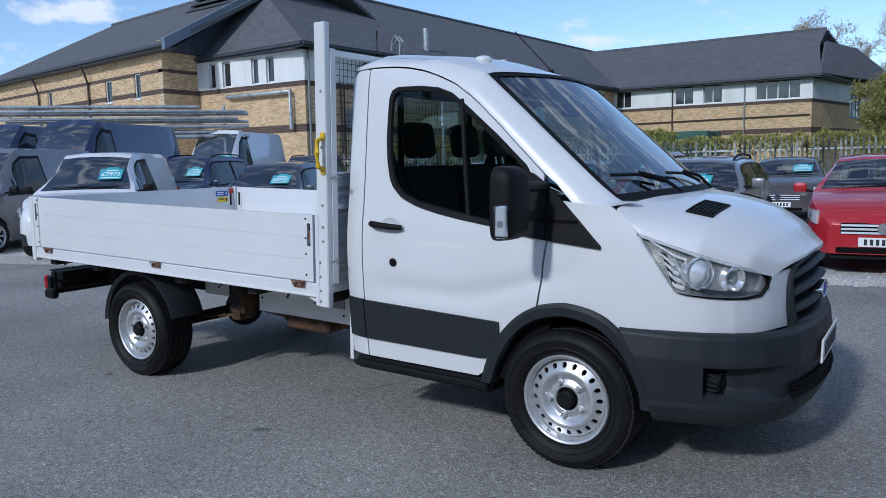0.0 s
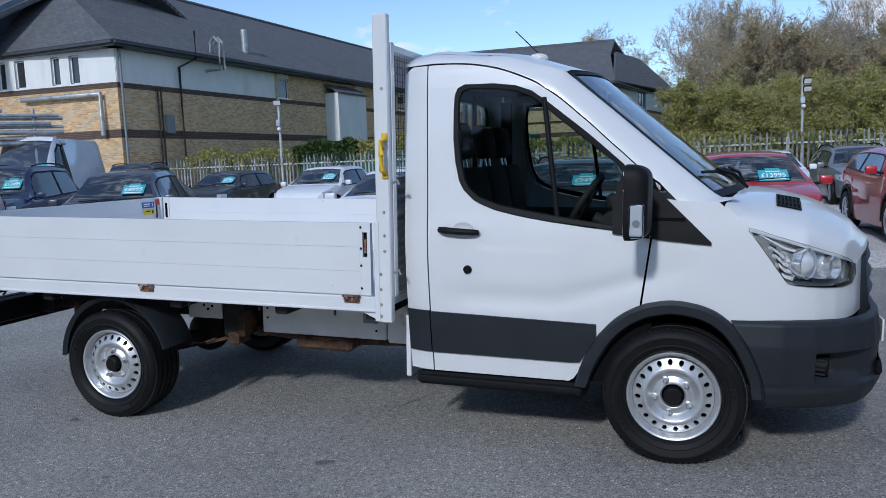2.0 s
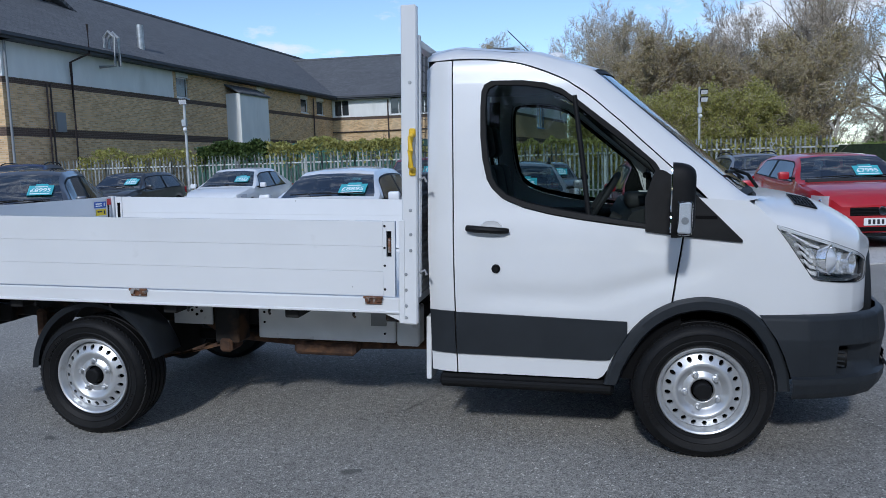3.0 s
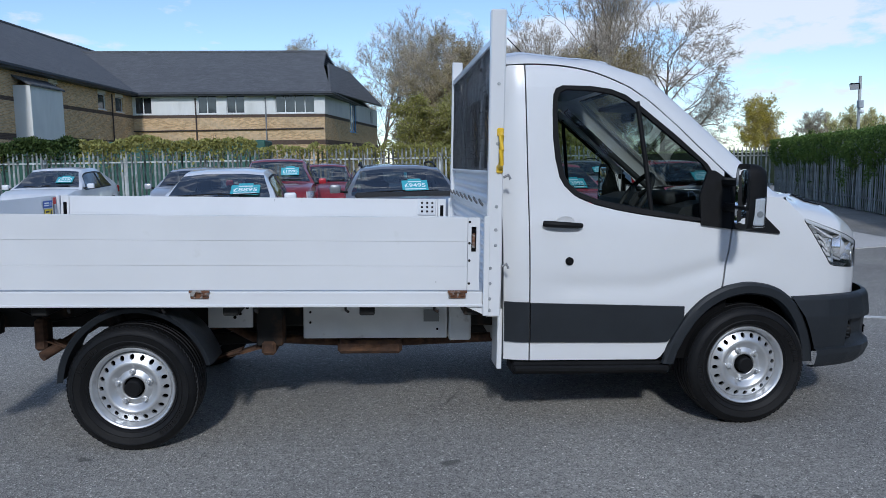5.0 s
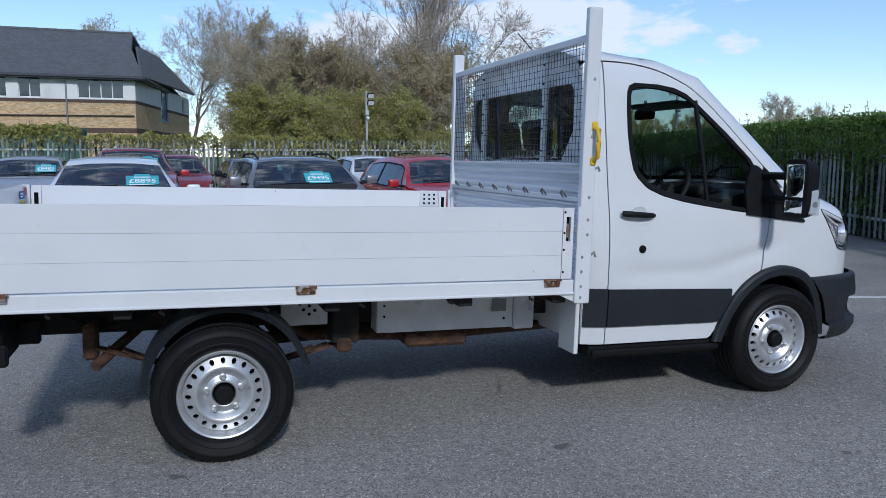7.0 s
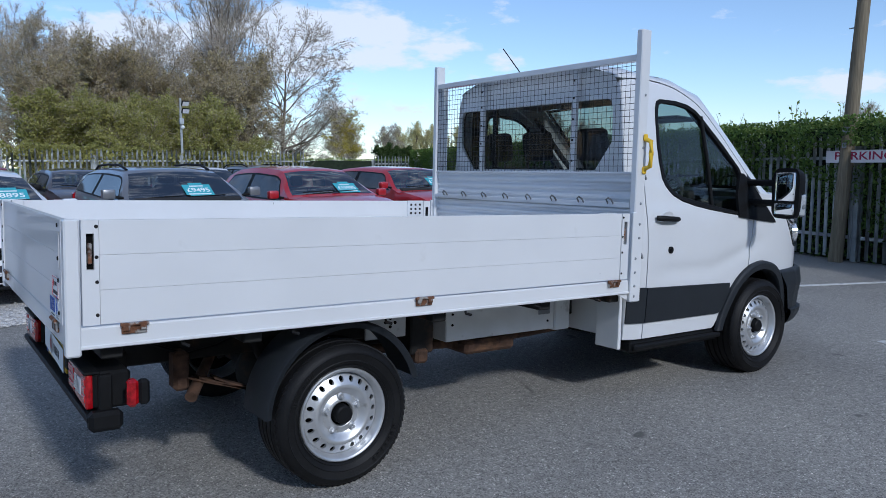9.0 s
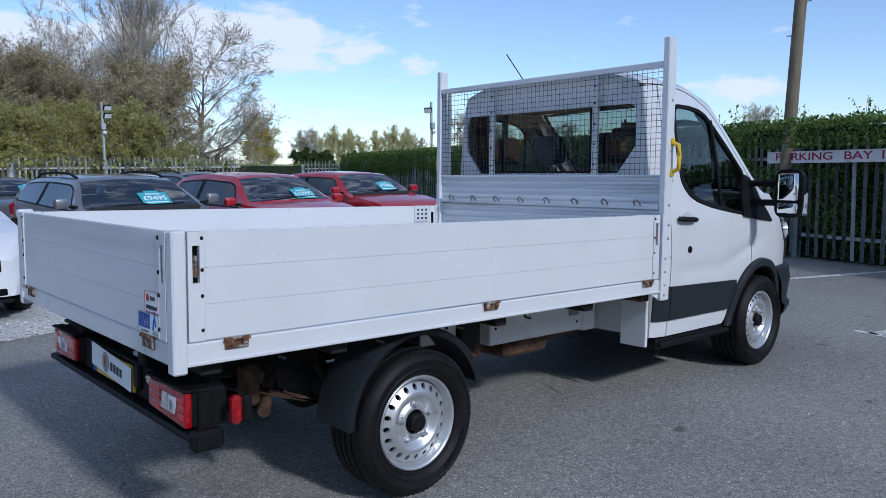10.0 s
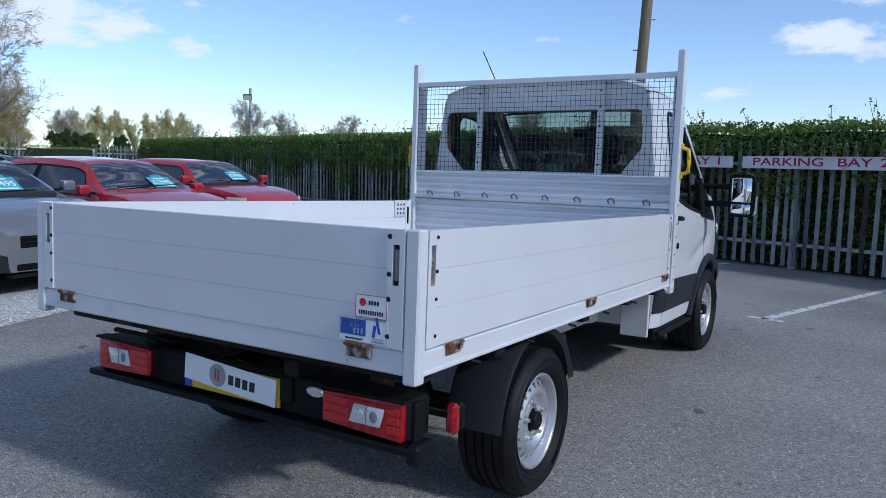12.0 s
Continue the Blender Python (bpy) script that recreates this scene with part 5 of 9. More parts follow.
for s in (-1, 1):
    lamp = new("headlight")
    lamp.parent = truck
    tagged(lamp, "swept-back clear headlight with chrome reflectors")

    def lens_at(u, v, inset=0.0, s=s):
        x = HL_X0 + (HL_X1 - HL_X0) * u
        z = lamp_top(x) + (lamp_low(x) - lamp_top(x)) * v
        return skin(x, z, s, 0.006 - inset)
    lens = grid_panel("headlight_lens", 28, 8, lens_at, M["lens"], lamp, "clear headlight cover")
    lens.visible_shadow = False
    grid_panel("headlight_bowl", 24, 8, lambda u, v: lens_at(u, v, 0.048), M["lamp_inner"], lamp, "silvery headlight reflector")
    # dark rim round the cluster
    bm = bmesh.new()
    loop = [(u, 0.0) for u in np.linspace(0, 1, 22)] + [(1.0, v) for v in np.linspace(0, 1, 6)[1:]] + [(u, 1.0) for u in np.linspace(1, 0, 22)[1:]]
    rows = []
    for u, v in loop:
        c = (0.56, 0.5)
        rows.append([bm.verts.new(lens_at(u + (c[0] - u) * k, v + (c[1] - v) * k * (1 if k < 0.03 else 1.6), i)) for k, i in ((0.0, 0.0), (0.010, 0.001), (0.014, 0.006))])
    for i in range(len(rows)):
        j = (i + 1) % len(rows)
        for k in range(2):
            bm.faces.new((rows[i][k], rows[j][k], rows[j][k + 1], rows[i][k + 1]))
    part("headlight_rim", bm, black, lamp, "dark lamp rim", smooth=True)
    # stepped running-light bars in the outer corner, chrome brow and lower strip
    for k in range(4):
        v0 = 0.36 + 0.15 * k
        grid_panel("running_light", 5, 2, lambda u, v, v0=v0, k=k: lens_at(0.235 + 0.03 * k + (0.10 + 0.012 * k) * u, v0 + 0.075 * v + 0.03 * u, 0.03), M["clear_lens"], lamp, depth=(-0.02, -s * 0.02, 0))
    grid_panel("running_light", 10, 2, lambda u, v: lens_at(0.14 + 0.33 * u, 0.16 + 0.06 * v + 0.03 * u, 0.025), M["clear_lens"], lamp, depth=(-0.02, -s * 0.02, 0))
    grid_panel("lamp_divider", 6, 2, lambda u, v: lens_at(0.345 + 0.05 * v + 0.11 * u, 0.28 + 0.50 * u, 0.022), M["lamp_inner"], lamp, depth=(-0.03, -s * 0.03, 0))
    grid_panel("lamp_shadow_bar", 6, 2, lambda u, v: lens_at(0.22 + 0.05 * v + 0.10 * u, 0.30 + 0.60 * u, 0.034), black, lamp)
    grid_panel("lower_strip", 12, 2, lambda u, v: lens_at(0.42 + 0.53 * u, 0.78 + 0.12 * v, 0.02), M["chrome"], lamp, depth=(-0.03, -s * 0.03, 0))
    grid_panel("lamp_slot", 6, 2, lambda u, v: lens_at(0.47 + 0.10 * u, 0.81 + 0.06 * v, 0.018), black, lamp)
    ax = Vector((0.80, s * 0.58, 0.02)).normalized()
    q = Vector((0, -1, 0)).rotation_difference(ax)
    for u, v, r, mt, ins in ((0.53, 0.45, 0.066, "lamp_glass", 0.028), (0.79, 0.42, 0.050, "lamp_inner", 0.036)):
        bm = bmesh.new()
        if mt == "lamp_glass":
            add_lathe(bm, [(0.0, -0.036), (r * 0.4, -0.030), (r * 0.8, -0.012), (r * 0.95, 0.0)], 28)
        else:
            add_lathe(bm, [(0.0, 0.03), (r * 0.5, 0.02), (r * 0.9, -0.002), (r * 1.05, -0.01)], 28)
        bmesh.ops.transform(bm, matrix=Matrix.Translation(lens_at(u, v, ins)) @ q.to_matrix().to_4x4(), verts=bm.verts)
        part("projector", bm, M[mt], lamp, smooth=True)
        bm = bmesh.new()
        add_lathe(bm, [(r * 0.95, 0.0), (r * 1.02, -0.014), (r * 1.12, -0.012), (r * 1.14, 0.03)], 28)
        bmesh.ops.transform(bm, matrix=Matrix.Translation(lens_at(u, v, ins)) @ q.to_matrix().to_4x4(), verts=bm.verts)
        part("projector_ring", bm, M["lamp_inner"], lamp, smooth=True)

grille = new("grille")
grille.parent = truck
tagged(grille, "black slatted radiator grille with oval badge")


def grille_half(z):
    return curve_at([(0.66, 0.30), (0.70, 0.365), (0.78, 0.40), (0.90, 0.425), (1.0, 0.43), (1.06, 0.40), (1.09, 0.35)], z)


crest = lambda u: 0.062 * (1 - (2 * u - 1) ** 2)
grid_panel("grille_back", 12, 10, lambda u, v: US(front_x(0.42 * (2 * u - 1), 0.68 + 0.4 * v) - 0.035, grille_half(0.68 + 0.4 * v) * (2 * u - 1), 0.68 + 0.40 * v + crest(u) * v), M["dark"], grille)
for k in range(5):
    z = 0.700 + k * 0.076
    grid_panel("grille_slat", 20, 4, lambda u, v, z=z: US(front_x(grille_half(z) * (2 * u - 1), z + 0.044 * v) + 0.022 * math.sin(math.pi * v) - 0.006, (grille_half(z) - 0.02) * (2 * u - 1), z + 0.044 * v + crest(u) * (z - 0.60) / 0.46), grey, grille, depth=(-0.03, 0, 0))
for s in (-1, 1):
    grid_panel("grille_frame", 3, 12, lambda u, v, s=s: US(front_x(grille_half(0.68 + 0.40 * v), 0.68 + 0.4 * v) + 0.012 * math.sin(math.pi * u), s * (grille_half(0.68 + 0.40 * v) - 0.022 + 0.034 * u), 0.68 + 0.40 * v), grey, grille, depth=(-0.05, 0, 0))
for z0, dz in ((1.062, 0.022), (0.668, 0.024)):
    grid_panel("grille_frame", 20, 3, lambda u, v, z0=z0, dz=dz: US(front_x(grille_half(z0) * (2 * u - 1), z0) + 0.010 * math.sin(math.pi * v), grille_half(z0) * (2 * u - 1), z0 + dz * v + crest(u) * (z0 - 0.60) / 0.46), grey, grille, depth=(-0.05, 0, 0))
bm = bmesh.new()
add_lathe(bm, [(0.0, -0.004), (0.055, -0.003), (0.062, -0.002), (0.066, -0.008), (0.078, -0.006), (0.080, 0.03)], 28)
bmesh.ops.transform(bm, matrix=Matrix.Translation(US(4.283, 0, 0.925)) @ Matrix.Rotation(radians(90), 4, "Z") @ Matrix.Diagonal((1.3, 1, 0.56, 1)), verts=bm.verts)
part("badge", bm, M["chrome"], grille, "oval chrome badge", smooth=True)
bm = bmesh.new()
add_lathe(bm, [(0.0, -0.007), (0.05, -0.006), (0.060, -0.004)], 24)
bmesh.ops.transform(bm, matrix=Matrix.Translation(US(4.2835, 0, 0.925)) @ Matrix.Rotation(radians(90), 4, "Z") @ Matrix.Diagonal((1.3, 1, 0.56, 1)), verts=bm.verts)
part("badge_field", bm, M["blue_print"], grille, smooth=True)

# bumper: dark moulded wrap from arch to arch
ARCH_END = [(0.36, 3.715), (0.44, 3.71), (0.53, 3.70), (0.62, 3.67), (0.705, 3.63), (0.787, 3.575), (0.83, 3.55)]
B_PATH = [(0.0, 4.30, 0.0), (0.22, 4.285, 0.27), (0.40, 4.245, 0.50), (0.50, 4.20, 0.62), (0.58, 4.14, 0.72), (0.66, 4.04, 0.81), (0.76, 3.92, 0.872), (0.88, 3.78, 0.917), (1.0, 3.66, 0.932)]
B_PROF = [(0, 0.818, -0.035), (0.05, 0.812, -0.008), (0.10, 0.795, 0.004), (0.35, 0.70, 0.016), (0.44, 0.665, 0.012), (0.52, 0.62, 0.004), (0.66, 0.545, -0.004), (0.72, 0.520, -0.006), (0.735, 0.515, 0.016), (0.80, 0.485, 0.016), (0.90, 0.435, -0.006), (0.96, 0.405, -0.03), (1, 0.395, -0.10)]


def bumper(u, v, extra=0.0):
    t = 2 * u - 1
    s = -1 if t < 0 else 1
    a = abs(t)
    x = float(np.interp(a, [q[0] for q in B_PATH], [q[1] for q in B_PATH]))
    y = float(np.interp(a, [q[0] for q in B_PATH], [q[2] for q in B_PATH]))
    z = float(np.interp(v, [q[0] for q in B_PROF], [q[1] for q in B_PROF]))
    o = float(np.interp(v, [q[0] for q in B_PROF], [q[2] for q in B_PROF])) + extra
    if a > 0.88:
        x += (curve_at(ARCH_END, z) - 3.66) * (a - 0.88) / 0.12
    # scooped fog-lamp pocket, deepest at its rear end
    if 0.46 < a < 0.76 and 0.42 < v < 0.72:
        fv = min(1, (v - 0.42) / 0.04) * min(1, (0.72 - v) / 0.10)
        fa = min(1, (0.76 - a) / 0.012) * ((a - 0.46) / 0.29) ** 1.1
        o -= 0.085 * fv * fa
    n = Vector((1.0 - a * 0.95, s * (0.05 + 0.95 * a), 0)).normalized()
    return US(x + n.x * o, s * y + n.y * o, z)


grid_panel("bumper", 200, 50, bumper, grey, truck, "dark grey moulded front bumper")
for s in (-1, 1):
    fog = new("fog_light")
    fog.parent = truck
    c = bumper(0.5 + s * 0.5 * 0.70, 0.57)
    ax = Vector((0.95, s * 0.30, 0)).normalized()
    q = Vector((0, -1, 0)).rotation_difference(ax).to_matrix().to_4x4()
    m = Matrix.Translation(c + ax * 0.02) @ q
    bm = bmesh.new()
    add_lathe(bm, [(0.0, -0.010), (0.030, -0.008), (0.036, 0.0), (0.046, -0.012), (0.050, -0.010), (0.052, 0.07)], 24)
    bmesh.ops.transform(bm, matrix=m, verts=bm.verts)
    part("fog_housing", bm, black, fog, smooth=True)
    for k in range(4):
        bm = bmesh.new()
        add_box(bm, -0.052, 0.052, -0.002, 0.055, -0.036 + 0.022 * k, -0.028 + 0.022 * k, m=m)
        part("fog_rib", bm, grey, fog)
plate = new("number_plate")
plate.parent = truck
box_part("plate", (4.292, 4.302, -0.28, 0.28, 0.61, 0.725), M["plate_white"], plate, 0.003, "white number plate")
for k in range(7):
    box_part("character_bar", (4.302, 4.304, -0.22 + k * 0.063, -0.18 + k * 0.063, 0.63, 0.705), M["black_print"], plate)
grid_panel("lower_grille", 30, 3, lambda u, v: bumper(0.27 + 0.46 * u, 0.60 + 0.14 * v, 0.012), M["dark"], truck, "dark lower air intake")
for k in range(4):
    grid_panel("lower_grille_slat", 30, 1, lambda u, v, k=k: bumper(0.27 + 0.46 * u, 0.61 + 0.034 * k + 0.012 * v, 0.018), black, truck)

# cab back wall with its three-light window
CB = 2.005


def back_wall(name, y0, y1, lo, hi, mat, x=CB, nu=12, nv=6, depth=0.02, label="", bulge=True):
    def place(u, v):
        y = y0 + (y1 - y0) * u
        z0, z1 = curve_at(lo, y), curve_at(hi, y)
        z = z0 + (z1 - z0) * v
        return US(x - (0.03 * (1 - (y / 0.93) ** 4) if bulge else 0), y, z)
    return grid_panel(name, nu, nv, place, mat, truck, label, depth=(depth, 0, 0))


WB_LOW = [(-0.76, 1.70), (-0.755, 1.66), (-0.62, 1.495), (0.62, 1.495), (0.755, 1.66), (0.76, 1.70)]
WB_TOP = [(-0.76, 1.86), (-0.75, 1.905), (-0.72, 1.925), (0.72, 1.925), (0.75, 1.905), (0.76, 1.86)]


def cab_outline():
    """The cab's rear outline in (y, z), from the foot of one side over the roof to the other."""
    side = [(side_y(1.957, z), z) for z in np.linspace(0.46, 2.03, 30)]
    ye = side_y(1.957, 2.045) - 0.107
    arc = [(side[-1][0] - 0.012, 2.05), ((side[-1][0] + ye) / 2 + 0.012, 2.078)]
    top = [(y, 2.095 + 0.065 * (1 - (y / ye) ** 2) ** 0.7) for y in np.linspace(ye, 0.0, 12)]
    half = side + arc + top
    return half + [(-y, z) for y, z in half[-2::-1]]


def polar(poly, a, c=(0.0, 1.72)):
    """Distance from c to a closed outline in direction a."""
    dy, dz = math.cos(a), math.sin(a)
    best = 0.0
    for k in range(len(poly)):
        (y0, z0), (y1, z1) = poly[k], poly[(k + 1) % len(poly)]
        ey, ez = y1 - y0, z1 - z0
        det = dy * (-ez) + ey * dz
        if abs(det) < 1e-9:
            continue
        t = ((y0 - c[0]) * (-ez) + ey * (z0 - c[1])) / det
        u = (dy * (z0 - c[1]) - dz * (y0 - c[0])) / det
        if -1e-6 <= u <= 1 + 1e-6 and t > best:
            best = t
    return best


outer = cab_outline()
inner = WB_LOW + WB_TOP[::-1]
bm = bmesh.new()
rows = []
corner = [math.atan2(z - 1.72, y) for y, z in inner + [(0.89, 0.46), (-0.89, 0.46)]]
for a in sorted(set([round(q, 5) for q in list(np.linspace(-math.pi, math.pi, 121)[:-1]) + corner])):
    ro, ri = polar(outer, a), polar(inner, a)
    ring = []
    for w, dx in ((0.0, 0.022), (0.0, 0.006), (0.02, 0.0), (0.5, 0.012), (0.95, 0.016), (1.0, 0.004)):
        r = ri + (ro - ri) * w
        ring.append(bm.verts.new(US(1.945 + dx + (0.012 if w == 1.0 else 0), r * math.cos(a), 1.72 + r * math.sin(a))))
    rows.append(ring)
for k in range(len(rows)):
    a, b = rows[k], rows[(k + 1) % len(rows)]
    for q in range(5):
        bm.faces.new((a[q], a[q + 1], b[q + 1], b[q]))
part("cab_back", bm, white, truck, "white cab back panel", smooth=True, sharp=40)
bm = bmesh.new()
rows = []
for a in np.linspace(-math.pi, math.pi, 97)[:-1]:
    ro, ri = polar(outer, a) - 0.035, polar(inner, a)
    rows.append([bm.verts.new(US(1.985 + dx, r * math.cos(a), 1.72 + r * math.sin(a))) for r, dx in ((ri, -0.015), (ri + 0.01, 0.006), (ro, 0.006))])
for k in range(len(rows)):
    a, b = rows[k], rows[(k + 1) % len(rows)]
    for q in range(2):
        bm.faces.new((a[q], a[q + 1], b[q + 1], b[q]))
part("bulkhead_lining", bm, M["dash"], truck, "dark bulkhead lining", smooth=True)
rear_glass = back_wall("rear_window", -0.76, 0.76, WB_LOW, WB_TOP, M["glass_dark"], x=1.955, nu=30, depth=0, bulge=False, label="dark rear window glass")
rear_glass.visible_shadow = False
for y in (-0.40, 0.40):
    box_part("window_bar", (1.925, 1.945, y - 0.02, y + 0.02, 1.50, 1.97), black, truck)
# dark shell behind the panel gaps, floor and interior
bm = bmesh.new()
add_box(bm, 2.03, 3.16, -0.86, 0.86, 0.46, 0.62)
add_box(bm, 2.03, 2.10, -0.80, -0.76, 0.62, 1.95)
add_box(bm, 2.03, 2.10, 0.76, 0.80, 0.62, 1.95)
add_box(bm, 2.05, 3.18, -0.885, -0.83, 0.46, 1.17)
add_box(bm, 2.05, 3.18, 0.83, 0.885, 0.46, 1.17)
part("inner_shell", bm, M["dark"], truck, "dark inner door and floor lining")
box_part("headliner", (2.00, 2.66, -0.76, 0.76, 1.99, 2.02), M["lining"], truck, 0.01, "grey roof lining")
box_part("engine_bay", (3.17, 3.90, -0.60, 0.60, 0.42, 1.02), M["dark"], truck)
for s in (-1, 1):
    tube_part("pillar_trim", [US(2.70, s * 0.74, 1.92), US(3.05, s * 0.79, 1.62), US(3.36, s * 0.80, 1.36)], 0.022, M["dash"], truck, "dark A-pillar lining")
    tube_part("belt_trim", [US(2.10, s * 0.80, 1.17), US(3.15, s * 0.82, 1.17)], 0.04, M["dash"], truck)
bm = bmesh.new()
prof = [(2.95, 1.05), (2.92, 1.20), (2.98, 1.29), (3.10, 1.325), (3.45, 1.335), (3.50, 1.20), (3.40, 0.95), (3.0, 0.90)]
rows = [[bm.verts.new(US(x, y, z)) for x, z in prof] for y in (-0.79, -0.40, 0.0, 0.40, 0.79)]
for a, b in zip(rows, rows[1:]):
    for k in range(len(prof)):
        bm.faces.new((a[k], a[(k + 1) % len(prof)], b[(k + 1) % len(prof)], b[k]))
bm.faces.new(rows[0])
bm.faces.new(rows[-1][::-1])
part("dashboard", bm, M["dash"], truck, "dark moulded dashboard", smooth=True)
box_part("instrument_hood", (2.92, 3.12, -0.58, -0.28, 1.29, 1.375), M["dash"], truck, 0.03, smooth=True, seg=3)
box_part("paper_sheet", (3.00, 3.25, -0.72, -0.62, 1.335, 1.338), M["paper"], truck, m=Matrix.Rotation(radians(-1), 4, "Y"))
bm = bmesh.new()
add_lathe(bm, [(0.175 + 0.016 * math.cos(a), 0.016 * math.sin(a)) for a in np.linspace(0, 2 * math.pi, 9)[:-1]], 28, close=True)
for k in range(3):
    a = radians(-90 + 120 * k)
    add_tube(bm, [(0, 0, 0), (0.17 * math.cos(a), 0, 0.17 * math.sin(a))], 0.016, 6)
add_box(bm, -0.06, 0.06, -0.02, 0.03, -0.06, 0.05, 0.015)
sw = part("steering_wheel", bm, M["dash"], truck, "black three-spoke steering wheel", smooth=True, loc=Matrix.Translation(US(2.83, -0.42, 1.32)) @ Matrix.Rotation(radians(90), 4, "Z") @ Matrix.Rotation(radians(32), 4, "X"))
tube_part("steering_column", [US(2.88, -0.42, 1.24), US(3.05, -0.42, 1.15)], 0.035, M["dash"], truck)
for y0, w in ((-0.42, 0.27), (0.10, 0.22), (0.53, 0.22)):
    seat = new("seat")
    seat.parent = truck
    tagged(seat, "black fabric cab seat with headrest")
    box_part("cushion", (2.22, 2.72, y0 - w, y0 + w, 0.78, 0.95), M["seat"], seat, 0.05, smooth=True, seg=3)
    m = Matrix.Translation(US(2.24, y0, 0.92)) @ Matrix.Rotation(radians(-10), 4, "Y")
    box_part("backrest", (-0.07, 0.07, -w, w, 0, 0.60), M["seat"], seat, 0.05, m=m, smooth=True, seg=3)
    box_part("headrest", (-0.05, 0.05, -0.125, 0.125, 0.65, 0.86), M["seat"], seat, 0.04, m=m, smooth=True, seg=3)
    for k in (-0.05, 0.05):
        tube_part("headrest_post", [m @ Vector((0, k, 0.58)), m @ Vector((0, k, 0.68))], 0.008, M["chrome"], seat)
tube_part("seat_belt", [US(2.14, -0.80, 1.75), US(2.3, -0.70, 1.2), US(2.35, -0.66, 0.95)], 0.018, M["dash"], truck)
box_part("cab_mirror", (2.86, 2.885, -0.12, 0.12, 1.80, 1.87), black, truck, 0.015, "interior rear-view mirror", smooth=True)
tube_part("cab_mirror_stem", [US(2.93, 0, 1.93), US(2.93, 0, 1.84)], 0.01, black, truck)
box_part("sun_visor", (2.60, 2.84, -0.66, -0.12, 1.90, 1.925), M["lining"], truck, 0.01, m=Matrix.Rotation(radians(1), 4, "Y"))
# roof fittings
bm = bmesh.new()
bmesh.ops.create_uvsphere(bm, u_segments=16, v_segments=8, radius=1, matrix=Matrix.Translation(US(2.60, -0.45, 2.098)) @ Matrix.Diagonal((0.055, 0.04, 0.028, 1)))
part("roof_lamp", bm, M["clear_lens"], truck, "small clear roof lamp", smooth=True)
tube_part("aerial_base", [US(2.54, 0.60, 2.09), US(2.52, 0.60, 2.14)], 0.018, black, truck)
tube_part("aerial", [US(2.53, 0.60, 2.13), US(2.24, 0.62, 2.42)], 0.004, black, truck, "thin raked roof aerial", n=6)

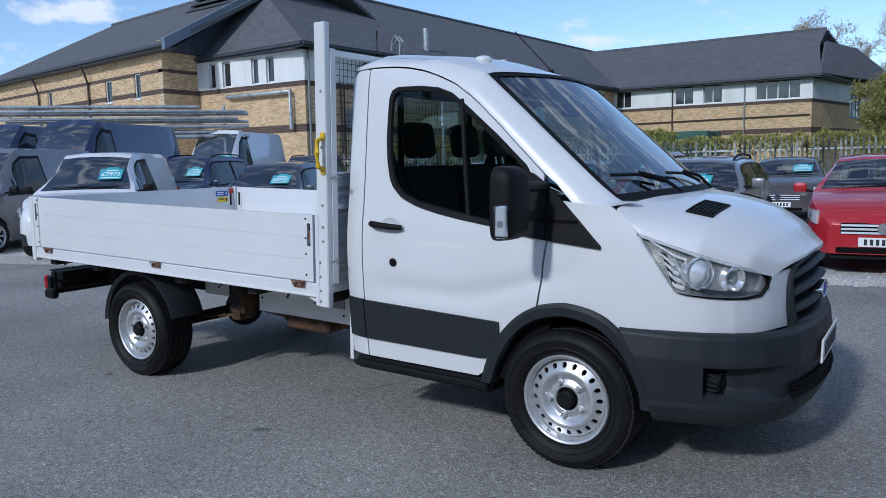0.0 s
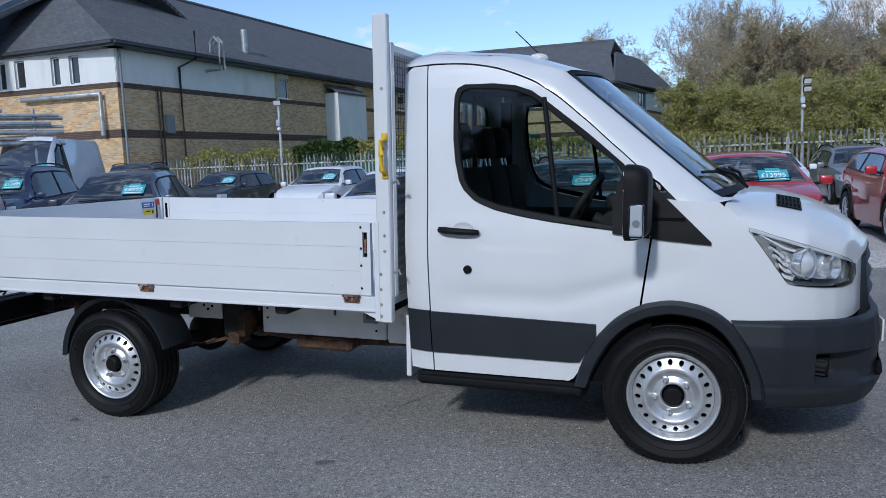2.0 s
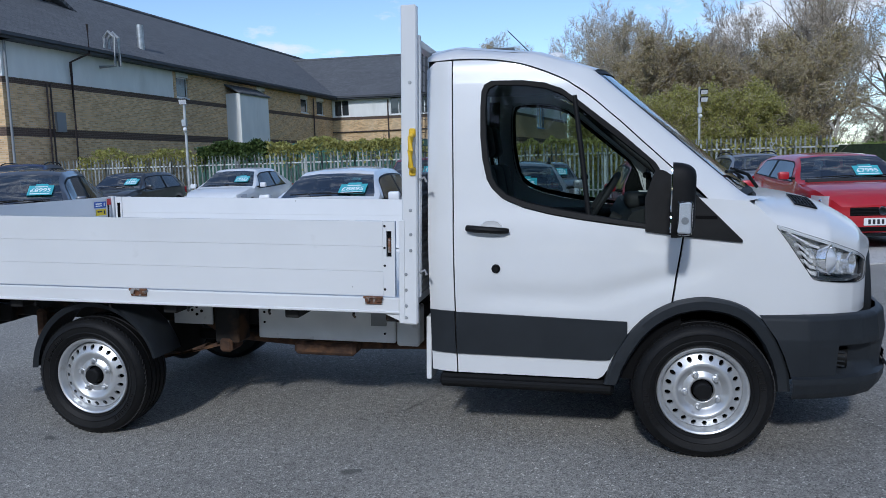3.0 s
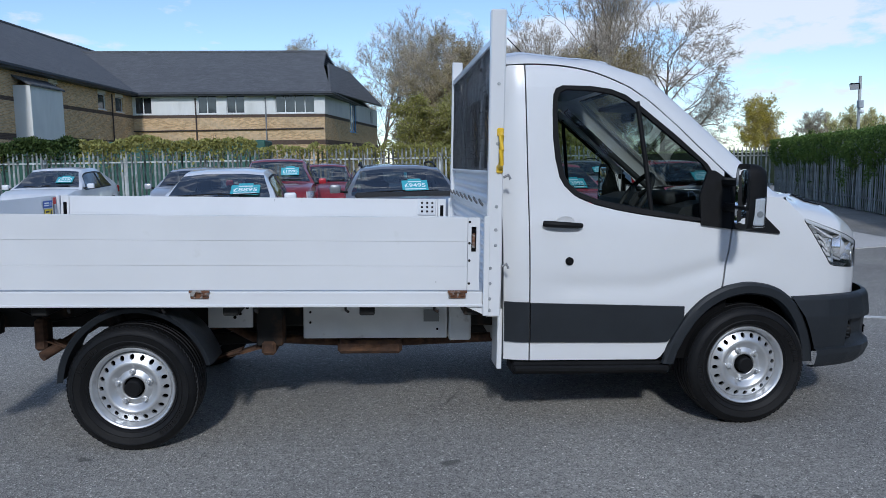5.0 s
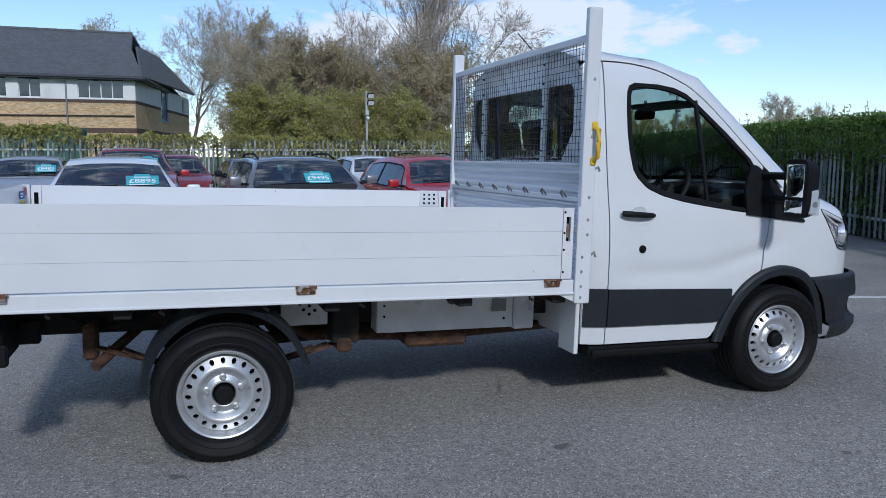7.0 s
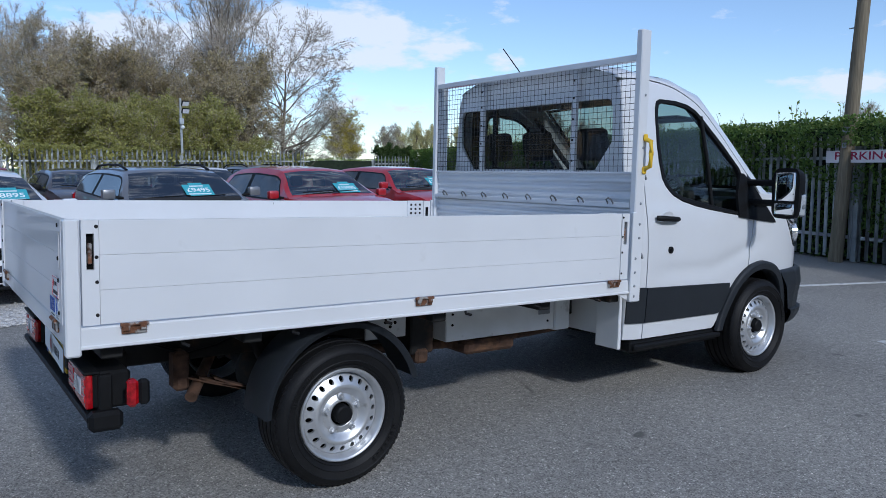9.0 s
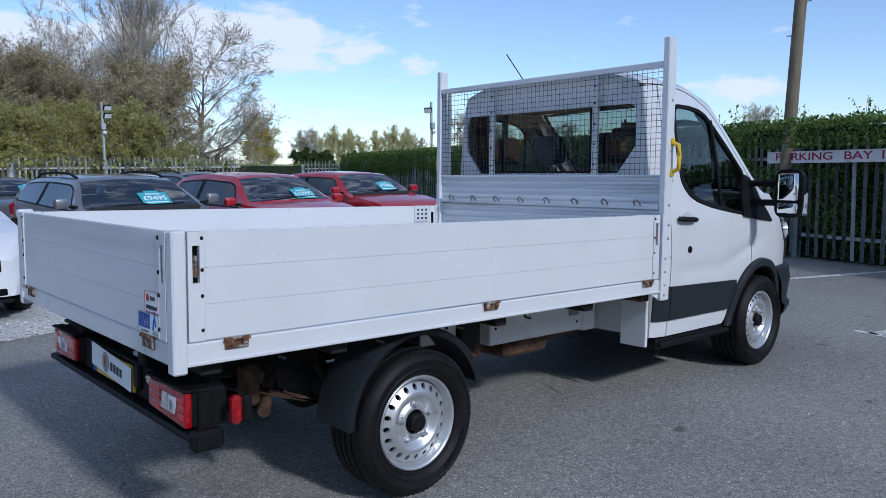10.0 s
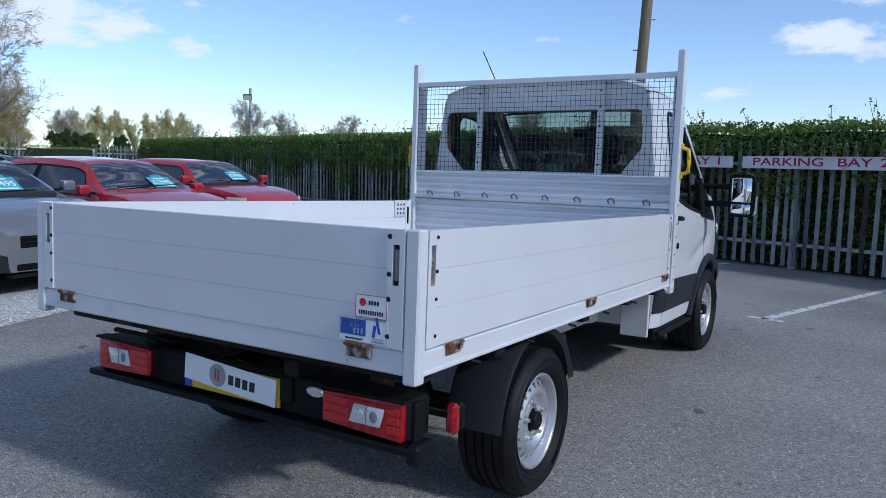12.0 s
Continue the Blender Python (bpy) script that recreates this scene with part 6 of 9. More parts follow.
# ---- tray ----
tray = new("tray")
tray.parent = truck
tagged(tray, "white dropside tray with hinged boards")
WT, X0, X1 = 1.02, -1.165, 1.79   # half width, tail, front of the boards
wt = M["white_tray"]
box_part("tray_floor", (X0 + 0.04, 1.86, -0.985, 0.985, 0.80, 0.84), M["alu"], tray, label="worn aluminium tray floor")
for s in (-1, 1):
    # lower side rail with a small lip
    bm = bmesh.new()
    add_box(bm, X0 + 0.045, 1.80, s * 0.985, s * 1.02, 0.782, 0.856, 0.006)
    add_box(bm, X0 + 0.045, 1.80, s * 1.012, s * 1.026, 0.776, 0.790, 0.003)
    part("side_rail", bm, wt, tray, "white side rail", smooth=False)
    board = new("side_board")
    board.parent = tray
    tagged(board, "white hinged aluminium side board, scuffed along the top")
    zs = [0.864, 0.990, 1.117, 1.243]
    for a, b in zip(zs, zs[1:]):
        box_part("plank", (X0 + 0.115, X1 - 0.075, s * 0.998, s * 1.022, a, b - 0.0007), wt, board, 0.0011)
    box_part("plank_core", (X0 + 0.12, X1 - 0.08, s * 1.000, s * 1.014, 0.870, 1.238), wt, board)
    for x0, x1 in ((X0 + 0.055, X0 + 0.113), (X1 - 0.073, X1 - 0.012)):
        bm = bmesh.new()
        xm = (x0 + x1) / 2
        add_box(bm, x0, xm - 0.013, s * 0.996, s * 1.026, 0.864, 1.243)
        add_box(bm, xm + 0.013, x1, s * 0.996, s * 1.026, 0.864, 1.243)
        add_box(bm, xm - 0.013, xm + 0.013, s * 0.996, s * 1.026, 0.864, 1.065)
        add_box(bm, xm - 0.013, xm + 0.013, s * 0.996, s * 1.026, 1.195, 1.243)
        islands("board_end", bm, wt, board)
        box_part("latch_slot", (xm - 0.013, xm + 0.013, s * 0.997, s * 1.006, 1.065, 1.195), M["dark"], board)
        box_part("latch_lever", (xm - 0.007, xm + 0.007, s * 1.006, s * 1.022, 1.085, 1.16), M["rust"], board, 0.003)
        for z in (0.90, 1.02, 1.11, 1.22):
            bm = bmesh.new()
            add_lathe(bm, [(0.0, -0.004), (0.005, -0.004), (0.007, 0.0)], 8)
            bmesh.ops.transform(bm, matrix=Matrix.Translation((x1 - 0.008 if x0 < 0 else x0 + 0.008, s * 1.026, z)) @ Matrix.Diagonal((1, -s, 1, 1)), verts=bm.verts)
            part("rivet", bm, M["chassis"], board)
    # hinges, rusted
    for x in (-0.935, 0.36, 1.665):
        hg = new("hinge")
        hg.parent = tray
        tagged(hg, "rusty drop hinge")
        box_part("hinge_plate", (x - 0.045, x + 0.045, s * 1.02, s * 1.031, 0.822, 0.862), M["rust"], hg, 0.003)
        tube_part("hinge_pin", [(x - 0.05, s * 1.033, 0.858), (x + 0.05, s * 1.033, 0.858)], 0.007, M["rust"], hg)
        for k in (-0.03, 0.03):
            box_part("hinge_ear", (x + k - 0.012, x + k + 0.012, s * 1.03, s * 1.04, 0.835, 0.862), M["rust"], hg, 0.002)
    for k in range(6):
        tube_part("rope_hook", [(-0.75 + 0.46 * k, s * 0.99, 0.775), (-0.75 + 0.46 * k, s * 1.00, 0.757), (-0.735 + 0.46 * k, s * 1.025, 0.752)], 0.007, M["chassis"], tray, n=6)
    # rear corner post
    bm = bmesh.new()
    add_box(bm, X0 - 0.002, X0 + 0.05, s * 0.975, s * 1.028, 0.752, 1.246, 0.006)
    part("corner_post", bm, wt, tray, "white rear corner post")
    # headboard upright
    bm = bmesh.new()
    add_box(bm, 1.815, 1.893, s * 0.985, s * 1.03, 0.725, 2.287, 0.006)
    add_box(bm, 1.80, 1.830, s * 1.015, s * 1.033, 0.73, 1.25, 0.003)
    add_box(bm, 1.893, 1.90, s * 0.95, s * 0.99, 0.86, 2.15)
    part("headboard_upright", bm, wt, tray, "tall white headboard upright")
    mesh_object("gusset", [(1.815, s * 1.006, 0.73), (1.815, s * 1.006, 0.785), (1.69, s * 1.006, 0.785), (1.815, s * 1.012, 0.73), (1.815, s * 1.012, 0.785), (1.69, s * 1.012, 0.785)], [(0, 1, 2), (5, 4, 3), (0, 3, 4, 1), (1, 4, 5, 2), (2, 5, 3, 0)], wt, tray)
    for z in (0.76, 0.82, 0.90, 0.98, 1.10, 1.18, 1.30, 1.62, 1.92):
        bm = bmesh.new()
        add_lathe(bm, [(0.0, -0.005), (0.006, -0.005), (0.009, 0.0)], 8)
        bmesh.ops.transform(bm, matrix=Matrix.Translation((1.86 if z > 1.0 else 1.835, s * 1.031, z)) @ Matrix.Diagonal((1, -s, 1, 1)), verts=bm.verts)
        part("bolt", bm, M["galv"], tray)
    # yellow grab handle
    gh = new("grab_handle")
    gh.parent = tray
    tagged(gh, "bright yellow plastic grab handle")
    tube_part("grip", [(1.872, s * 1.03, 1.672), (1.872, s * 1.075, 1.655), (1.872, s * 1.08, 1.59), (1.872, s * 1.075, 1.515), (1.872, s * 1.03, 1.498)], 0.014, M["yellow"], gh)
    for z in (1.678, 1.492):
        box_part("handle_foot", (1.855, 1.889, s * 1.03, s * 1.042, z - 0.022, z + 0.022), M["yellow"], gh, 0.006)
    tube_part("rope_hook", [(1.90, s * 1.0, 1.45), (1.925, s * 1.0, 1.462), (1.935, s * 1.0, 1.44)], 0.007, M["grey_pipe"], tray)
    tube_part("rope_hook", [(1.90, s * 1.0, 0.985), (1.925, s * 1.0, 1.0), (1.935, s * 1.0, 0.975)], 0.007, M["grey_pipe"], tray)
    # front closing panel under the headboard
    box_part("splash_panel", (1.905, 1.932, s * 0.68, s * 0.868, 0.40, 0.735), wt, tray, 0.004, "white panel behind the cab step") if s < 0 else None

# tailboard
tail = new("tailboard")
tail.parent = tray
tagged(tail, "white tailboard with stickers")
zs = [0.864, 0.990, 1.117, 1.243]
for a, b in zip(zs, zs[1:]):
    box_part("plank", (X0 + 0.002, X0 + 0.026, -0.905, 0.905, a, b - 0.0007), wt, tail, 0.0011)
box_part("plank_core", (X0 + 0.006, X0 + 0.02, -0.90, 0.90, 0.87, 1.238), wt, tail)
for s in (-1, 1):
    bm = bmesh.new()
    y0, y1, ym = 0.907, 0.972, 0.94
    add_box(bm, X0 - 0.003, X0 + 0.028, s * y0, s * (ym - 0.013), 0.864, 1.243)
    add_box(bm, X0 - 0.003, X0 + 0.028, s * (ym + 0.013), s * y1, 0.864, 1.243)
    add_box(bm, X0 - 0.003, X0 + 0.028, s * (ym - 0.013), s * (ym + 0.013), 0.864, 1.065)
    add_box(bm, X0 - 0.003, X0 + 0.028, s * (ym - 0.013), s * (ym + 0.013), 1.195, 1.243)
    islands("board_end", bm, wt, tail)
    box_part("latch_slot", (X0 + 0.008, X0 + 0.024, s * (ym - 0.013), s * (ym + 0.013), 1.065, 1.195), M["chassis"], tail)
    box_part("latch_lever", (X0 + 0.0, X0 + 0.008, s * (ym - 0.008), s * (ym + 0.008), 1.08, 1.18), M["grey_pipe"], tail, 0.003)
    for z in (0.90, 1.02, 1.10, 1.22):
        bm = bmesh.new()
        add_lathe(bm, [(0.0, -0.004), (0.006, -0.004), (0.009, 0.0)], 8)
        bmesh.ops.transform(bm, matrix=Matrix.Translation((X0 - 0.003, s * 0.915, z)) @ Matrix.Rotation(radians(-90), 4, "Z"), verts=bm.verts)
        part("rivet", bm, M["chassis"], tail)
for y in (-0.80, 0.80):
    hg = new("hinge")
    hg.parent = tray
    box_part("hinge_plate", (X0 - 0.006, X0 + 0.01, y - 0.05, y + 0.05, 0.815, 0.855), M["rust"], hg, 0.003)
    tube_part("hinge_pin", [(X0 - 0.006, y - 0.055, 0.858), (X0 - 0.006, y + 0.055, 0.858)], 0.008, M["rust"], hg)
box_part("rear_rail", (X0 + 0.005, X0 + 0.045, -0.975, 0.975, 0.778, 0.858), wt, tray, 0.005, "white rear rail")

# headboard: corrugated boards, rails and wire guard
hb = new("headboard")
hb.parent = tray
tagged(hb, "aluminium headboard with black wire guard")


def corrugated(z0, z1, x):
    bm = bmesh.new()
    n = int((z1 - z0) / 0.012)
    rows = []
    for k in range(n + 1):
        z = z0 + (z1 - z0) * k / n
        o = 0.006 * (1 if (k // 2) % 2 == 0 else -1)
        rows.append([bm.verts.new((x + o, y, z)) for y in (-0.985, 0.985)])
    for a, b in zip(rows, rows[1:]):
        bm.faces.new((a[0], a[1], b[1], b[0]))
    return bm


part("ribbed_board", corrugated(0.84, 1.275, 1.845), M["alu"], hb, "ribbed aluminium board")
part("ribbed_board", corrugated(1.30, 1.475, 1.845), M["alu"], hb, "ribbed aluminium board")
for z0, z1, o in ((1.272, 1.302, 0.02), (1.470, 1.482, 0.01), (2.115, 2.150, 0.015)):
    box_part("cross_rail", (1.835 - o, 1.875, -0.985, 0.985, z0, z1), M["alu"] if z0 < 2 else wt, hb, 0.003)
for y in (-0.48, 0.45):
    box_part("guard_post", (1.842, 1.866, y - 0.022, y + 0.022, 1.475, 2.115), wt, hb, 0.004, "white guard post")
    for z in (1.55, 1.68, 1.81, 1.94, 2.05):
        box_part("bolt", (1.836, 1.842, y - 0.006, y + 0.006, z - 0.006, z + 0.006), M["chassis"], hb)
gm = new("wire_guard")
gm.parent = hb
for k in range(56):
    y = -0.98 + k * 1.96 / 55
    tube_part("wire", [(1.830, y, 1.478), (1.830, y, 2.128)], 0.0016, M["mesh"], gm, n=4)
for k in range(19):
    z = 1.48 + k * 0.647 / 18
    tube_part("wire", [(1.834, -0.985, z), (1.834, 0.985, z)], 0.0016, M["mesh"], gm, n=4)
for k in range(8):
    y = -0.84 + k * 0.24
    tube_part("tie_ring", [(1.82, y - 0.020, 1.290), (1.800, y - 0.020, 1.316), (1.795, y, 1.328), (1.800, y + 0.020, 1.316), (1.82, y + 0.020, 1.290)], 0.0055, M["tie_steel"], hb, n=6)
# perforated brackets inside the front corners, stickers
for s in (-1, 1):
    br = new("corner_bracket")
    br.parent = tray
    box_part("bracket_plate", (1.56, 1.70, s * 0.985, s * 0.996, 1.12, 1.245), M["alu"], br, 0.003)
    for i in range(3):
        for j in range(3):
            box_part("bracket_hole", (1.585 + i * 0.04, 1.600 + i * 0.04, s * 0.983, s * 0.987, 1.14 + j * 0.033, 1.155 + j * 0.033), M["dark"], br)


def sticker(name, parent, m, w, h, mat, label, bits=()):
    st = new(name)
    st.parent = parent
    tagged(st, label)
    bm = bmesh.new()
    add_box(bm, -w / 2, w / 2, -h / 2, h / 2, 0, 0.001, m=m)
    part("backing", bm, mat, st)
    for x0, x1, y0, y1, mt in bits:
        bm = bmesh.new()
        add_box(bm, x0, x1, y0, y1, 0.001, 0.002, m=m)
        part("print_bar", bm, M[mt], st)
    return st


tm = facing(X0 - 0.0035, -0.850, 0.988, -1, 0) @ Matrix.Diagonal((0.84, 0.84, 1, 1))
EDGE_BARS = lambda w, h, mt: [(-w / 2, w / 2, h / 2 - 0.002, h / 2, mt), (-w / 2, w / 2, -h / 2, -h / 2 + 0.002, mt), (-w / 2, -w / 2 + 0.002, -h / 2, h / 2, mt), (w / 2 - 0.002, w / 2, -h / 2, h / 2, mt)]
sticker("dealer_sticker", tail, tm, 0.15, 0.088, M["card_print"], "white sticker with red roundel", EDGE_BARS(0.15, 0.088, "red_print") + [(-0.012 + 0.013 * k, -0.003 + 0.013 * k, 0.007, 0.023, "black_print") for k in range(4)] + [(-0.058 + 0.0108 * k, -0.051 + 0.0108 * k, -0.032, -0.016, "black_print") for k in range(11)])
bm = bmesh.new()
bmesh.ops.create_circle(bm, cap_ends=True, segments=20, radius=0.016, matrix=tm @ Matrix.Translation((-0.040, 0.015, 0.0022)))
part("roundel", bm, M["red_print"], tail)
tm2 = facing(X0 - 0.0035, -0.818, 0.906, -1, 0) @ Matrix.Diagonal((0.83, 0.80, 1, 1))
sticker("maker_sticker", tail, tm2, 0.235, 0.098, M["card_print"], "white sticker with blue panel", EDGE_BARS(0.235, 0.098, "galv") + [(-0.11, 0.015, -0.022, 0.044, "blue_print")] + [(-0.100 + 0.020 * k, -0.088 + 0.020 * k, 0.014, 0.036, "card_print") for k in range(5)] + [(-0.045 + 0.018 * k, -0.034 + 0.018 * k, -0.016, 0.008, "card_print") for k in range(3)] + [(-0.085, 0.0, -0.040, -0.034, "black_print"), (0.05, 0.10, -0.030, -0.025, "galv"), (0.045, 0.105, -0.042, -0.034, "galv")])
bm = bmesh.new()
add_box(bm, 0.048, 0.062, -0.014, 0.036, 0.001, 0.002, m=tm2 @ Matrix.Rotation(radians(-8), 4, "Z"))
add_box(bm, 0.072, 0.084, -0.024, 0.044, 0.001, 0.002, m=tm2 @ Matrix.Rotation(radians(14), 4, "Z"))
tagged(part("print_mark", bm, M["blue_print"], tail), kind="stuff")
im = facing(X0 + 0.03, 0.89, 1.185, 1, 0)
sticker("warning_sticker", tail, im @ Matrix.Translation((-0.06, 0, 0)), 0.15, 0.05, M["blue_print"], "blue instruction sticker", [(-0.06, 0.02, 0.004, 0.014, "card_print"), (-0.06, 0.02, -0.012, -0.004, "card_print"), (0.045, 0.055, -0.014, 0.016, "card_print")])
sticker("warning_sticker", tail, im @ Matrix.Translation((-0.05, -0.06, 0)), 0.13, 0.05, M["yellow_print"], "yellow warning sticker", [(-0.05, 0.01, 0.0, 0.012, "black_print"), (0.03, 0.05, -0.015, 0.012, "black_print")])
sticker("reflector_sticker", tail, im @ Matrix.Translation((0.055, 0.02, 0)), 0.05, 0.05, M["red_print"], "red reflective sticker")
im2 = facing(X0 + 0.03, -0.75, 1.185, 1, 0)
sticker("warning_sticker", tail, im2, 0.15, 0.05, M["blue_print"], "blue instruction sticker", [(-0.06, 0.02, 0.004, 0.014, "card_print")])

# ---- chassis ----
ch = M["chassis"]
for s in (-1, 1):
    bm = bmesh.new()
    add_box(bm, -1.05, 2.05, s * 0.36, s * 0.43, 0.55, 0.72, 0.008)
    part("chassis_rail", bm, ch, truck, "dark chassis rail")
for x in (-1.0, -0.45, 0.5, 1.2, 1.75):
    box_part("cross_bearer", (x - 0.04, x + 0.04, -0.96, 0.96, 0.72, 0.80), ch, truck, 0.006)
# white under-tray locker, rusted silencer
box_part("locker", (0.83, 1.66, -0.56, -0.42, 0.505, 0.735), M["off_white"], truck, 0.006, "white side locker below the tray")
box_part("locker_flange", (0.83, 1.66, -0.566, -0.56, 0.700, 0.735), M["off_white"], truck, 0.002)
for x, z in ((0.87, 0.60), (0.87, 0.66), (0.95, 0.715), (1.13, 0.715), (1.31, 0.715), (1.47, 0.715), (1.60, 0.56)):
    tube_part("panel_hole", [(x, -0.563, z), (x, -0.568, z)], 0.007, M["dark"], truck, n=8)
box_part("bracket_panel", (0.30, 0.55, -0.58, -0.57, 0.575, 0.73), M["off_white"], truck, 0.004, "pale bracket plate with drilled holes")
for x, z in ((0.42, 0.66), (0.45, 0.68), (0.48, 0.655), (0.45, 0.635), (0.40, 0.69), (0.52, 0.69)):
    tube_part("panel_hole", [(x, -0.578, z), (x, -0.584, z)], 0.009, M["dark"], truck, n=8)
box_part("locker", (1.668, 1.80, -0.56, -0.42, 0.49, 0.72), M["off_white"], truck, 0.01)
box_part("locker_plate", (1.52, 1.61, -0.572, -0.566, 0.605, 0.675), M["grey_pipe"], truck)
box_part("fuel_tank", (0.30, 1.05, 0.10, 0.42, 0.36, 0.60), ch, truck, 0.05)
box_part("silencer", (1.02, 1.40, -0.50, -0.20, 0.395, 0.475), M["old_rust"], truck, 0.02, "rusted flat silencer")
tube_part("exhaust_pipe", [(1.40, -0.35, 0.44), (2.2, -0.30, 0.46)], 0.03, M["old_rust"], truck)
tube_part("exhaust_pipe", [(1.02, -0.35, 0.44), (0.5, -0.28, 0.45), (0.2, -0.25, 0.6), (-0.4, -0.3, 0.55), (-0.6, -0.6, 0.42)], 0.028, M["old_rust"], truck)
box_part("spring_hanger", (0.57, 0.72, -0.60, -0.44, 0.47, 0.70), ch, truck, 0.01)
box_part("spring_shackle", (0.60, 0.68, -0.615, -0.45, 0.42, 0.50), M["old_rust"], truck, 0.015, "rusty spring shackle")
for s in (-1, 1):
    bm = bmesh.new()
    for k in range(3):
        pts = [(0.64 - 1.26 * t * (1 - 0.12 * k) - 0.08 * k, s * 0.52, 0.46 - 0.13 * math.sin(math.pi * t) - 0.012 * k + 0.04 * t) for t in np.linspace(0, 1, 11)]
        rows = []
        for x, y, z in pts:
            rows.append([bm.verts.new((x, y + a, z + b)) for a, b in ((-0.035, 0), (0.035, 0), (0.035, 0.010), (-0.035, 0.010))])
        for a, b in zip(rows, rows[1:]):
            for j in range(4):
                bm.faces.new((a[j], a[(j + 1) % 4], b[(j + 1) % 4], b[j]))
    part("leaf_spring", bm, M["old_rust"], truck, "rusty leaf spring")
    box_part("rear_shackle", (-0.66, -0.59, s * 0.56, s * 0.46, 0.44, 0.62), M["old_rust"], truck, 0.015)
    tube_part("damper", [(-0.10, s * 0.42, 0.34), (-0.28, s * 0.42, 0.70)], 0.03, ch, truck)
    # rear mudguard
    bm = bmesh.new()
    rows = []
    for a in np.linspace(radians(16), radians(177), 26):
        r = 0.415
        cx, cz = 0.02 - RAKE * 0.33, 0.345
        x, z = cx + r * math.cos(a) * 0.96, cz + r * math.sin(a)
        n = Vector((math.cos(a), 0, math.sin(a)))
        rows.append([bm.verts.new((x + n.x * k, s * y, z + n.z * k)) for y, k in ((0.93, -0.03), (0.945, -0.005), (0.93, 0.004), (0.70, 0.008), (0.68, 0.0), (0.69, -0.008), (0.915, -0.012))])
    for a, b in zip(rows, rows[1:]):
        for j in range(6):
            bm.faces.new((a[j], a[j + 1], b[j + 1], b[j]))
    part("mudguard", bm, grey, truck, "black plastic rear mudguard", smooth=True)
bm = bmesh.new()
add_tube(bm, [(0, -0.80, 0.33), (0, 0.80, 0.33)], 0.045, 12)
bmesh.ops.create_uvsphere(bm, u_segments=14, v_segments=10, radius=0.15, matrix=Matrix.Translation((0, 0.05, 0.33)))
part("rear_axle", bm, ch, truck, "dark rear axle", smooth=True)
tube_part("propshaft", [(0.12, 0.05, 0.36), (2.0, 0.0, 0.45)], 0.04, ch, truck)
tube_part("air_line", [(-0.75, -0.50, 0.66), (-0.6, -0.52, 0.60), (-0.45, -0.50, 0.62), (-0.3, -0.5, 0.68)], 0.008, M["black"], truck, n=6)

# rear bumper bar, lamps, plate
XB = -1.02
bm = bmesh.new()
add_box(bm, XB - 0.075, XB + 0.02, -0.98, 0.76, 0.488, 0.515, 0.006)
add_box(bm, XB - 0.03, XB + 0.02, -0.96, 0.74, 0.52, 0.66, 0.006)
part("rear_bumper", bm, black, truck, "black rear bumper bar")
box_part("bumper_end", (XB - 0.07, XB + 0.05, -1.0, -0.94, 0.455, 0.53), black, truck, 0.015)
for y0, y1, s in ((-0.93, -0.585, -1), (0.35, 0.69, 1)):
    rl = new("tail_lamp")
    rl.parent = truck
    tagged(rl, "red and clear tail lamp cluster")
    box_part("lamp_box", (XB - 0.045, XB + 0.09, y0 - 0.01, y1 + 0.01, 0.525, 0.668), black, rl, 0.012)
    ym = y0 + (y1 - y0) * (0.42 if s < 0 else 0.58)
    bm = bmesh.new()
    add_box(bm, XB - 0.070, XB - 0.040, y0, y1, 0.533, 0.660, 0.010, seg=3)
    for v in bm.verts:
        k = (v.co.y - y0) / (y1 - y0)
        v.co.z += 0.014 * (0.5 - k) * (-s) * (1 if v.co.z > 0.6 else -1)
    part("red_lens", bm, M["red_lens"], rl, "glossy red lens", smooth=True)
    bm = bmesh.new()
    add_box(bm, XB - 0.0745, XB - 0.050, ym - 0.066, ym + 0.066, 0.564, 0.632, 0.006, seg=2)
    for v in bm.verts:
        v.co.y += (v.co.z - 0.6) * 0.30 * s
    part("clear_lens", bm, M["lamp_glass"], rl, "clear reversing and indicator window", smooth=True)
    for k in (-0.030, 0.030):
        bm = bmesh.new()
        bmesh.ops.create_uvsphere(bm, u_segments=12, v_segments=8, radius=0.020, matrix=Matrix.Translation((XB - 0.072, ym + k, 0.598)) @ Matrix.Diagonal((0.25, 1, 1.2, 1)))
        part("lamp_bulb", bm, M["grey_pipe"] if k < 0 else M["lamp_inner"], rl, smooth=True)
    bm = bmesh.new()
    add_box(bm, XB - 0.0765, XB - 0.07, ym - 0.002, ym + 0.002, 0.566, 0.630, m=None)
    part("lens_divider", bm, M["grey_pipe"], rl)
    for a, b in ((y0 + 0.012, ym - 0.080), (ym + 0.080, y1 - 0.012)):
        for k in range(3):
            box_part("reflector_cell", (XB - 0.0725, XB - 0.068, a, b, 0.553 + 0.032 * k, 0.577 + 0.032 * k), M["red_cell"], rl, 0.002)
    box_part("lamp_visor", (XB - 0.078, XB - 0.02, y0 - 0.012, y1 + 0.012, 0.662, 0.672), black, rl, 0.003)
side_ref = new("side_marker")
side_ref.parent = truck
tube_part("marker_stalk", [(XB + 0.10, -0.92, 0.60), (XB + 0.10, -1.02, 0.60)], 0.012, black, side_ref)
box_part("marker_lens", (XB + 0.05, XB + 0.09, -1.062, -1.02, 0.55, 0.655), M["red_lens"], side_ref, 0.012, "red side marker lens")
box_part("marker_body", (XB + 0.09, XB + 0.13, -1.060, -1.023, 0.555, 0.65), black, side_ref, 0.01)
rp = new("number_plate")
rp.parent = truck
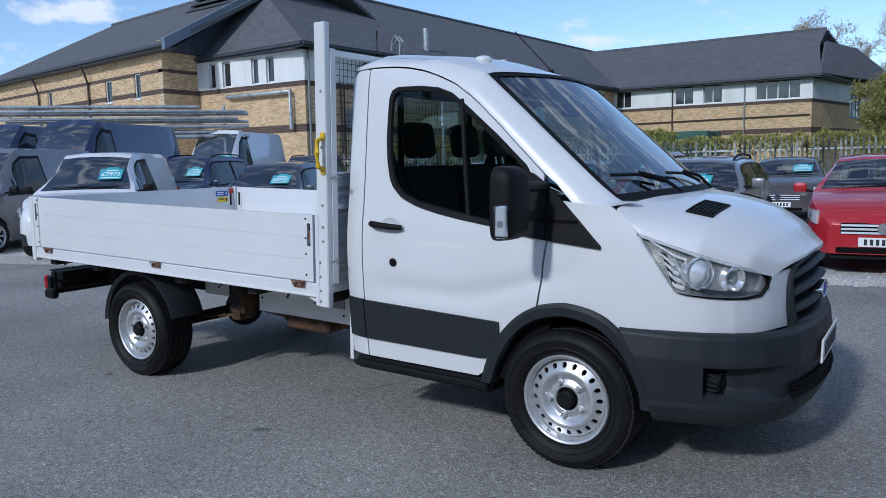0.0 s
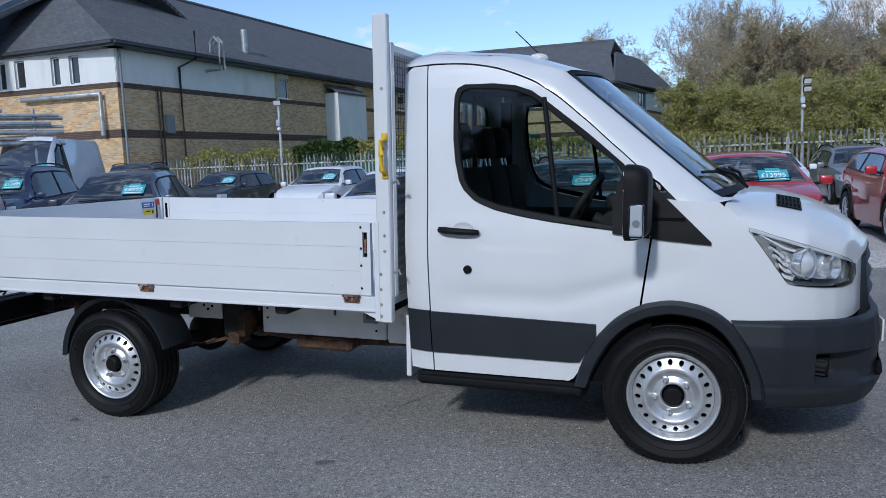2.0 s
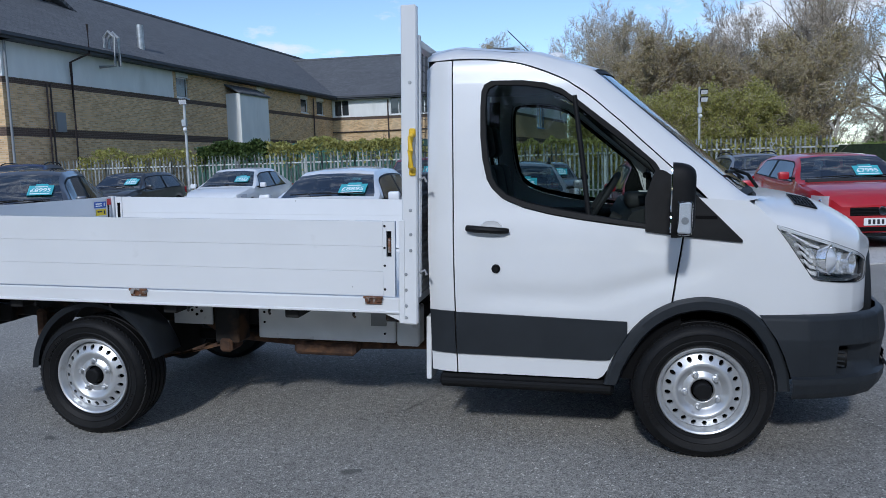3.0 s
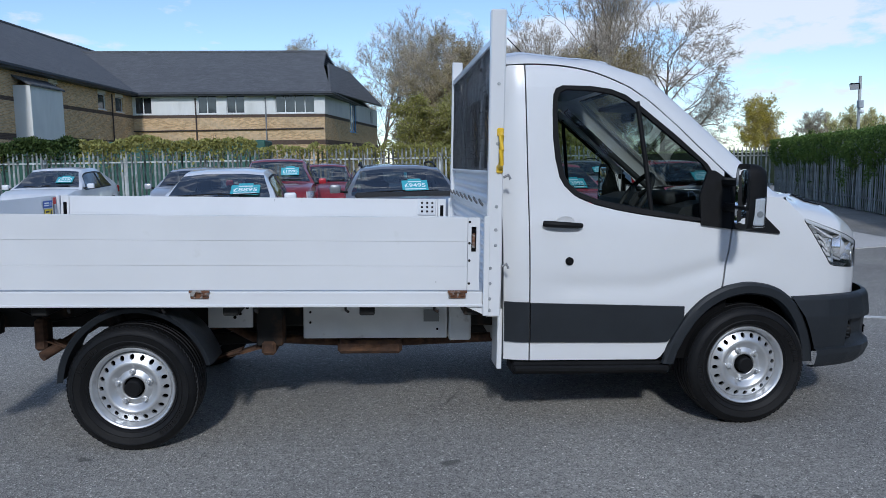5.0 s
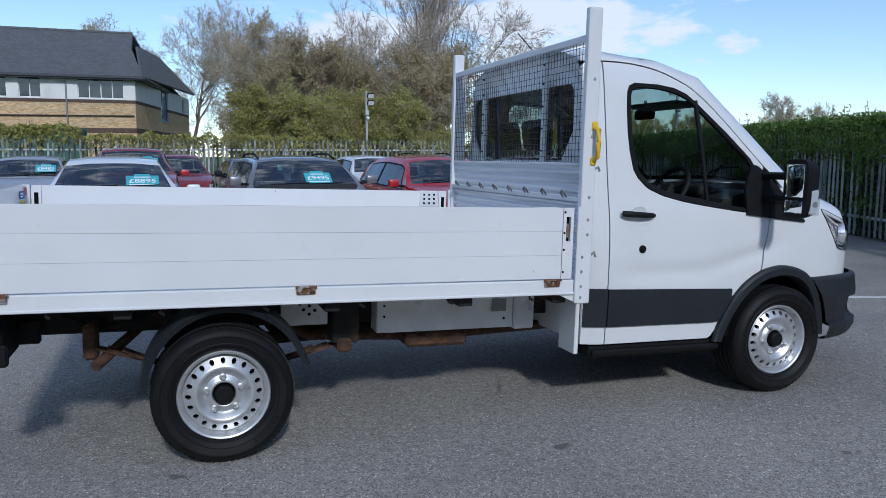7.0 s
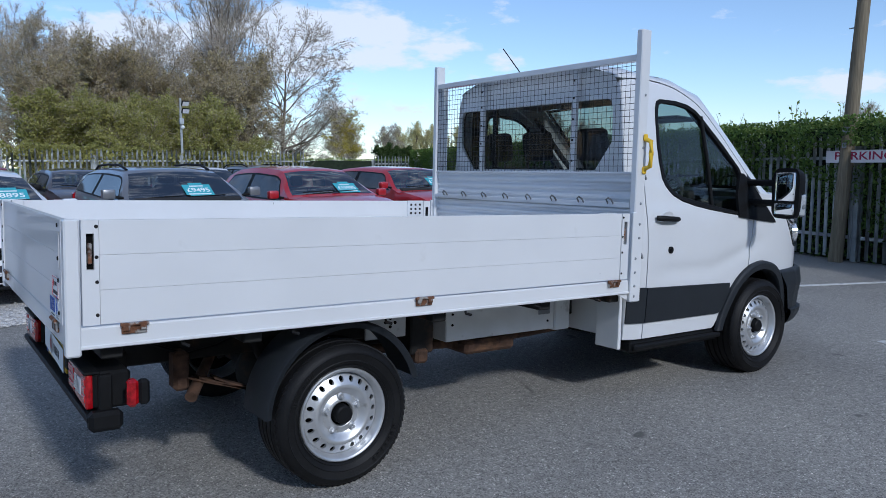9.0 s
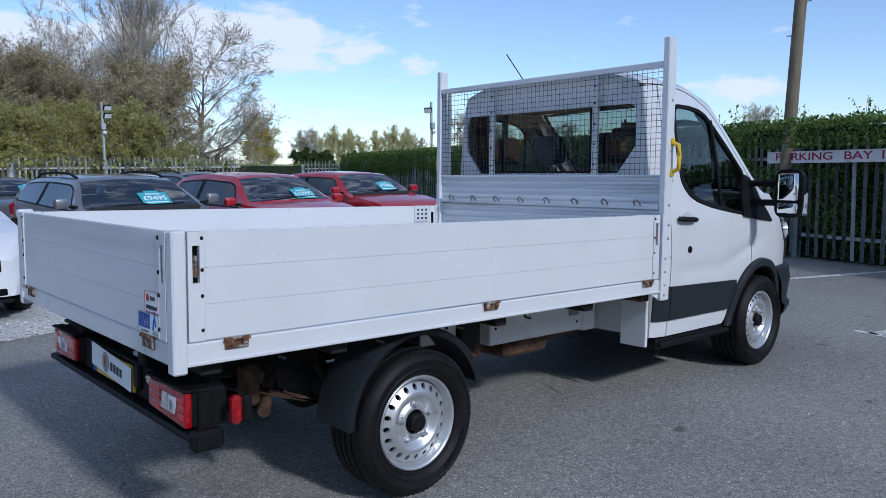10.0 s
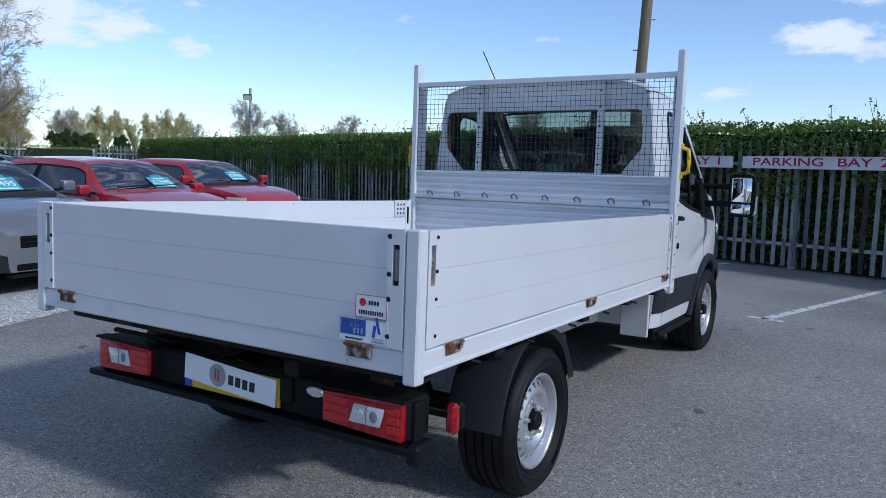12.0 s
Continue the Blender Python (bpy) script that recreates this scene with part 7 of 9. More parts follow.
box_part("plate", (XB - 0.045, XB - 0.035, -0.36, 0.16, 0.535, 0.645), M["plate_yellow"], rp, 0.002, "yellow number plate")
box_part("plate_badge", (XB - 0.046, XB - 0.034, 0.115, 0.158, 0.537, 0.643), M["blue_print"], rp)
pm = facing(XB - 0.052, -0.10, 0.605, -1, 0) @ Matrix.Rotation(radians(-4), 4, "Z")
sticker("cover_plate", rp, pm, 0.50, 0.105, M["card_print"], "white cover plate with red monogram", [(0.0 + 0.038 * k, 0.027 + 0.038 * k, -0.022, 0.016, "black_print") for k in range(4)])
bm = bmesh.new()
bmesh.ops.create_circle(bm, cap_ends=True, segments=24, radius=0.046, matrix=pm @ Matrix.Translation((-0.06, 0, 0.0022)))
part("roundel", bm, M["galv"], rp)
for a, b in (((-0.075, -0.02), (-0.068, 0.025)), ((-0.058, -0.022), (-0.051, 0.022))):
    bm = bmesh.new()
    add_box(bm, a[0], b[0], a[1], b[1], 0.003, 0.0035, m=pm)
    part("print_bar", bm, M["red_print"], rp)
bm = bmesh.new()
add_lathe(bm, [(0.0, -0.004), (0.03, -0.004), (0.036, 0.0)], 24)
bmesh.ops.transform(bm, matrix=Matrix.Translation((XB - 0.045, -0.535, 0.628)) @ Matrix.Rotation(radians(-90), 4, "Z") @ Matrix.Diagonal((1.25, 1, 0.55, 1)), verts=bm.verts)
part("badge", bm, M["chrome"], truck, "small oval badge", smooth=True)
box_part("plate_lamp", (XB - 0.05, XB + 0.0, -0.42, -0.36, 0.56, 0.66), black, truck, 0.008)
tube_part("lamp_guard", [(XB + 0.02, 0.30, 0.68), (XB - 0.03, 0.36, 0.70), (XB - 0.03, 0.62, 0.70), (XB + 0.02, 0.70, 0.68)], 0.01, black, truck)
for y in (-0.50, 0.28):
    box_part("bumper_bracket", (XB, -0.85, y - 0.03, y + 0.03, 0.53, 0.64), ch, truck, 0.006)
box_part("tow_plate", (XB + 0.0, XB + 0.06, -0.2, 0.25, 0.50, 0.56), ch, truck)


# ---- wheels ----
def ellipse_disc(bm, n_holes, r0, r1, y_out, rh_t, rh_r, y_in):
    """A ring pierced by oval holes round a wheel disc."""
    rm = (r0 + r1) / 2
    da = 2 * math.pi / n_holes
    for h in range(n_holes):
        a0 = h * da
        pts, ell, deep = [], [], []
        for k in range(16):
            t = 2 * math.pi * k / 16
            c, s = math.cos(t), math.sin(t)
            m = max(abs(c), abs(s))
            a, r = a0 + c / m * da / 2, rm + s / m * (r1 - r0) / 2
            yy = y_out + (y_in - y_out) * (r - r0) / (r1 - r0)
            pts.append(bm.verts.new((r * math.cos(a), yy, r * math.sin(a))))
            a, r = a0 + c * rh_t / rm, rm + s * rh_r
            yy = y_out + (y_in - y_out) * (r - r0) / (r1 - r0)
            ell.append(bm.verts.new((r * math.cos(a), yy, r * math.sin(a))))
            deep.append(bm.verts.new((r * math.cos(a), yy + 0.015, r * math.sin(a))))
        for k in range(16):
            j = (k + 1) % 16
            bm.faces.new((pts[k], pts[j], ell[j], ell[k]))
            bm.faces.new((ell[k], ell[j], deep[j], deep[k]))
    bmesh.ops.remove_doubles(bm, verts=bm.verts, dist=0.0008)


def truck_wheel(m):
    w = new("wheel")
    w.parent = truck
    w.matrix_basis = truck.matrix_basis.inverted() @ m
    tagged(w, "silver steel wheel with black van tyre")
    tyre = new("tyre")
    bm = bmesh.new()
    add_lathe(bm, [(0.213, 0.03), (0.217, -0.004), (0.224, -0.020), (0.230, -0.026), (0.233, -0.022), (0.250, -0.034), (0.254, -0.037), (0.258, -0.034), (0.286, -0.041), (0.290, -0.045), (0.294, -0.040), (0.302, -0.036), (0.316, -0.026), (0.328, -0.008), (0.3325, 0.012), (0.335, 0.035), (0.327, 0.037), (0.327, 0.045), (0.3355, 0.047), (0.3355, 0.078), (0.327, 0.08), (0.327, 0.09), (0.336, 0.092), (0.336, 0.118), (0.327, 0.12), (0.327, 0.13), (0.3355, 0.132), (0.3355, 0.163), (0.327, 0.165), (0.327, 0.173), (0.335, 0.175), (0.328, 0.205), (0.30, 0.228), (0.24, 0.22), (0.213, 0.19)], 72)
    bpy.data.objects.remove(tyre)
    part("tyre", bm, M["tyre"], w, "black van tyre with ribbed tread", smooth=True, sharp=30)
    bm = bmesh.new()
    for k in range(72):
        a = 2 * math.pi * k / 72
        add_box(bm, 0.312, 0.3320, -0.010, 0.028, -0.0125, 0.0125, m=Matrix.Rotation(a, 4, "Y") @ Matrix.Rotation(radians(-20), 4, "X"))
    tagged(part("tread_block", bm, M["tyre"], w), kind="stuff")
    bm = bmesh.new()
    for k, (a0, ln) in enumerate([(20, 5), (27, 4), (33, 5), (40, 4), (46, 5), (52, 4), (58, 4), (200, 5), (207, 4), (213, 5), (220, 4), (226, 5), (232, 4)]):
        for t in np.linspace(0, ln, 3)[:-1]:
            add_box(bm, 0.262, 0.290, -0.0425, -0.036, -0.003, 0.003, m=Matrix.Rotation(radians(a0 + t), 4, "Y"))
    tagged(part("raised_bar", bm, M["tyre"], w), kind="stuff")
    bm = bmesh.new()
    add_lathe(bm, [(0.213, 0.19), (0.195, 0.17), (0.185, 0.10), (0.189, 0.030), (0.194, 0.010), (0.197, 0.006), (0.200, -0.010), (0.206, -0.016), (0.213, -0.018), (0.2175, -0.014), (0.219, -0.004)], 72)
    part("rim", bm, M["steel"], w, "silver steel rim", smooth=True)
    bm = bmesh.new()
    ellipse_disc(bm, 20, 0.142, 0.186, -0.004, 0.0112, 0.0140, 0.022)
    add_lathe(bm, [(0.186, 0.022), (0.190, 0.03)], 60)
    add_lathe(bm, [(0.142, -0.004), (0.132, -0.009), (0.120, -0.004), (0.105, 0.014), (0.092, 0.022), (0.075, 0.012), (0.062, 0.006), (0.056, 0.008), (0.052, 0.02)], 60)
    part("wheel_disc", bm, M["steel"], w, "pressed steel disc pierced by oval holes", smooth=True, sharp=60)
    bm = bmesh.new()
    add_lathe(bm, [(0.0, -0.022), (0.035, -0.022), (0.042, -0.016), (0.045, 0.03)], 28)
    part("hub_cap", bm, black, w, "black hub centre", smooth=True)
    for k in range(5):
        a = radians(72 * k + 20)
        bm = bmesh.new()
        add_lathe(bm, [(0.0, -0.02), (0.008, -0.02), (0.012, -0.012), (0.012, 0.0), (0.018, 0.002), (0.018, 0.012)], 10)
        bmesh.ops.transform(bm, matrix=Matrix.Translation((0.082 * math.cos(a), 0.008, 0.082 * math.sin(a))), verts=bm.verts)
        part("wheel_nut", bm, M["steel"], w, smooth=True)
    bm = bmesh.new()
    add_lathe(bm, [(0.0, 0.06), (0.185, 0.06)], 40)
    part("brake_drum", bm, M["dark"], w)
    return w


HUB = 0.333
for x, s in ((0.0, -1), (3.3, -1), (0.0, 1), (3.3, 1)):
    truck_wheel(Matrix.Translation((x, s * 0.925 - 0.04 if s < 0 else 0.925 - 0.04, HUB)) @ (Matrix() if s < 0 else Matrix.Rotation(math.pi, 4, "Z")) @ Matrix.Rotation(radians(37 * x), 4, "Y"))

# ---- parked vehicles ----
HEAD = radians(-87)   # parked nose-out towards the tarmac


def car_wheel(parent, x, y, r, s, alloy):
    w = new("wheel")
    w.parent = parent
    w.matrix_basis = Matrix.Translation((x, y, r)) @ (Matrix.Rotation(math.pi, 4, "Z") if s > 0 else Matrix())
    bm = bmesh.new()
    add_lathe(bm, [(r * 0.66, 0.02), (r * 0.68, -0.01), (r * 0.80, -0.022), (r * 0.93, -0.015), (r, 0.02), (r, 0.17), (r * 0.9, 0.2), (r * 0.66, 0.19)], 32)
    part("tyre", bm, M["tyre"], w, smooth=True)
    bm = bmesh.new()
    add_lathe(bm, [(r * 0.66, 0.18), (r * 0.60, 0.15), (r * 0.60, 0.01), (r * 0.66, -0.012), (r * 0.69, -0.006)], 32)
    for k in range(alloy):
        a = 2 * math.pi * k / alloy
        add_box(bm, r * 0.08, r * 0.64, -0.008, 0.02, -r * 0.06, r * 0.06, 0.006, m=Matrix.Rotation(a, 4, "Y"))
    add_lathe(bm, [(0.0, -0.014), (r * 0.12, -0.012), (r * 0.16, 0.02)], 16)
    part("rim", bm, M["steel"], w, "silver alloy rim", smooth=True)
    bm = bmesh.new()
    add_lathe(bm, [(0.0, 0.05), (r * 0.62, 0.05)], 24)
    part("brake_disc", bm, M["dark"], w)


def vehicle(name, label, paint_mat, x, y, L=4.2, W=1.78, H=1.48, top=None, belt=None, screen_x=(0.595, 0.735), back_x=(0.02, 0.13), panes=((0.15, 0.36), (0.38, 0.575)), quarter=True,
            r=0.31, axles=(0.18, 0.81), price="", card=(0.4, 0.34), trim=None, group="parked cars", turn=0.0, rails=False, category="car", lamp_mat=None, grille="bar", clad=False, dark_low=False):
    """A parked vehicle; (x, y) is the middle of its front bumper on the ground. Fractions run from tail (0) to nose (1)."""
    m = Matrix.Translation((x, y, 0.012)) @ Matrix.Rotation(HEAD + turn, 4, "Z") @ Matrix.Translation((-L, 0, 0))
    car = thing(name, label, category, m, group)
    top = smooth_curve(top or [(0, 0.80), (0.012, 0.98), (0.03, 1.05), (0.12, H - 0.13), (0.20, H - 0.035), (0.36, H), (0.50, H - 0.025), (0.595, H - 0.085), (0.735, 1.01), (0.80, 0.965), (0.92, 0.86), (0.975, 0.74), (1, 0.62)], 5)
    belt = belt or [(0, 0.90), (0.12, 0.97), (0.5, 0.92), (0.735, 0.90), (0.9, 0.80), (1, 0.60)]
    hw = W / 2
    plan = smooth_curve([(0, 0.80), (0.03, 0.90), (0.12, 0.97), (0.4, 1.0), (0.75, 1.0), (0.88, 0.955), (0.95, 0.87), (0.985, 0.76), (1, 0.66)], 4)
    keys = {0.0, 1.0, *screen_x, *back_x, *[p for w in panes for p in w], *np.linspace(0, 1, 45)}
    for a in axles:
        for k in np.linspace(-1, 1, 11):
            keys.add(a + k * (r + 0.06) / L)
    xs = sorted(k for k in keys if 0 <= k <= 1)
    xs = [xs[0]] + [b for a, b in zip(xs, xs[1:]) if b - a > 0.0015]

    def section(f):
        """Half outline of the body at a fraction of its length, from the sill to the roof's middle."""
        px = f * L
        T, B, w = curve_at(top, f), curve_at(belt, f), hw * curve_at(plan, f)
        B = min(B, T - 0.02)
        low = 0.20 + (0.06 if f < 0.04 or f > 0.97 else 0)
        for a in axles:
            d = abs(px - a * L)
            if d < r + 0.055:
                low = max(low, r + math.sqrt((r + 0.055) ** 2 - d * d))
        low = min(low, B - 0.12)
        cab = min(1.0, max(0.0, (T - B - 0.06) / 0.42))
        wr = w * (0.965 - 0.245 * cab)
        ze = T - 0.02 - 0.05 * cab
        z2 = low + (B - low) * 0.45
        return [(w * 0.955, low), (w * 0.985, low + (B - low) * 0.15), (w, z2), (w * 0.992, low + (B - low) * 0.78), (w * 0.962, B), (wr, B + (ze - B) * (0.92 if cab > 0.05 else 0.6)), (wr * 0.90, T - 0.012 - 0.022 * cab), (wr * 0.45, T - 0.003), (0.0, T)]
    rows = [section(f) for f in xs]
    groups = {"body": ([], []), "windscreen": ([], []), "rear_window": ([], []), "lower_bumper": ([], [])}
    n = len(rows[0])

    def put(gr, pts):
        v, fc = groups[gr]
        fc.append(tuple(range(len(v), len(v) + 4)))
        v.extend(pts)
    for i in range(len(xs) - 1):
        fm = (xs[i] + xs[i + 1]) / 2
        for s in (-1, 1):
            for j in range(n - 1):
                a, b = rows[i], rows[i + 1]
                q = [(xs[i] * L, s * a[j][0], a[j][1]), (xs[i + 1] * L, s * b[j][0], b[j][1]), (xs[i + 1] * L, s * b[j + 1][0], b[j + 1][1]), (xs[i] * L, s * a[j + 1][0], a[j + 1][1])]
                if s > 0:
                    q.reverse()
                gr = "body"
                if j >= 5 and screen_x[0] < fm < screen_x[1]:
                    gr = "windscreen" if j > 5 else "body"
                elif j >= 5 and back_x[0] < fm < back_x[1]:
                    gr = "rear_window" if j > 5 else "body"
                if gr == "body" and j < 2 and (dark_low and fm > 0.90 or clad and fm > 0.955):
                    gr = "lower_bumper"
                if gr:
                    put(gr, q)
    for e, flip in ((0, True), (-1, False)):
        rr = rows[e]
        v, fc = groups["body"]
        loop = [(xs[e] * L, -p[0], p[1]) for p in rr] + [(xs[e] * L, p[0], p[1]) for p in rr[-2::-1]]
        base = len(v)
        v.extend(loop)
        fc.append(tuple(range(base, base + len(loop))) if not flip else tuple(range(base + len(loop) - 1, base - 1, -1)))

    def emit(nm, data, mat, lab=""):
        bm = bmesh.new()
        vs = [bm.verts.new(p) for p in data[0]]
        for fc in data[1]:
            bm.faces.new([vs[k] for k in fc])
        bmesh.ops.remove_doubles(bm, verts=bm.verts, dist=0.0005)
        o = part(nm, bm, mat, car, lab, smooth=True, sharp=40)
        return o
    emit("body", groups["body"], paint_mat)
    if groups["lower_bumper"][0]:
        bm = bmesh.new()
        vs = [bm.verts.new(p) for p in groups["lower_bumper"][0]]
        for fc in groups["lower_bumper"][1]:
            bm.faces.new([vs[k] for k in fc])
        bmesh.ops.remove_doubles(bm, verts=bm.verts, dist=0.0005)
        bm.faces.index_update()
        islands("lower_bumper", bm, grey, car, "dark plastic lower bumper", smooth=True)
    for nm in ("windscreen", "rear_window"):
        if groups[nm][0]:
            emit(nm, groups[nm], M["car_glass"]).visible_shadow = False
    ends = []
    for k, (a, b) in enumerate(panes):
        last = k == len(panes) - 1
        ends.append((a - (0.035 if k == 0 and len(panes) > 1 else 0), screen_x[1] - 0.045 if last else b, a + (0.03 if k == 0 and len(panes) > 1 else 0), screen_x[0] + 0.012 if last else b))

    def on_side(f, v, s, out):
        q = section(f)
        (y0, z0), (y1, z1) = q[4], q[5]
        return Vector((f * L, s * (y0 + (y1 - y0) * v + out), z0 + (z1 - z0) * v + out * 0.3))

    def slot(b0, b1, t0, t1, s, lo, hi, out):
        def place(u, v):
            w = lo + (hi - lo) * v
            return on_side((b0 + (b1 - b0) * u) * (1 - w) + (t0 + (t1 - t0) * u) * w, w, s, out)
        return place
    for s in (-1, 1):
        a, b = ends[0], ends[-1]
        grid_panel("window_surround", 14, 5, slot(a[0] - 0.006, b[1] + 0.012, a[2] - 0.006, b[3] + 0.004, s, 0.0, 0.97, 0.003), black, car)
        for b0, b1, t0, t1 in ends:
            grid_panel("side_window", 8, 5, slot(b0 + 0.004, b1 - 0.004, t0 + 0.004, t1 - 0.003, s, 0.06, 0.90, 0.007), M["side_glass"], car)
    # dark cabin, seats, dashboard
    b0 = curve_at(belt, 0.45)
    bm = bmesh.new()
    x0, x1 = L * max(0.06, panes[0][0] - 0.02), L * (screen_x[1] + 0.01)
    add_box(bm, x0, x1, -hw * 0.88, hw * 0.88, 0.35, b0 - 0.06)
    add_box(bm, L * (screen_x[1] - 0.06), L * (screen_x[1] + 0.02), -hw * 0.82, hw * 0.82, 0.5, b0 + 0.02, 0.03)
    part("cabin", bm, M["dash"], car, "dark cabin and dashboard")
    for fx in ([0.50] if len(panes) < 2 else [0.30, 0.50]):
        for yy in (-0.36, 0.36):
            bm = bmesh.new()
            mm = Matrix.Translation((fx * L, yy, b0 - 0.30)) @ Matrix.Rotation(radians(-12), 4, "Y")
            add_box(bm, -0.06, 0.06, -0.22, 0.22, 0, 0.46, 0.04, m=mm)
            add_box(bm, -0.045, 0.045, -0.12, 0.12, 0.48, 0.66, 0.03, m=mm)
            part("seat", bm, M["seat"], car)
    bm = bmesh.new()
    vs = []
    for f in (panes[0][0], 0.3, 0.45, screen_x[0]):
        t = curve_at(top, f)
        vs.append([bm.verts.new((f * L, yy * hw * 0.60, t - 0.05 - 0.03 * abs(yy))) for yy in (-1, 0, 1)])
    for a, b in zip(vs, vs[1:]):
        for k in range(2):
            bm.faces.new((a[k], a[k + 1], b[k + 1], b[k]))
    part("roof_lining", bm, M["lining"], car)
    # screen edge and door lines
    zc = curve_at(top, screen_x[1])
    tube_part("wiper", [(L * (screen_x[1] - 0.004), -0.55, zc + 0.03), (L * (screen_x[1] - 0.016), 0.05, zc + 0.05)], 0.009, black, car)
    tube_part("wiper", [(L * (screen_x[1] - 0.004), 0.0, zc + 0.035), (L * (screen_x[1] - 0.016), 0.55, zc + 0.045)], 0.009, black, car)
    for s in (-1, 1):
        # mirrors
        mx, mz = L * (screen_x[1] - 0.035), curve_at(belt, 0.68) + 0.10
        mo = new("door_mirror")
        mo.parent = car
        bm = bmesh.new()
        add_box(bm, mx - 0.05, mx + 0.07, s * (hw + 0.04), s * (hw + 0.21), mz - 0.06, mz + 0.07, 0.03, seg=2)
        part("mirror_shell", bm, trim or paint_mat, mo, smooth=True)
        tube_part("mirror_foot", [(mx + 0.02, s * hw * 0.93, mz - 0.05), (mx + 0.02, s * (hw + 0.08), mz - 0.03)], 0.02, black, mo)
        box_part("mirror_glass", (mx - 0.056, mx - 0.052, s * (hw + 0.055), s * (hw + 0.195), mz - 0.045, mz + 0.055), M["mirror"], mo)
        for f in axles:
            car_wheel(car, f * L, s * (hw - 0.005), r, s, 7)
            bm = bmesh.new()
            rws = []
            for a in np.linspace(radians(-15), radians(195), 15):
                rws.append([bm.verts.new((f * L + (r + 0.05) * math.cos(a), s * yy, r + (r + 0.05) * math.sin(a))) for yy in (hw * 0.955, hw * 0.6)])
            for a, b in zip(rws, rws[1:]):
                bm.faces.new((a[0], a[1], b[1], b[0]))
            bm.faces.new([q[1] for q in rws])
            part("wheel_arch_liner", bm, M["dark"], car)
            if clad:
                bm = bmesh.new()
                rws = []
                for a in np.linspace(radians(-5), radians(185), 17):
                    rws.append([bm.verts.new((f * L + rr * math.cos(a), s * (hw * 0.995 + o), r + rr * math.sin(a))) for rr, o in ((r + 0.04, -0.03), (r + 0.05, 0.012), (r + 0.11, 0.008), (r + 0.115, -0.02))])
                for a, b in zip(rws, rws[1:]):
                    for k in range(3):
                        bm.faces.new((a[k], a[k + 1], b[k + 1], b[k]))
                part("arch_moulding", bm, black, car, smooth=True)
        if rails:
            t = [(f * L, s * hw * 0.66, curve_at(top, f) + 0.025) for f in (0.16, 0.22, 0.35, 0.48, 0.55)]
            t[0] = (t[0][0], t[0][1], t[0][2] - 0.06)
            t[-1] = (t[-1][0], t[-1][1], t[-1][2] - 0.05)
            tube_part("roof_rail", t, 0.018, black, car, "black roof rail")
        # headlamp wrapped round the corner
        hz = curve_at(top, 0.93) - 0.13

        def lamp_at(u, v, s=s, hz=hz):
            f = 0.885 + 0.085 * u
            zz = hz - 0.02 + 0.035 * (1 - u) + (v - 0.5) * (0.17 - 0.06 * (1 - u))
            w = hw * curve_at(plan, f) * 0.995
            return Vector((f * L + 0.012, s * (w + 0.008), zz))
        hl = new("headlight")
        hl.parent = car
        grid_panel("headlight_lens", 6, 4, lamp_at, lamp_mat or M["lamp_glass"], hl, depth=(-0.03, -s * 0.03, 0))
        c = lamp_at(0.6, 0.5)
        bm = bmesh.new()
        bmesh.ops.create_uvsphere(bm, u_segments=12, v_segments=8, radius=0.045, matrix=Matrix.Translation(c + Vector((0.0, -s * 0.03, 0))))
        part("headlight_bulb", bm, M["chrome"], hl, smooth=True)
        tl = L * 0.012
        box_part("tail_lamp", (tl - 0.02, tl + 0.10, s * hw * 0.70, s * hw * 0.90, b0 - 0.18, b0 + 0.02), M["red_lens"], car, 0.02)
    # nose: grille, plate, lower intake
    gz = curve_at(top, 0.985) - (0.13 if grille == "chrome" else 0.16)
    gr = new("grille")
    gr.parent = car
    nose_x = L + 0.004
    box_part("grille_back", (nose_x - 0.05, nose_x + 0.004, -hw * 0.52, hw * 0.52, gz - 0.075, gz + 0.075), M["dark"], gr, 0.02)
    for k in range(3):
        box_part("grille_slat", (nose_x, nose_x + 0.012, -hw * 0.50, hw * 0.50, gz - 0.055 + k * 0.045, gz - (0.030 if grille == "chrome" else 0.040) + k * 0.045), M["alu"] if grille == "chrome" else black, gr, 0.003)
    bm = bmesh.new()
    add_lathe(bm, [(0.0, -0.006), (0.05, -0.006), (0.055, -0.014), (0.066, -0.014), (0.07, 0.0)], 20)
    bmesh.ops.transform(bm, matrix=Matrix.Translation((nose_x + 0.01, 0, gz + 0.01)) @ Matrix.Rotation(radians(90), 4, "Z"), verts=bm.verts)
    part("badge", bm, M["chrome"], gr, "round chrome badge", smooth=True)
    box_part("lower_intake", (nose_x - 0.06, nose_x + 0.006, -hw * 0.58, hw * 0.58, 0.25, 0.36), M["dark"], car, 0.03)
    box_part("bumper_lip", (nose_x - 0.12, nose_x + 0.012, -hw * 0.62, hw * 0.62, 0.20, 0.235), black, car, 0.012)
    np_ = new("number_plate")
    np_.parent = car
    box_part("plate", (nose_x + 0.006, nose_x + 0.016, -0.26, 0.26, gz - 0.205, gz - 0.095), M["plate_white"], np_, 0.003)
    for k in range(7):
        box_part("character_bar", (nose_x + 0.016, nose_x + 0.018, -0.20 + k * 0.062, -0.165 + k * 0.062, gz - 0.185, gz - 0.115), M["black_print"], np_)
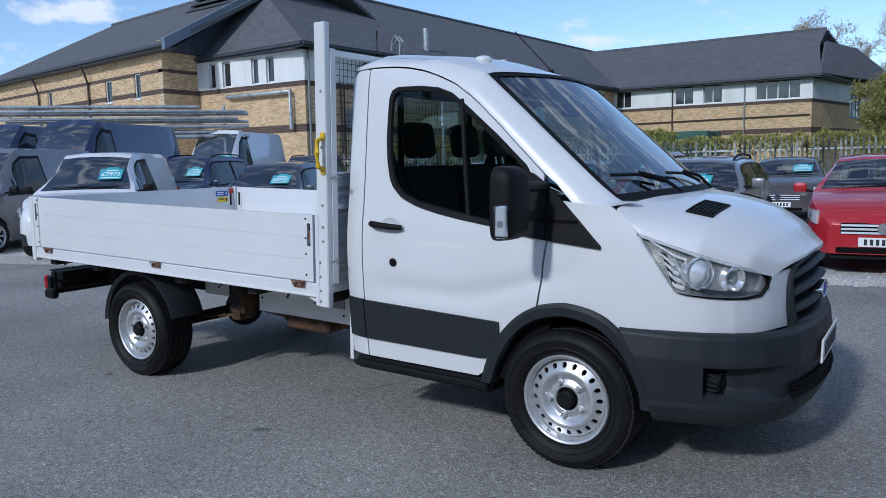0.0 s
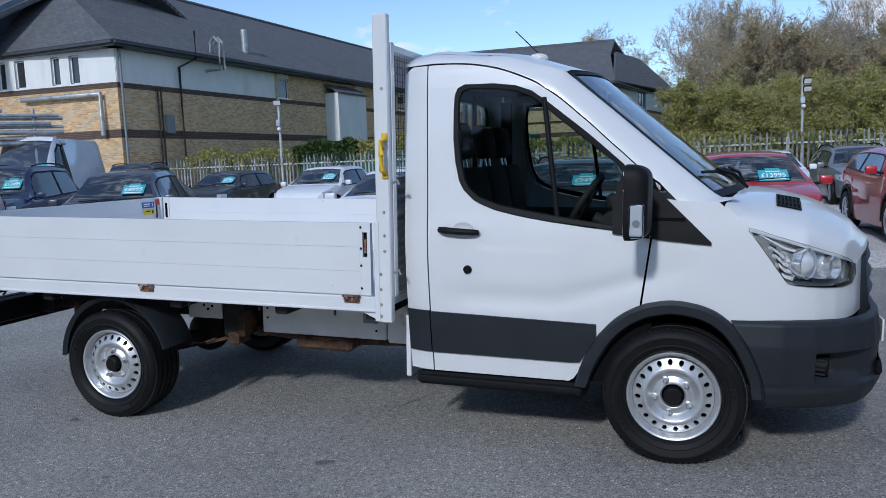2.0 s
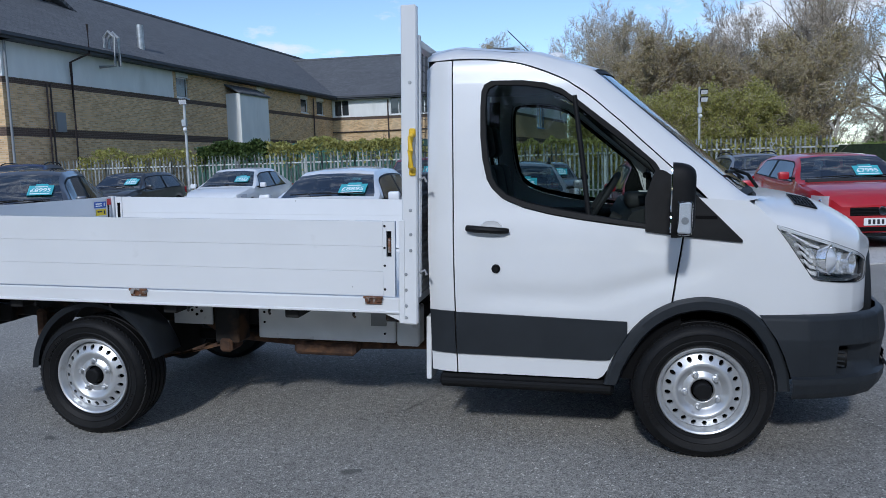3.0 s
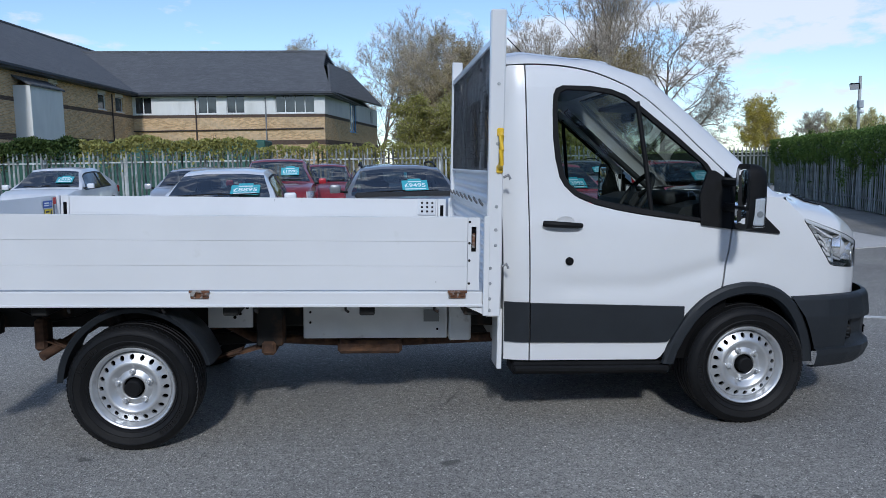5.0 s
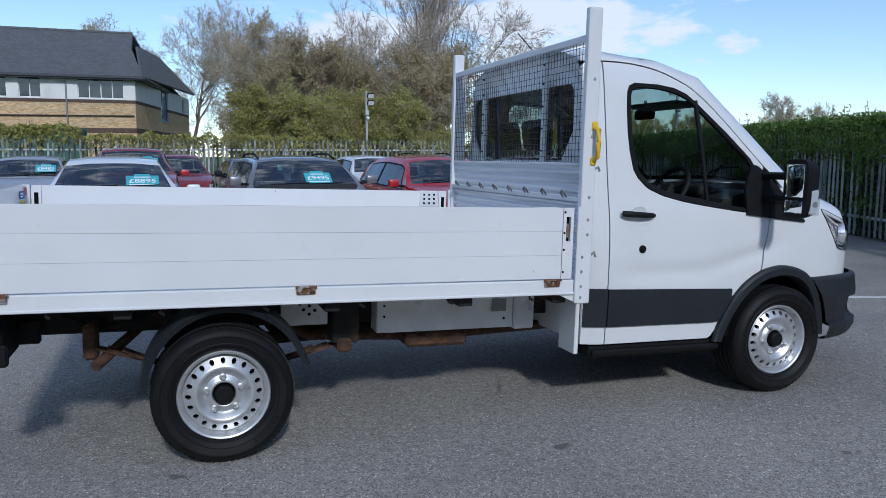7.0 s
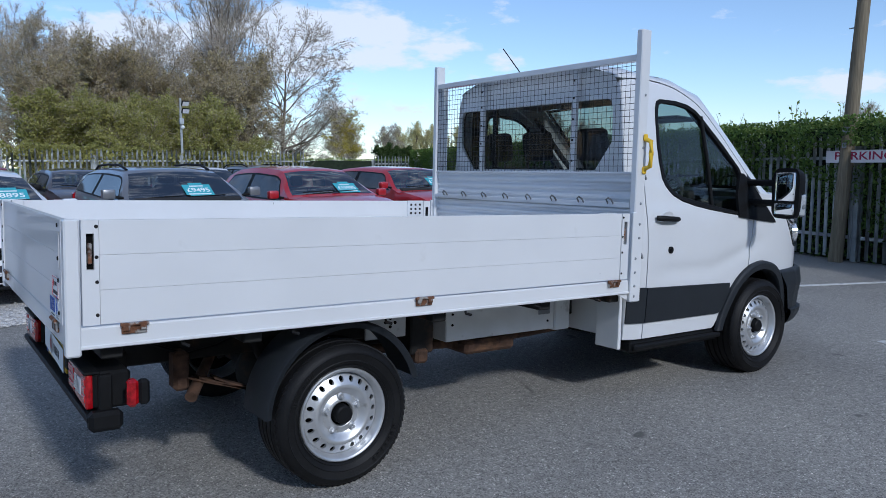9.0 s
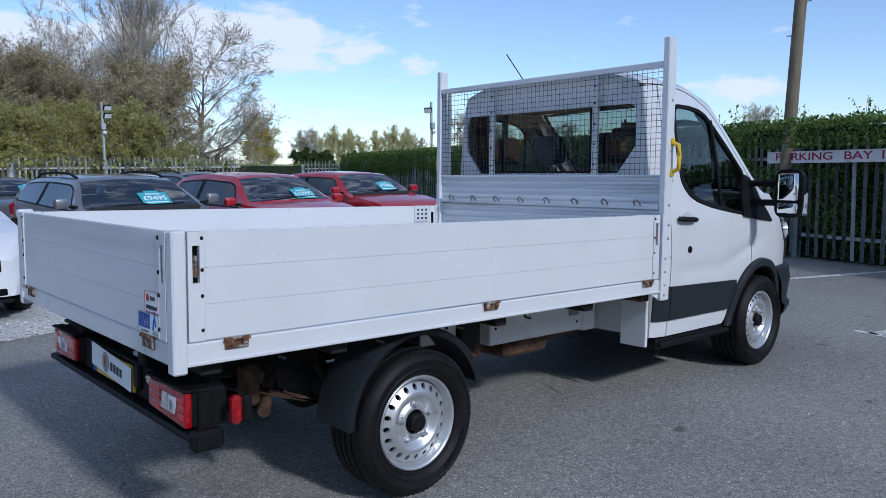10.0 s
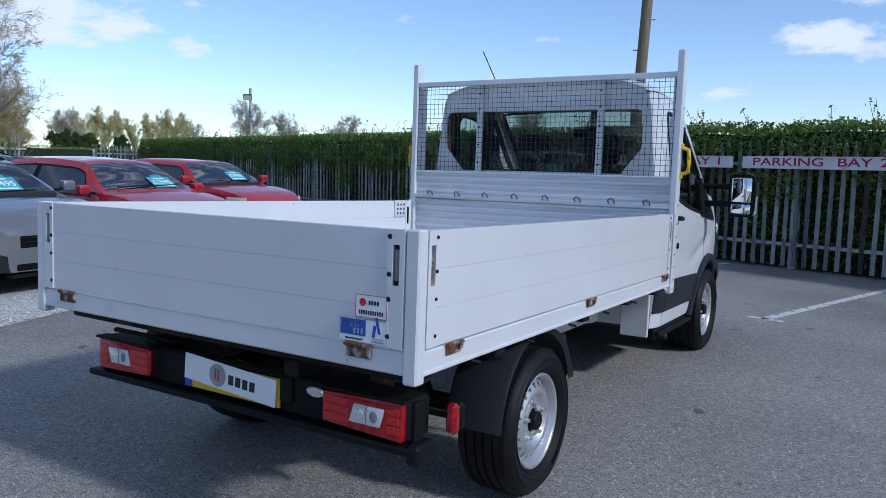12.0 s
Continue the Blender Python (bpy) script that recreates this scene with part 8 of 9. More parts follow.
    # price card inside the screen
    if price:
        f = screen_x[0] + (screen_x[1] - screen_x[0]) * 0.60
        p0, p1 = Vector((screen_x[0] * L, 0, curve_at(top, screen_x[0]))), Vector((screen_x[1] * L, 0, curve_at(top, screen_x[1])))
        up = (p0 - p1).normalized()
        right = Vector((0, 1, 0))
        nrm = right.cross(up)
        if nrm.x < 0:
            nrm.negate()
        c = p1.lerp(p0, card[1] + 0.08) + Vector((0, card[0], 0)) + nrm * 0.006
        fr = Matrix(((right.x, up.x, nrm.x, c.x), (right.y, up.y, nrm.y, c.y), (right.z, up.z, nrm.z, c.z), (0, 0, 0, 1)))
        pc = new("price_card")
        pc.parent = car
        tagged(pc, "turquoise price card with white figures")
        bm = bmesh.new()
        add_box(bm, -0.20, 0.20, -0.14, 0.14, -0.002, 0.002, m=fr)
        add_box(bm, -0.10, 0.10, 0.135, 0.185, -0.002, 0.002, m=fr)
        part("card", bm, M["card"], pc)
        text_part("price_lettering", price, 0.145, M["card_print"], pc, fr @ Matrix.Translation((0, -0.005, 0.003)), 0.0005, squeeze=0.92 if len(price) < 6 else 0.78, bold=0.012)
        for yy, ww in ((0.10, 0.10), (-0.10, 0.16)):
            bm = bmesh.new()
            add_box(bm, -ww, ww, yy - 0.012, yy + 0.012, 0.002, 0.003, m=fr)
            part("print_bar", bm, M["card_print"], pc)
    return car


M["car_glass"] = glass_material("car_glass", (0.58, 0.64, 0.63), gloss=0.27)
M["side_glass"] = material("dark_side_glass", (0.040, 0.048, 0.052), rough=0.05, spec=0.55, var=0.5, scale=1.6)


def car_paint(name, c, metal=0.0):
    m = material(name, c, rough=0.38, metal=metal, var=0.04, scale=3, coat=0.9)
    return m


P = {k: car_paint(k + "_car_paint", c, mt) for k, c, mt in (("white", (0.74, 0.75, 0.76), 0), ("red", (0.42, 0.012, 0.020), 0.1), ("dark_red", (0.22, 0.012, 0.018), 0.1), ("grey", (0.21, 0.215, 0.225), 0.4), ("silver", (0.42, 0.43, 0.45), 0.4),
                                                          ("brown", (0.085, 0.075, 0.075), 0.3), ("navy", (0.014, 0.026, 0.085), 0.1), ("slate", (0.06, 0.07, 0.09), 0.3), ("black", (0.015, 0.015, 0.017), 0))}
MPV = lambda H: [(0, 0.85), (0.01, 1.05), (0.03, 1.2), (0.08, H - 0.12), (0.16, H - 0.03), (0.36, H), (0.50, H - 0.02), (0.60, H - 0.09), (0.76, 1.03), (0.83, 0.97), (0.93, 0.87), (0.98, 0.76), (1, 0.64)]
SUV = lambda H: [(0, 0.9), (0.01, 1.05), (0.03, 1.12), (0.11, H - 0.11), (0.20, H - 0.025), (0.36, H), (0.50, H - 0.02), (0.59, H - 0.08), (0.73, 1.10), (0.80, 1.07), (0.92, 0.98), (0.975, 0.86), (1, 0.70)]
LOW_SUV = lambda H: [(0, 0.85), (0.01, 0.98), (0.03, 1.04), (0.11, H - 0.12), (0.20, H - 0.025), (0.36, H), (0.50, H - 0.02), (0.59, H - 0.08), (0.73, 1.00), (0.80, 0.97), (0.92, 0.88), (0.975, 0.78), (1, 0.66)]
SALOON = lambda H: [(0, 0.80), (0.01, 0.98), (0.03, 1.03), (0.10, 1.06), (0.24, H - 0.08), (0.34, H - 0.01), (0.42, H), (0.52, H - 0.02), (0.60, H - 0.09), (0.75, 0.99), (0.82, 0.95), (0.93, 0.85), (0.98, 0.74), (1, 0.60)]
VAN = lambda H: [(0, 0.9), (0.004, H - 0.12), (0.012, H - 0.04), (0.05, H), (0.40, H), (0.62, H - 0.02), (0.68, H - 0.10), (0.86, 1.25), (0.90, 1.16), (0.96, 1.02), (0.99, 0.86), (1, 0.70)]
SMALL_VAN = lambda H: [(0, 0.9), (0.004, H - 0.1), (0.012, H - 0.04), (0.05, H - 0.01), (0.35, H), (0.52, H - 0.02), (0.60, H - 0.10), (0.76, 1.13), (0.83, 1.07), (0.93, 0.95), (0.98, 0.82), (1, 0.66)]
VAN_BELT = [(0, 1.3), (0.5, 1.3), (0.86, 1.2), (0.93, 1.0), (1, 0.68)]
SMALL_BELT = [(0, 1.1), (0.5, 1.05), (0.76, 1.02), (0.9, 0.88), (1, 0.64)]
SUV_BELT = [(0, 0.98), (0.12, 1.08), (0.5, 1.0), (0.735, 0.98), (0.9, 0.9), (1, 0.68)]

# front row
vehicle("hatchback_car", "white hatchback parked nose-out on gravel", P["white"], -0.88, 4.85, L=3.9, W=1.7, H=1.44, top=MPV(1.44), screen_x=(0.60, 0.76), back_x=(0.015, 0.09), panes=((0.12, 0.34), (0.36, 0.58)), price="£8895", card=(0.35, 0.2))
vehicle("crossover_car", "dark grey crossover with roof rails and price card", P["grey"], 1.72, 5.45, L=4.37, W=1.80, H=1.46, top=LOW_SUV(1.46), belt=SUV_BELT, screen_x=(0.59, 0.73), back_x=(0.02, 0.12), panes=((0.14, 0.35), (0.37, 0.57)), r=0.34, price="£9495", card=(0.20, 0.22), rails=True, clad=True)
vehicle("hatchback_car", "bright red hatchback with chrome grille and price card", P["red"], 4.22, 6.0, L=4.29, W=1.78, H=1.46, screen_x=(0.595, 0.735), back_x=(0.02, 0.13), panes=((0.15, 0.36), (0.38, 0.575)), price="£13995", card=(0.32, 0.14), grille="chrome")
vehicle("crossover_car", "bright red small crossover with round lamps", P["red"], 7.05, 7.35, L=4.13, W=1.77, H=1.45, top=LOW_SUV(1.45), belt=SUV_BELT, screen_x=(0.58, 0.72), back_x=(0.02, 0.12), panes=((0.17, 0.35), (0.37, 0.56)), r=0.335, price="£7995", card=(0.30, 0.24), clad=True)
vehicle("estate_car", "blue-grey estate car with price card", P["slate"], -6.3, 5.5, turn=0.36, L=4.7, W=1.82, H=1.56, top=SALOON(1.56), screen_x=(0.60, 0.75), back_x=(0.10, 0.24), panes=((0.25, 0.40), (0.42, 0.575)), price="£8995", card=(0.36, 0.34), trim=P["slate"])
vehicle("small_van", "white small panel van with price card", P["white"], -7.2, 2.7, turn=0.62, L=4.3, W=1.83, H=1.81, top=SMALL_VAN(1.81), belt=SMALL_BELT, screen_x=(0.60, 0.76), back_x=(0.0, 0.0), panes=((0.46, 0.60),), price="£7975", card=(0.36, 0.36), category="van", group="parked vans", trim=black, dark_low=True)
vehicle("small_van", "grey panel van parked on gravel", P["grey"], -10.0, 1.6, turn=0.38, L=4.5, W=1.9, H=1.95, top=SMALL_VAN(1.95), belt=SMALL_BELT, screen_x=(0.60, 0.76), back_x=(0.0, 0.0), panes=((0.46, 0.60),), category="van", group="parked vans", trim=black)
# second row
vehicle("saloon_car", "white saloon parked by the palisade fence", P["white"], -7.1, 14.0, L=4.7, W=1.82, H=1.50, top=SALOON(1.50), screen_x=(0.60, 0.75), back_x=(0.10, 0.24), panes=((0.25, 0.40), (0.42, 0.575)), price="£9350", card=(0.36, 0.36))
vehicle("hatchback_car", "silver hatchback with price card", P["silver"], -3.15, 12.6, L=4.2, W=1.78, H=1.45, price="£8485", card=(0.36, 0.36))
vehicle("crossover_car", "dark red crossover with price card", P["dark_red"], -0.95, 11.2, L=4.3, W=1.8, H=1.63, top=SUV(1.63), belt=SUV_BELT, screen_x=(0.59, 0.73), back_x=(0.02, 0.12), panes=((0.14, 0.35), (0.37, 0.57)), r=0.34, price="£10995", card=(0.30, 0.4), trim=P["red"])
vehicle("hatchback_car", "dark red hatchback behind another car", P["dark_red"], -0.1, 14.2, L=4.1, W=1.75, H=1.50, trim=black)
vehicle("hatchback_car", "brown-grey hatchback with price card", P["brown"], 1.85, 13.3, L=4.06, W=1.73, H=1.42, price="£8495", card=(0.36, 0.36), trim=black, grille="chrome")
vehicle("hatchback_car", "white hatchback beside the fence", P["white"], 5.2, 14.6, L=4.1, W=1.75, H=1.46, trim=P["white"])
vehicle("estate_car", "dark grey estate car with roof rails", P["grey"], 7.6, 16.0, L=4.6, W=1.8, H=1.50, rails=True, price="£6995")
vehicle("saloon_car", "black saloon parked near the gate", P["black"], 9.9, 16.8, L=4.6, W=1.8, H=1.42)
vehicle("crossover_car", "navy blue crossover with roof rails", P["navy"], -11.1, 7.1, turn=0.35, L=4.6, W=1.85, H=1.80, top=SUV(1.80), belt=SUV_BELT, screen_x=(0.59, 0.73), back_x=(0.02, 0.12), panes=((0.14, 0.35), (0.37, 0.57)), r=0.34, price="£13495", rails=True)
vehicle("crossover_car", "navy blue people carrier with roof rails", P["navy"], -13.2, 13.8, turn=0.35, L=4.6, W=1.85, H=1.82, top=SUV(1.82), belt=SUV_BELT, screen_x=(0.59, 0.73), back_x=(0.02, 0.12), panes=((0.14, 0.35), (0.37, 0.57)), r=0.34, rails=True)
vehicle("hatchback_car", "black hatchback with price card", P["black"], -10.9, 14.6, L=4.1, W=1.75, H=1.48, price="£6995")
vehicle("panel_van", "navy blue high-roof panel van with price card", P["navy"], -12.05, 4.6, turn=0.35, L=5.6, W=2.05, H=2.66, top=VAN(2.66), belt=VAN_BELT, screen_x=(0.68, 0.86), back_x=(0, 0), panes=((0.60, 0.74),), r=0.34, price="£13475", card=(0.5, 0.3), category="van", group="parked vans", trim=black)
vehicle("panel_van", "navy blue high-roof panel van", P["navy"], -14.54, 4.1, turn=0.35, L=5.6, W=2.05, H=2.66, top=VAN(2.66), belt=VAN_BELT, screen_x=(0.68, 0.86), back_x=(0, 0), panes=((0.60, 0.74),), r=0.34, category="van", group="parked vans", trim=black)
vehicle("panel_van", "white high-roof panel van", P["white"], -14.2, 10.9, turn=0.35, L=5.6, W=2.05, H=2.66, top=VAN(2.66), belt=VAN_BELT, screen_x=(0.68, 0.86), back_x=(0, 0), panes=((0.60, 0.74),), r=0.34, price="£9995", card=(0.5, 0.3), category="van", group="parked vans", trim=black)
vehicle("panel_van", "white panel van at the end of the row", P["white"], -16.9, 3.2, turn=0.35, L=5.6, W=2.05, H=2.5, top=VAN(2.5), belt=VAN_BELT, screen_x=(0.68, 0.86), back_x=(0, 0), panes=((0.60, 0.74),), r=0.34, category="van", group="parked vans", trim=black)

# steel tubes stored on a rack behind the vans
rack = thing("pipe_rack", "rack of long galvanised steel tubes behind the vans", "rack")
ra, rb = Vector((-21.5, 5.0, 0)), Vector((-14.4, 13.4, 0))
for k, (z, o, t0, t1, rr) in enumerate([(3.42, 0.0, 0.0, 0.86, 0.06), (3.28, 0.1, 0.02, 0.99, 0.05), (3.22, -0.1, 0.1, 1.0, 0.07), (3.05, 0.1, 0.0, 0.97, 0.05), (2.96, -0.05, 0.35, 1.0, 0.05), (2.80, 0.05, 0.3, 1.0, 0.07), (2.62, 0.0, 0.4, 0.98, 0.06), (2.48, 0.1, 0.5, 1.0, 0.07)]):
    off = Vector((0.76, -0.64, 0)) * o
    tube_part("steel_tube", [ra.lerp(rb, t0) + off + Vector((0, 0, z)), ra.lerp(rb, t1) + off + Vector((0, 0, z + 0.02))], rr, M["galv"], rack, n=8)
for t in (0.2, 0.55, 0.93):
    q = ra.lerp(rb, t)
    tube_part("rack_post", [q, q + Vector((0, 0, 3.5))], 0.05, M["galv_old"], rack, n=6)

# ---- lamp posts, pole, signs ----
def flood_post(x, y, h, label, heads, cams=True):
    t = thing("lamp_post", label, "lamp post", Matrix.Translation((x, y, 0)), "flood lights")
    tube_part("mast", [(0, 0, 0), (0, 0, h)], 0.045, M["galv_old"], t, n=10)
    for dx, dz, yaw in heads:
        m = Matrix.Translation((dx, -0.05, h - dz)) @ Matrix.Rotation(yaw, 4, "Z") @ Matrix.Rotation(radians(28), 4, "X")
        hd = new("flood_light")
        hd.parent = t
        bm = bmesh.new()
        add_box(bm, -0.14, 0.14, -0.11, -0.03, -0.10, 0.10, 0.02, m=m)
        part("housing", bm, black, hd)
        bm = bmesh.new()
        add_box(bm, -0.12, 0.12, -0.116, -0.11, -0.08, 0.08, m=m)
        part("lamp_glass", bm, M["clear_lens"], hd)
        tube_part("bracket", [(0, 0, h - dz), (dx, -0.05, h - dz)], 0.015, black, hd, n=6)
    if cams:
        box_part("camera_box", (-0.08, 0.08, -0.12, 0.02, h - 0.95, h - 0.72), M["galv"], t, 0.02)
        bm = bmesh.new()
        bmesh.ops.create_uvsphere(bm, u_segments=10, v_segments=8, radius=0.07, matrix=Matrix.Translation((0.03, -0.1, h - 1.05)))
        part("camera_dome", bm, M["frame_white"], t, smooth=True)
    return t


flood_post(6.92, 24.5, 3.95, "grey lamp post with two flood lights behind the fence", [(0.13, 0.15, 0.2), (0.13, 0.42, 0.2)])
flood_post(15.66, 16.9, 3.85, "grey lamp post with flood light above the hedge", [(-0.17, 0.28, -0.9)])
flood_post(-10.4, 19.0, 3.9, "grey lamp post with flood light and cameras", [(0.0, 0.1, 0.3)])
pole = thing("utility_pole", "weathered leaning wooden utility pole by the fence", "pole")
pb = Vector((9.95, 1.87, 0))
tube_part("pole_shaft", [pb + Vector((0.05 * z, -0.03 * z, z)) for z in (0, 1.5, 3, 5, 8)], 0.09, M["wood_pole"], pole, n=16, radii=[0.105, 0.10, 0.095, 0.088, 0.078])
for z, w in ((1.95, 0.05), (1.72, 0.03)):
    box_part("pole_tag", (pb.x + 0.05 * z - 0.112, pb.x + 0.05 * z - 0.096, pb.y - 0.03 * z - w, pb.y - 0.03 * z + w, z, z + 0.08), M["galv"], pole)
for k in range(3):
    z = 3.5 + k * 0.5
    tube_part("step_bolt", [pb + Vector((0.05 * z, -0.03 * z + 0.07 * (-1) ** k, z)), pb + Vector((0.05 * z, -0.03 * z + 0.17 * (-1) ** k, z))], 0.01, M["galv_old"], pole, n=6)
M["sign_white"] = material("sign_white", (0.80, 0.77, 0.77), rough=0.5, var=0.06, scale=5, stain=(0.5, 0.46, 0.44), stain_scale=4, stain_lo=0.6, stain_hi=0.8)
M["sign_red"] = material("sign_red", (0.36, 0.012, 0.06), rough=0.5)
fd = Vector((-0.305, -0.952, 0))
fn = Vector((-0.952, 0.305, 0))
for words, y0, y1 in (("PARKING BAY 1", 2.15, 0.0), ("PARKING BAY 2", -0.15, -2.35)):
    ym = (y0 + y1) / 2
    c = Vector((HX(ym), ym, 1.595)) + fn * 0.12
    sg = thing("sign_board", "white fence sign lettered PARKING BAY in dark red", "sign", facing(c.x, c.y, c.z, fn.x, fn.y), "parking signs")
    w = abs(y0 - y1) / 0.952 / 2
    bm = bmesh.new()
    add_box(bm, -w, w, -0.092, 0.092, -0.012, 0, 0.002)
    part("board", bm, M["sign_white"], sg)
    x = -w + 0.16
    for word, wide in zip(words.split(), (1.24, 0.56, 0.15)):
        text_part("lettering", word, 0.165, M["sign_red"], sg, Matrix.Translation((x, 0.004, 0.001)), 0.0008, "LEFT", squeeze=1.54, bold=0.012)
        x += wide


# ---- trees ----
def grow(bm, p, d, length, rad, depth, rng, ends, wobble=0.22, up=0.12, ratio=(0.62, 0.8), forks=(2, 3), sides=6):
    """A limb that bends, tapers and forks; ends collects points along it with their direction."""
    segs = 3 if depth > 1 else 2
    pts, radii = [p.copy()], [rad]
    for k in range(segs):
        d = (d + Vector(rng.normal(0, wobble, 3)) * 0.5 + Vector((0, 0, up))).normalized()
        p = p + d * length / segs
        pts.append(p.copy())
        radii.append(max(0.008, rad * (1 - 0.4 * (k + 1) / segs)))
        ends.append((p.copy(), depth, d.copy()))
    add_tube(bm, pts, rad, max(3, sides), cap=False, radii=radii)
    if depth == 0:
        return
    for k in range(int(rng.integers(forks[0], forks[1] + 1))):
        a = Vector(rng.normal(0, 1, 3))
        a = (a - d * a.dot(d)).normalized()
        nd = (d + a * rng.uniform(0.35, 0.85)).normalized()
        start = pts[-1] if k == 0 else pts[int(rng.integers(1, len(pts)))]
        grow(bm, start, nd, length * rng.uniform(*ratio), radii[-1] * rng.uniform(0.62, 0.82), depth - 1, rng, ends, wobble, up, ratio, forks, max(3, sides - 1))


M["twig"] = leaf_material("twigs", (0.29, 0.24, 0.185), (0.56, 0.49, 0.40), 0.05)


def twig_spray(name, ends, count, size, width, lift, mat, parent, rng, label=""):
    """Thin forked twigs that spring from the ends of the limbs; gives points along them for buds and leaves."""
    base, way = [], []
    for q, _, d in ends:
        for _k in range(count):
            base.append(q)
            way.append(d)
    p = np.array([tuple(v) for v in base]) + rng.normal(0, 0.02, (len(base), 3))
    w = np.array([tuple(v) for v in way]) + rng.normal(0, 0.55, (len(base), 3)) + np.array((0, 0, lift))
    w /= np.linalg.norm(w, axis=1)[:, None]
    ln = size * rng.uniform(0.5, 1.5, (len(p), 1))
    # two side twigs on each
    p2 = np.vstack([p + w * ln * t for t in (0.35, 0.65)])
    w2 = np.vstack([w, w]) + rng.normal(0, 0.45, (2 * len(p), 3))
    w2 /= np.linalg.norm(w2, axis=1)[:, None]
    ln2 = np.vstack([ln, ln]) * rng.uniform(0.35, 0.7, (2 * len(p), 1))
    P_, W_, L_ = np.vstack([p, p2]), np.vstack([w, w2]), np.vstack([ln, ln2])
    side = np.cross(W_, rng.normal(size=W_.shape))
    side /= np.linalg.norm(side, axis=1)[:, None] + 1e-9
    v = np.empty((len(P_), 4, 3))
    v[:, 0], v[:, 1], v[:, 2], v[:, 3] = P_, P_ + W_ * L_ * 0.35 + side * width, P_ + W_ * L_, P_ + W_ * L_ * 0.35 - side * width
    me = bpy.data.meshes.new(name)
    me.from_pydata(v.reshape(-1, 3).tolist(), [], np.arange(len(P_) * 4).reshape(-1, 4).tolist())
    me.materials.append(mat)
    ob = new(name, me)
    ob.parent = parent
    tagged(ob, label, kind="stuff")
    return P_, W_, L_


def tree(label, seed, height, bark="bark", leaf=None, leaf_n=1.0, leaf_size=0.06, twig_n=4, twig_size=0.5, twig_width=0.010, levels=3, narrow=0.12, spread=1.0, trunk=None, cat="tree", lean=0.07, limbs=3, clear=1, lift=0.15, reach=1.0, stems=1):
    """A tapered trunk or several stems, forked limbs, sprays of twigs and, where it has any, leaves or buds along them."""
    rng = np.random.default_rng(seed)
    t = thing("tree", label, cat)
    bm = bmesh.new()
    ends = []
    r = trunk or height * 0.016
    n = 7
    for stem in range(stems):
        p = Vector((rng.normal(0, 0.25), rng.normal(0, 0.25), 0)) if stems > 1 else Vector()
        d = Vector((rng.normal(0, 0.22), rng.normal(0, 0.22), 1)).normalized() if stems > 1 else Vector((0, 0, 1))
        tall = height * (rng.uniform(0.7, 1.0) if stems > 1 else 1.0)
        pts, radii = [p.copy()], [r * 1.25]
        for k in range(n):
            d = (d + Vector(rng.normal(0, lean, 3))).normalized()
            p = p + d * tall * 0.80 / n
            pts.append(p.copy())
            radii.append(r * (1 - 0.82 * (k + 1) / n))
        add_tube(bm, pts, r, 8, radii=radii)
        for k in range(clear, n + 1):
            for j in range(limbs if k > 1 else 1):
                a = rng.uniform(0, 2 * math.pi)
                nd = Vector((math.cos(a) * spread, math.sin(a) * spread, rng.uniform(0.5, 1.1)))
                ln = tall * rng.uniform(0.13, 0.22) * (1.15 - 0.5 * abs(k / n - 0.5)) * reach
                grow(bm, pts[k].lerp(pts[k - 1], rng.uniform(0, 0.9)), nd.normalized(), ln, radii[k] * 0.55 + 0.012, levels, rng, ends, up=narrow)
    part("trunk", bm, M[bark], t, smooth=True)
    tips = [e for e in ends if e[1] <= 1]
    P_, W_, L_ = twig_spray("brushwood", tips, twig_n, twig_size, twig_width, lift, M["twig"], t, rng, "fine bare twigs")
    if leaf:
        m = int(len(P_) * leaf_n)
        pick = rng.integers(0, len(P_), m)
        leaf_cloud("crown", P_[pick] + W_[pick] * L_[pick] * rng.uniform(0.15, 1.05, (m, 1)) + rng.normal(0, leaf_size * 0.8, (m, 3)), leaf_size, M[leaf], t, seed=seed + 1)
    return t


def scatter(base, spots, group):
    """Copies of one tree at (x, y, scale, turn); the first spot takes the tree itself."""
    tagged(base, group=group)
    for k, (x, y, s, a) in enumerate(spots):
        m = Matrix.Translation((x, y, -0.05)) @ Matrix.Rotation(a, 4, "Z") @ Matrix.Diagonal((s, s, s, 1))
        if k == 0:
            base.matrix_basis = m
        else:
            c = copy_thing(base, m)
            c.matrix_basis = m


wr = np.random.default_rng(21)
wood = [(x, 50 + wr.uniform(-4, 8), wr.uniform(0.74, 0.95), wr.uniform(0, 6.3)) for x in np.linspace(5.6, 18.5, 13)] + [(-4, 84, 1.25, 1), (1.5, 82, 1.3, 2), (5.5, 78, 1.2, 3), (-9, 86, 1.1, 4), (8.5, 70, 1.1, 5)]
birch_a = tree("bare silver birch with brown buds in the woodland", 1, 11.4, "birch", "brown_leaf", 0.9, 0.045, 5, 0.55, 0.011, 3, 0.06, 0.9, lift=0.0)
birch_b = tree("bare woodland tree with tangled brown twigs", 2, 11.0, "bark", "brown_leaf", 1.2, 0.05, 5, 0.5, 0.012, 3, 0.10)
birch_c = tree("tall thin bare woodland tree", 3, 12.0, "bark", None, 0, 0.07, 6, 0.55, 0.012, 3, 0.16, 0.8)
scatter(birch_a, wood[0::3], "woodland trees")
scatter(birch_b, wood[1::3], "woodland trees")
scatter(birch_c, wood[2::3], "woodland trees")
under = [(x, wr.uniform(36, 43), wr.uniform(0.85, 1.15), wr.uniform(0, 6.3)) for x in np.linspace(4.6, 14.6, 9)]
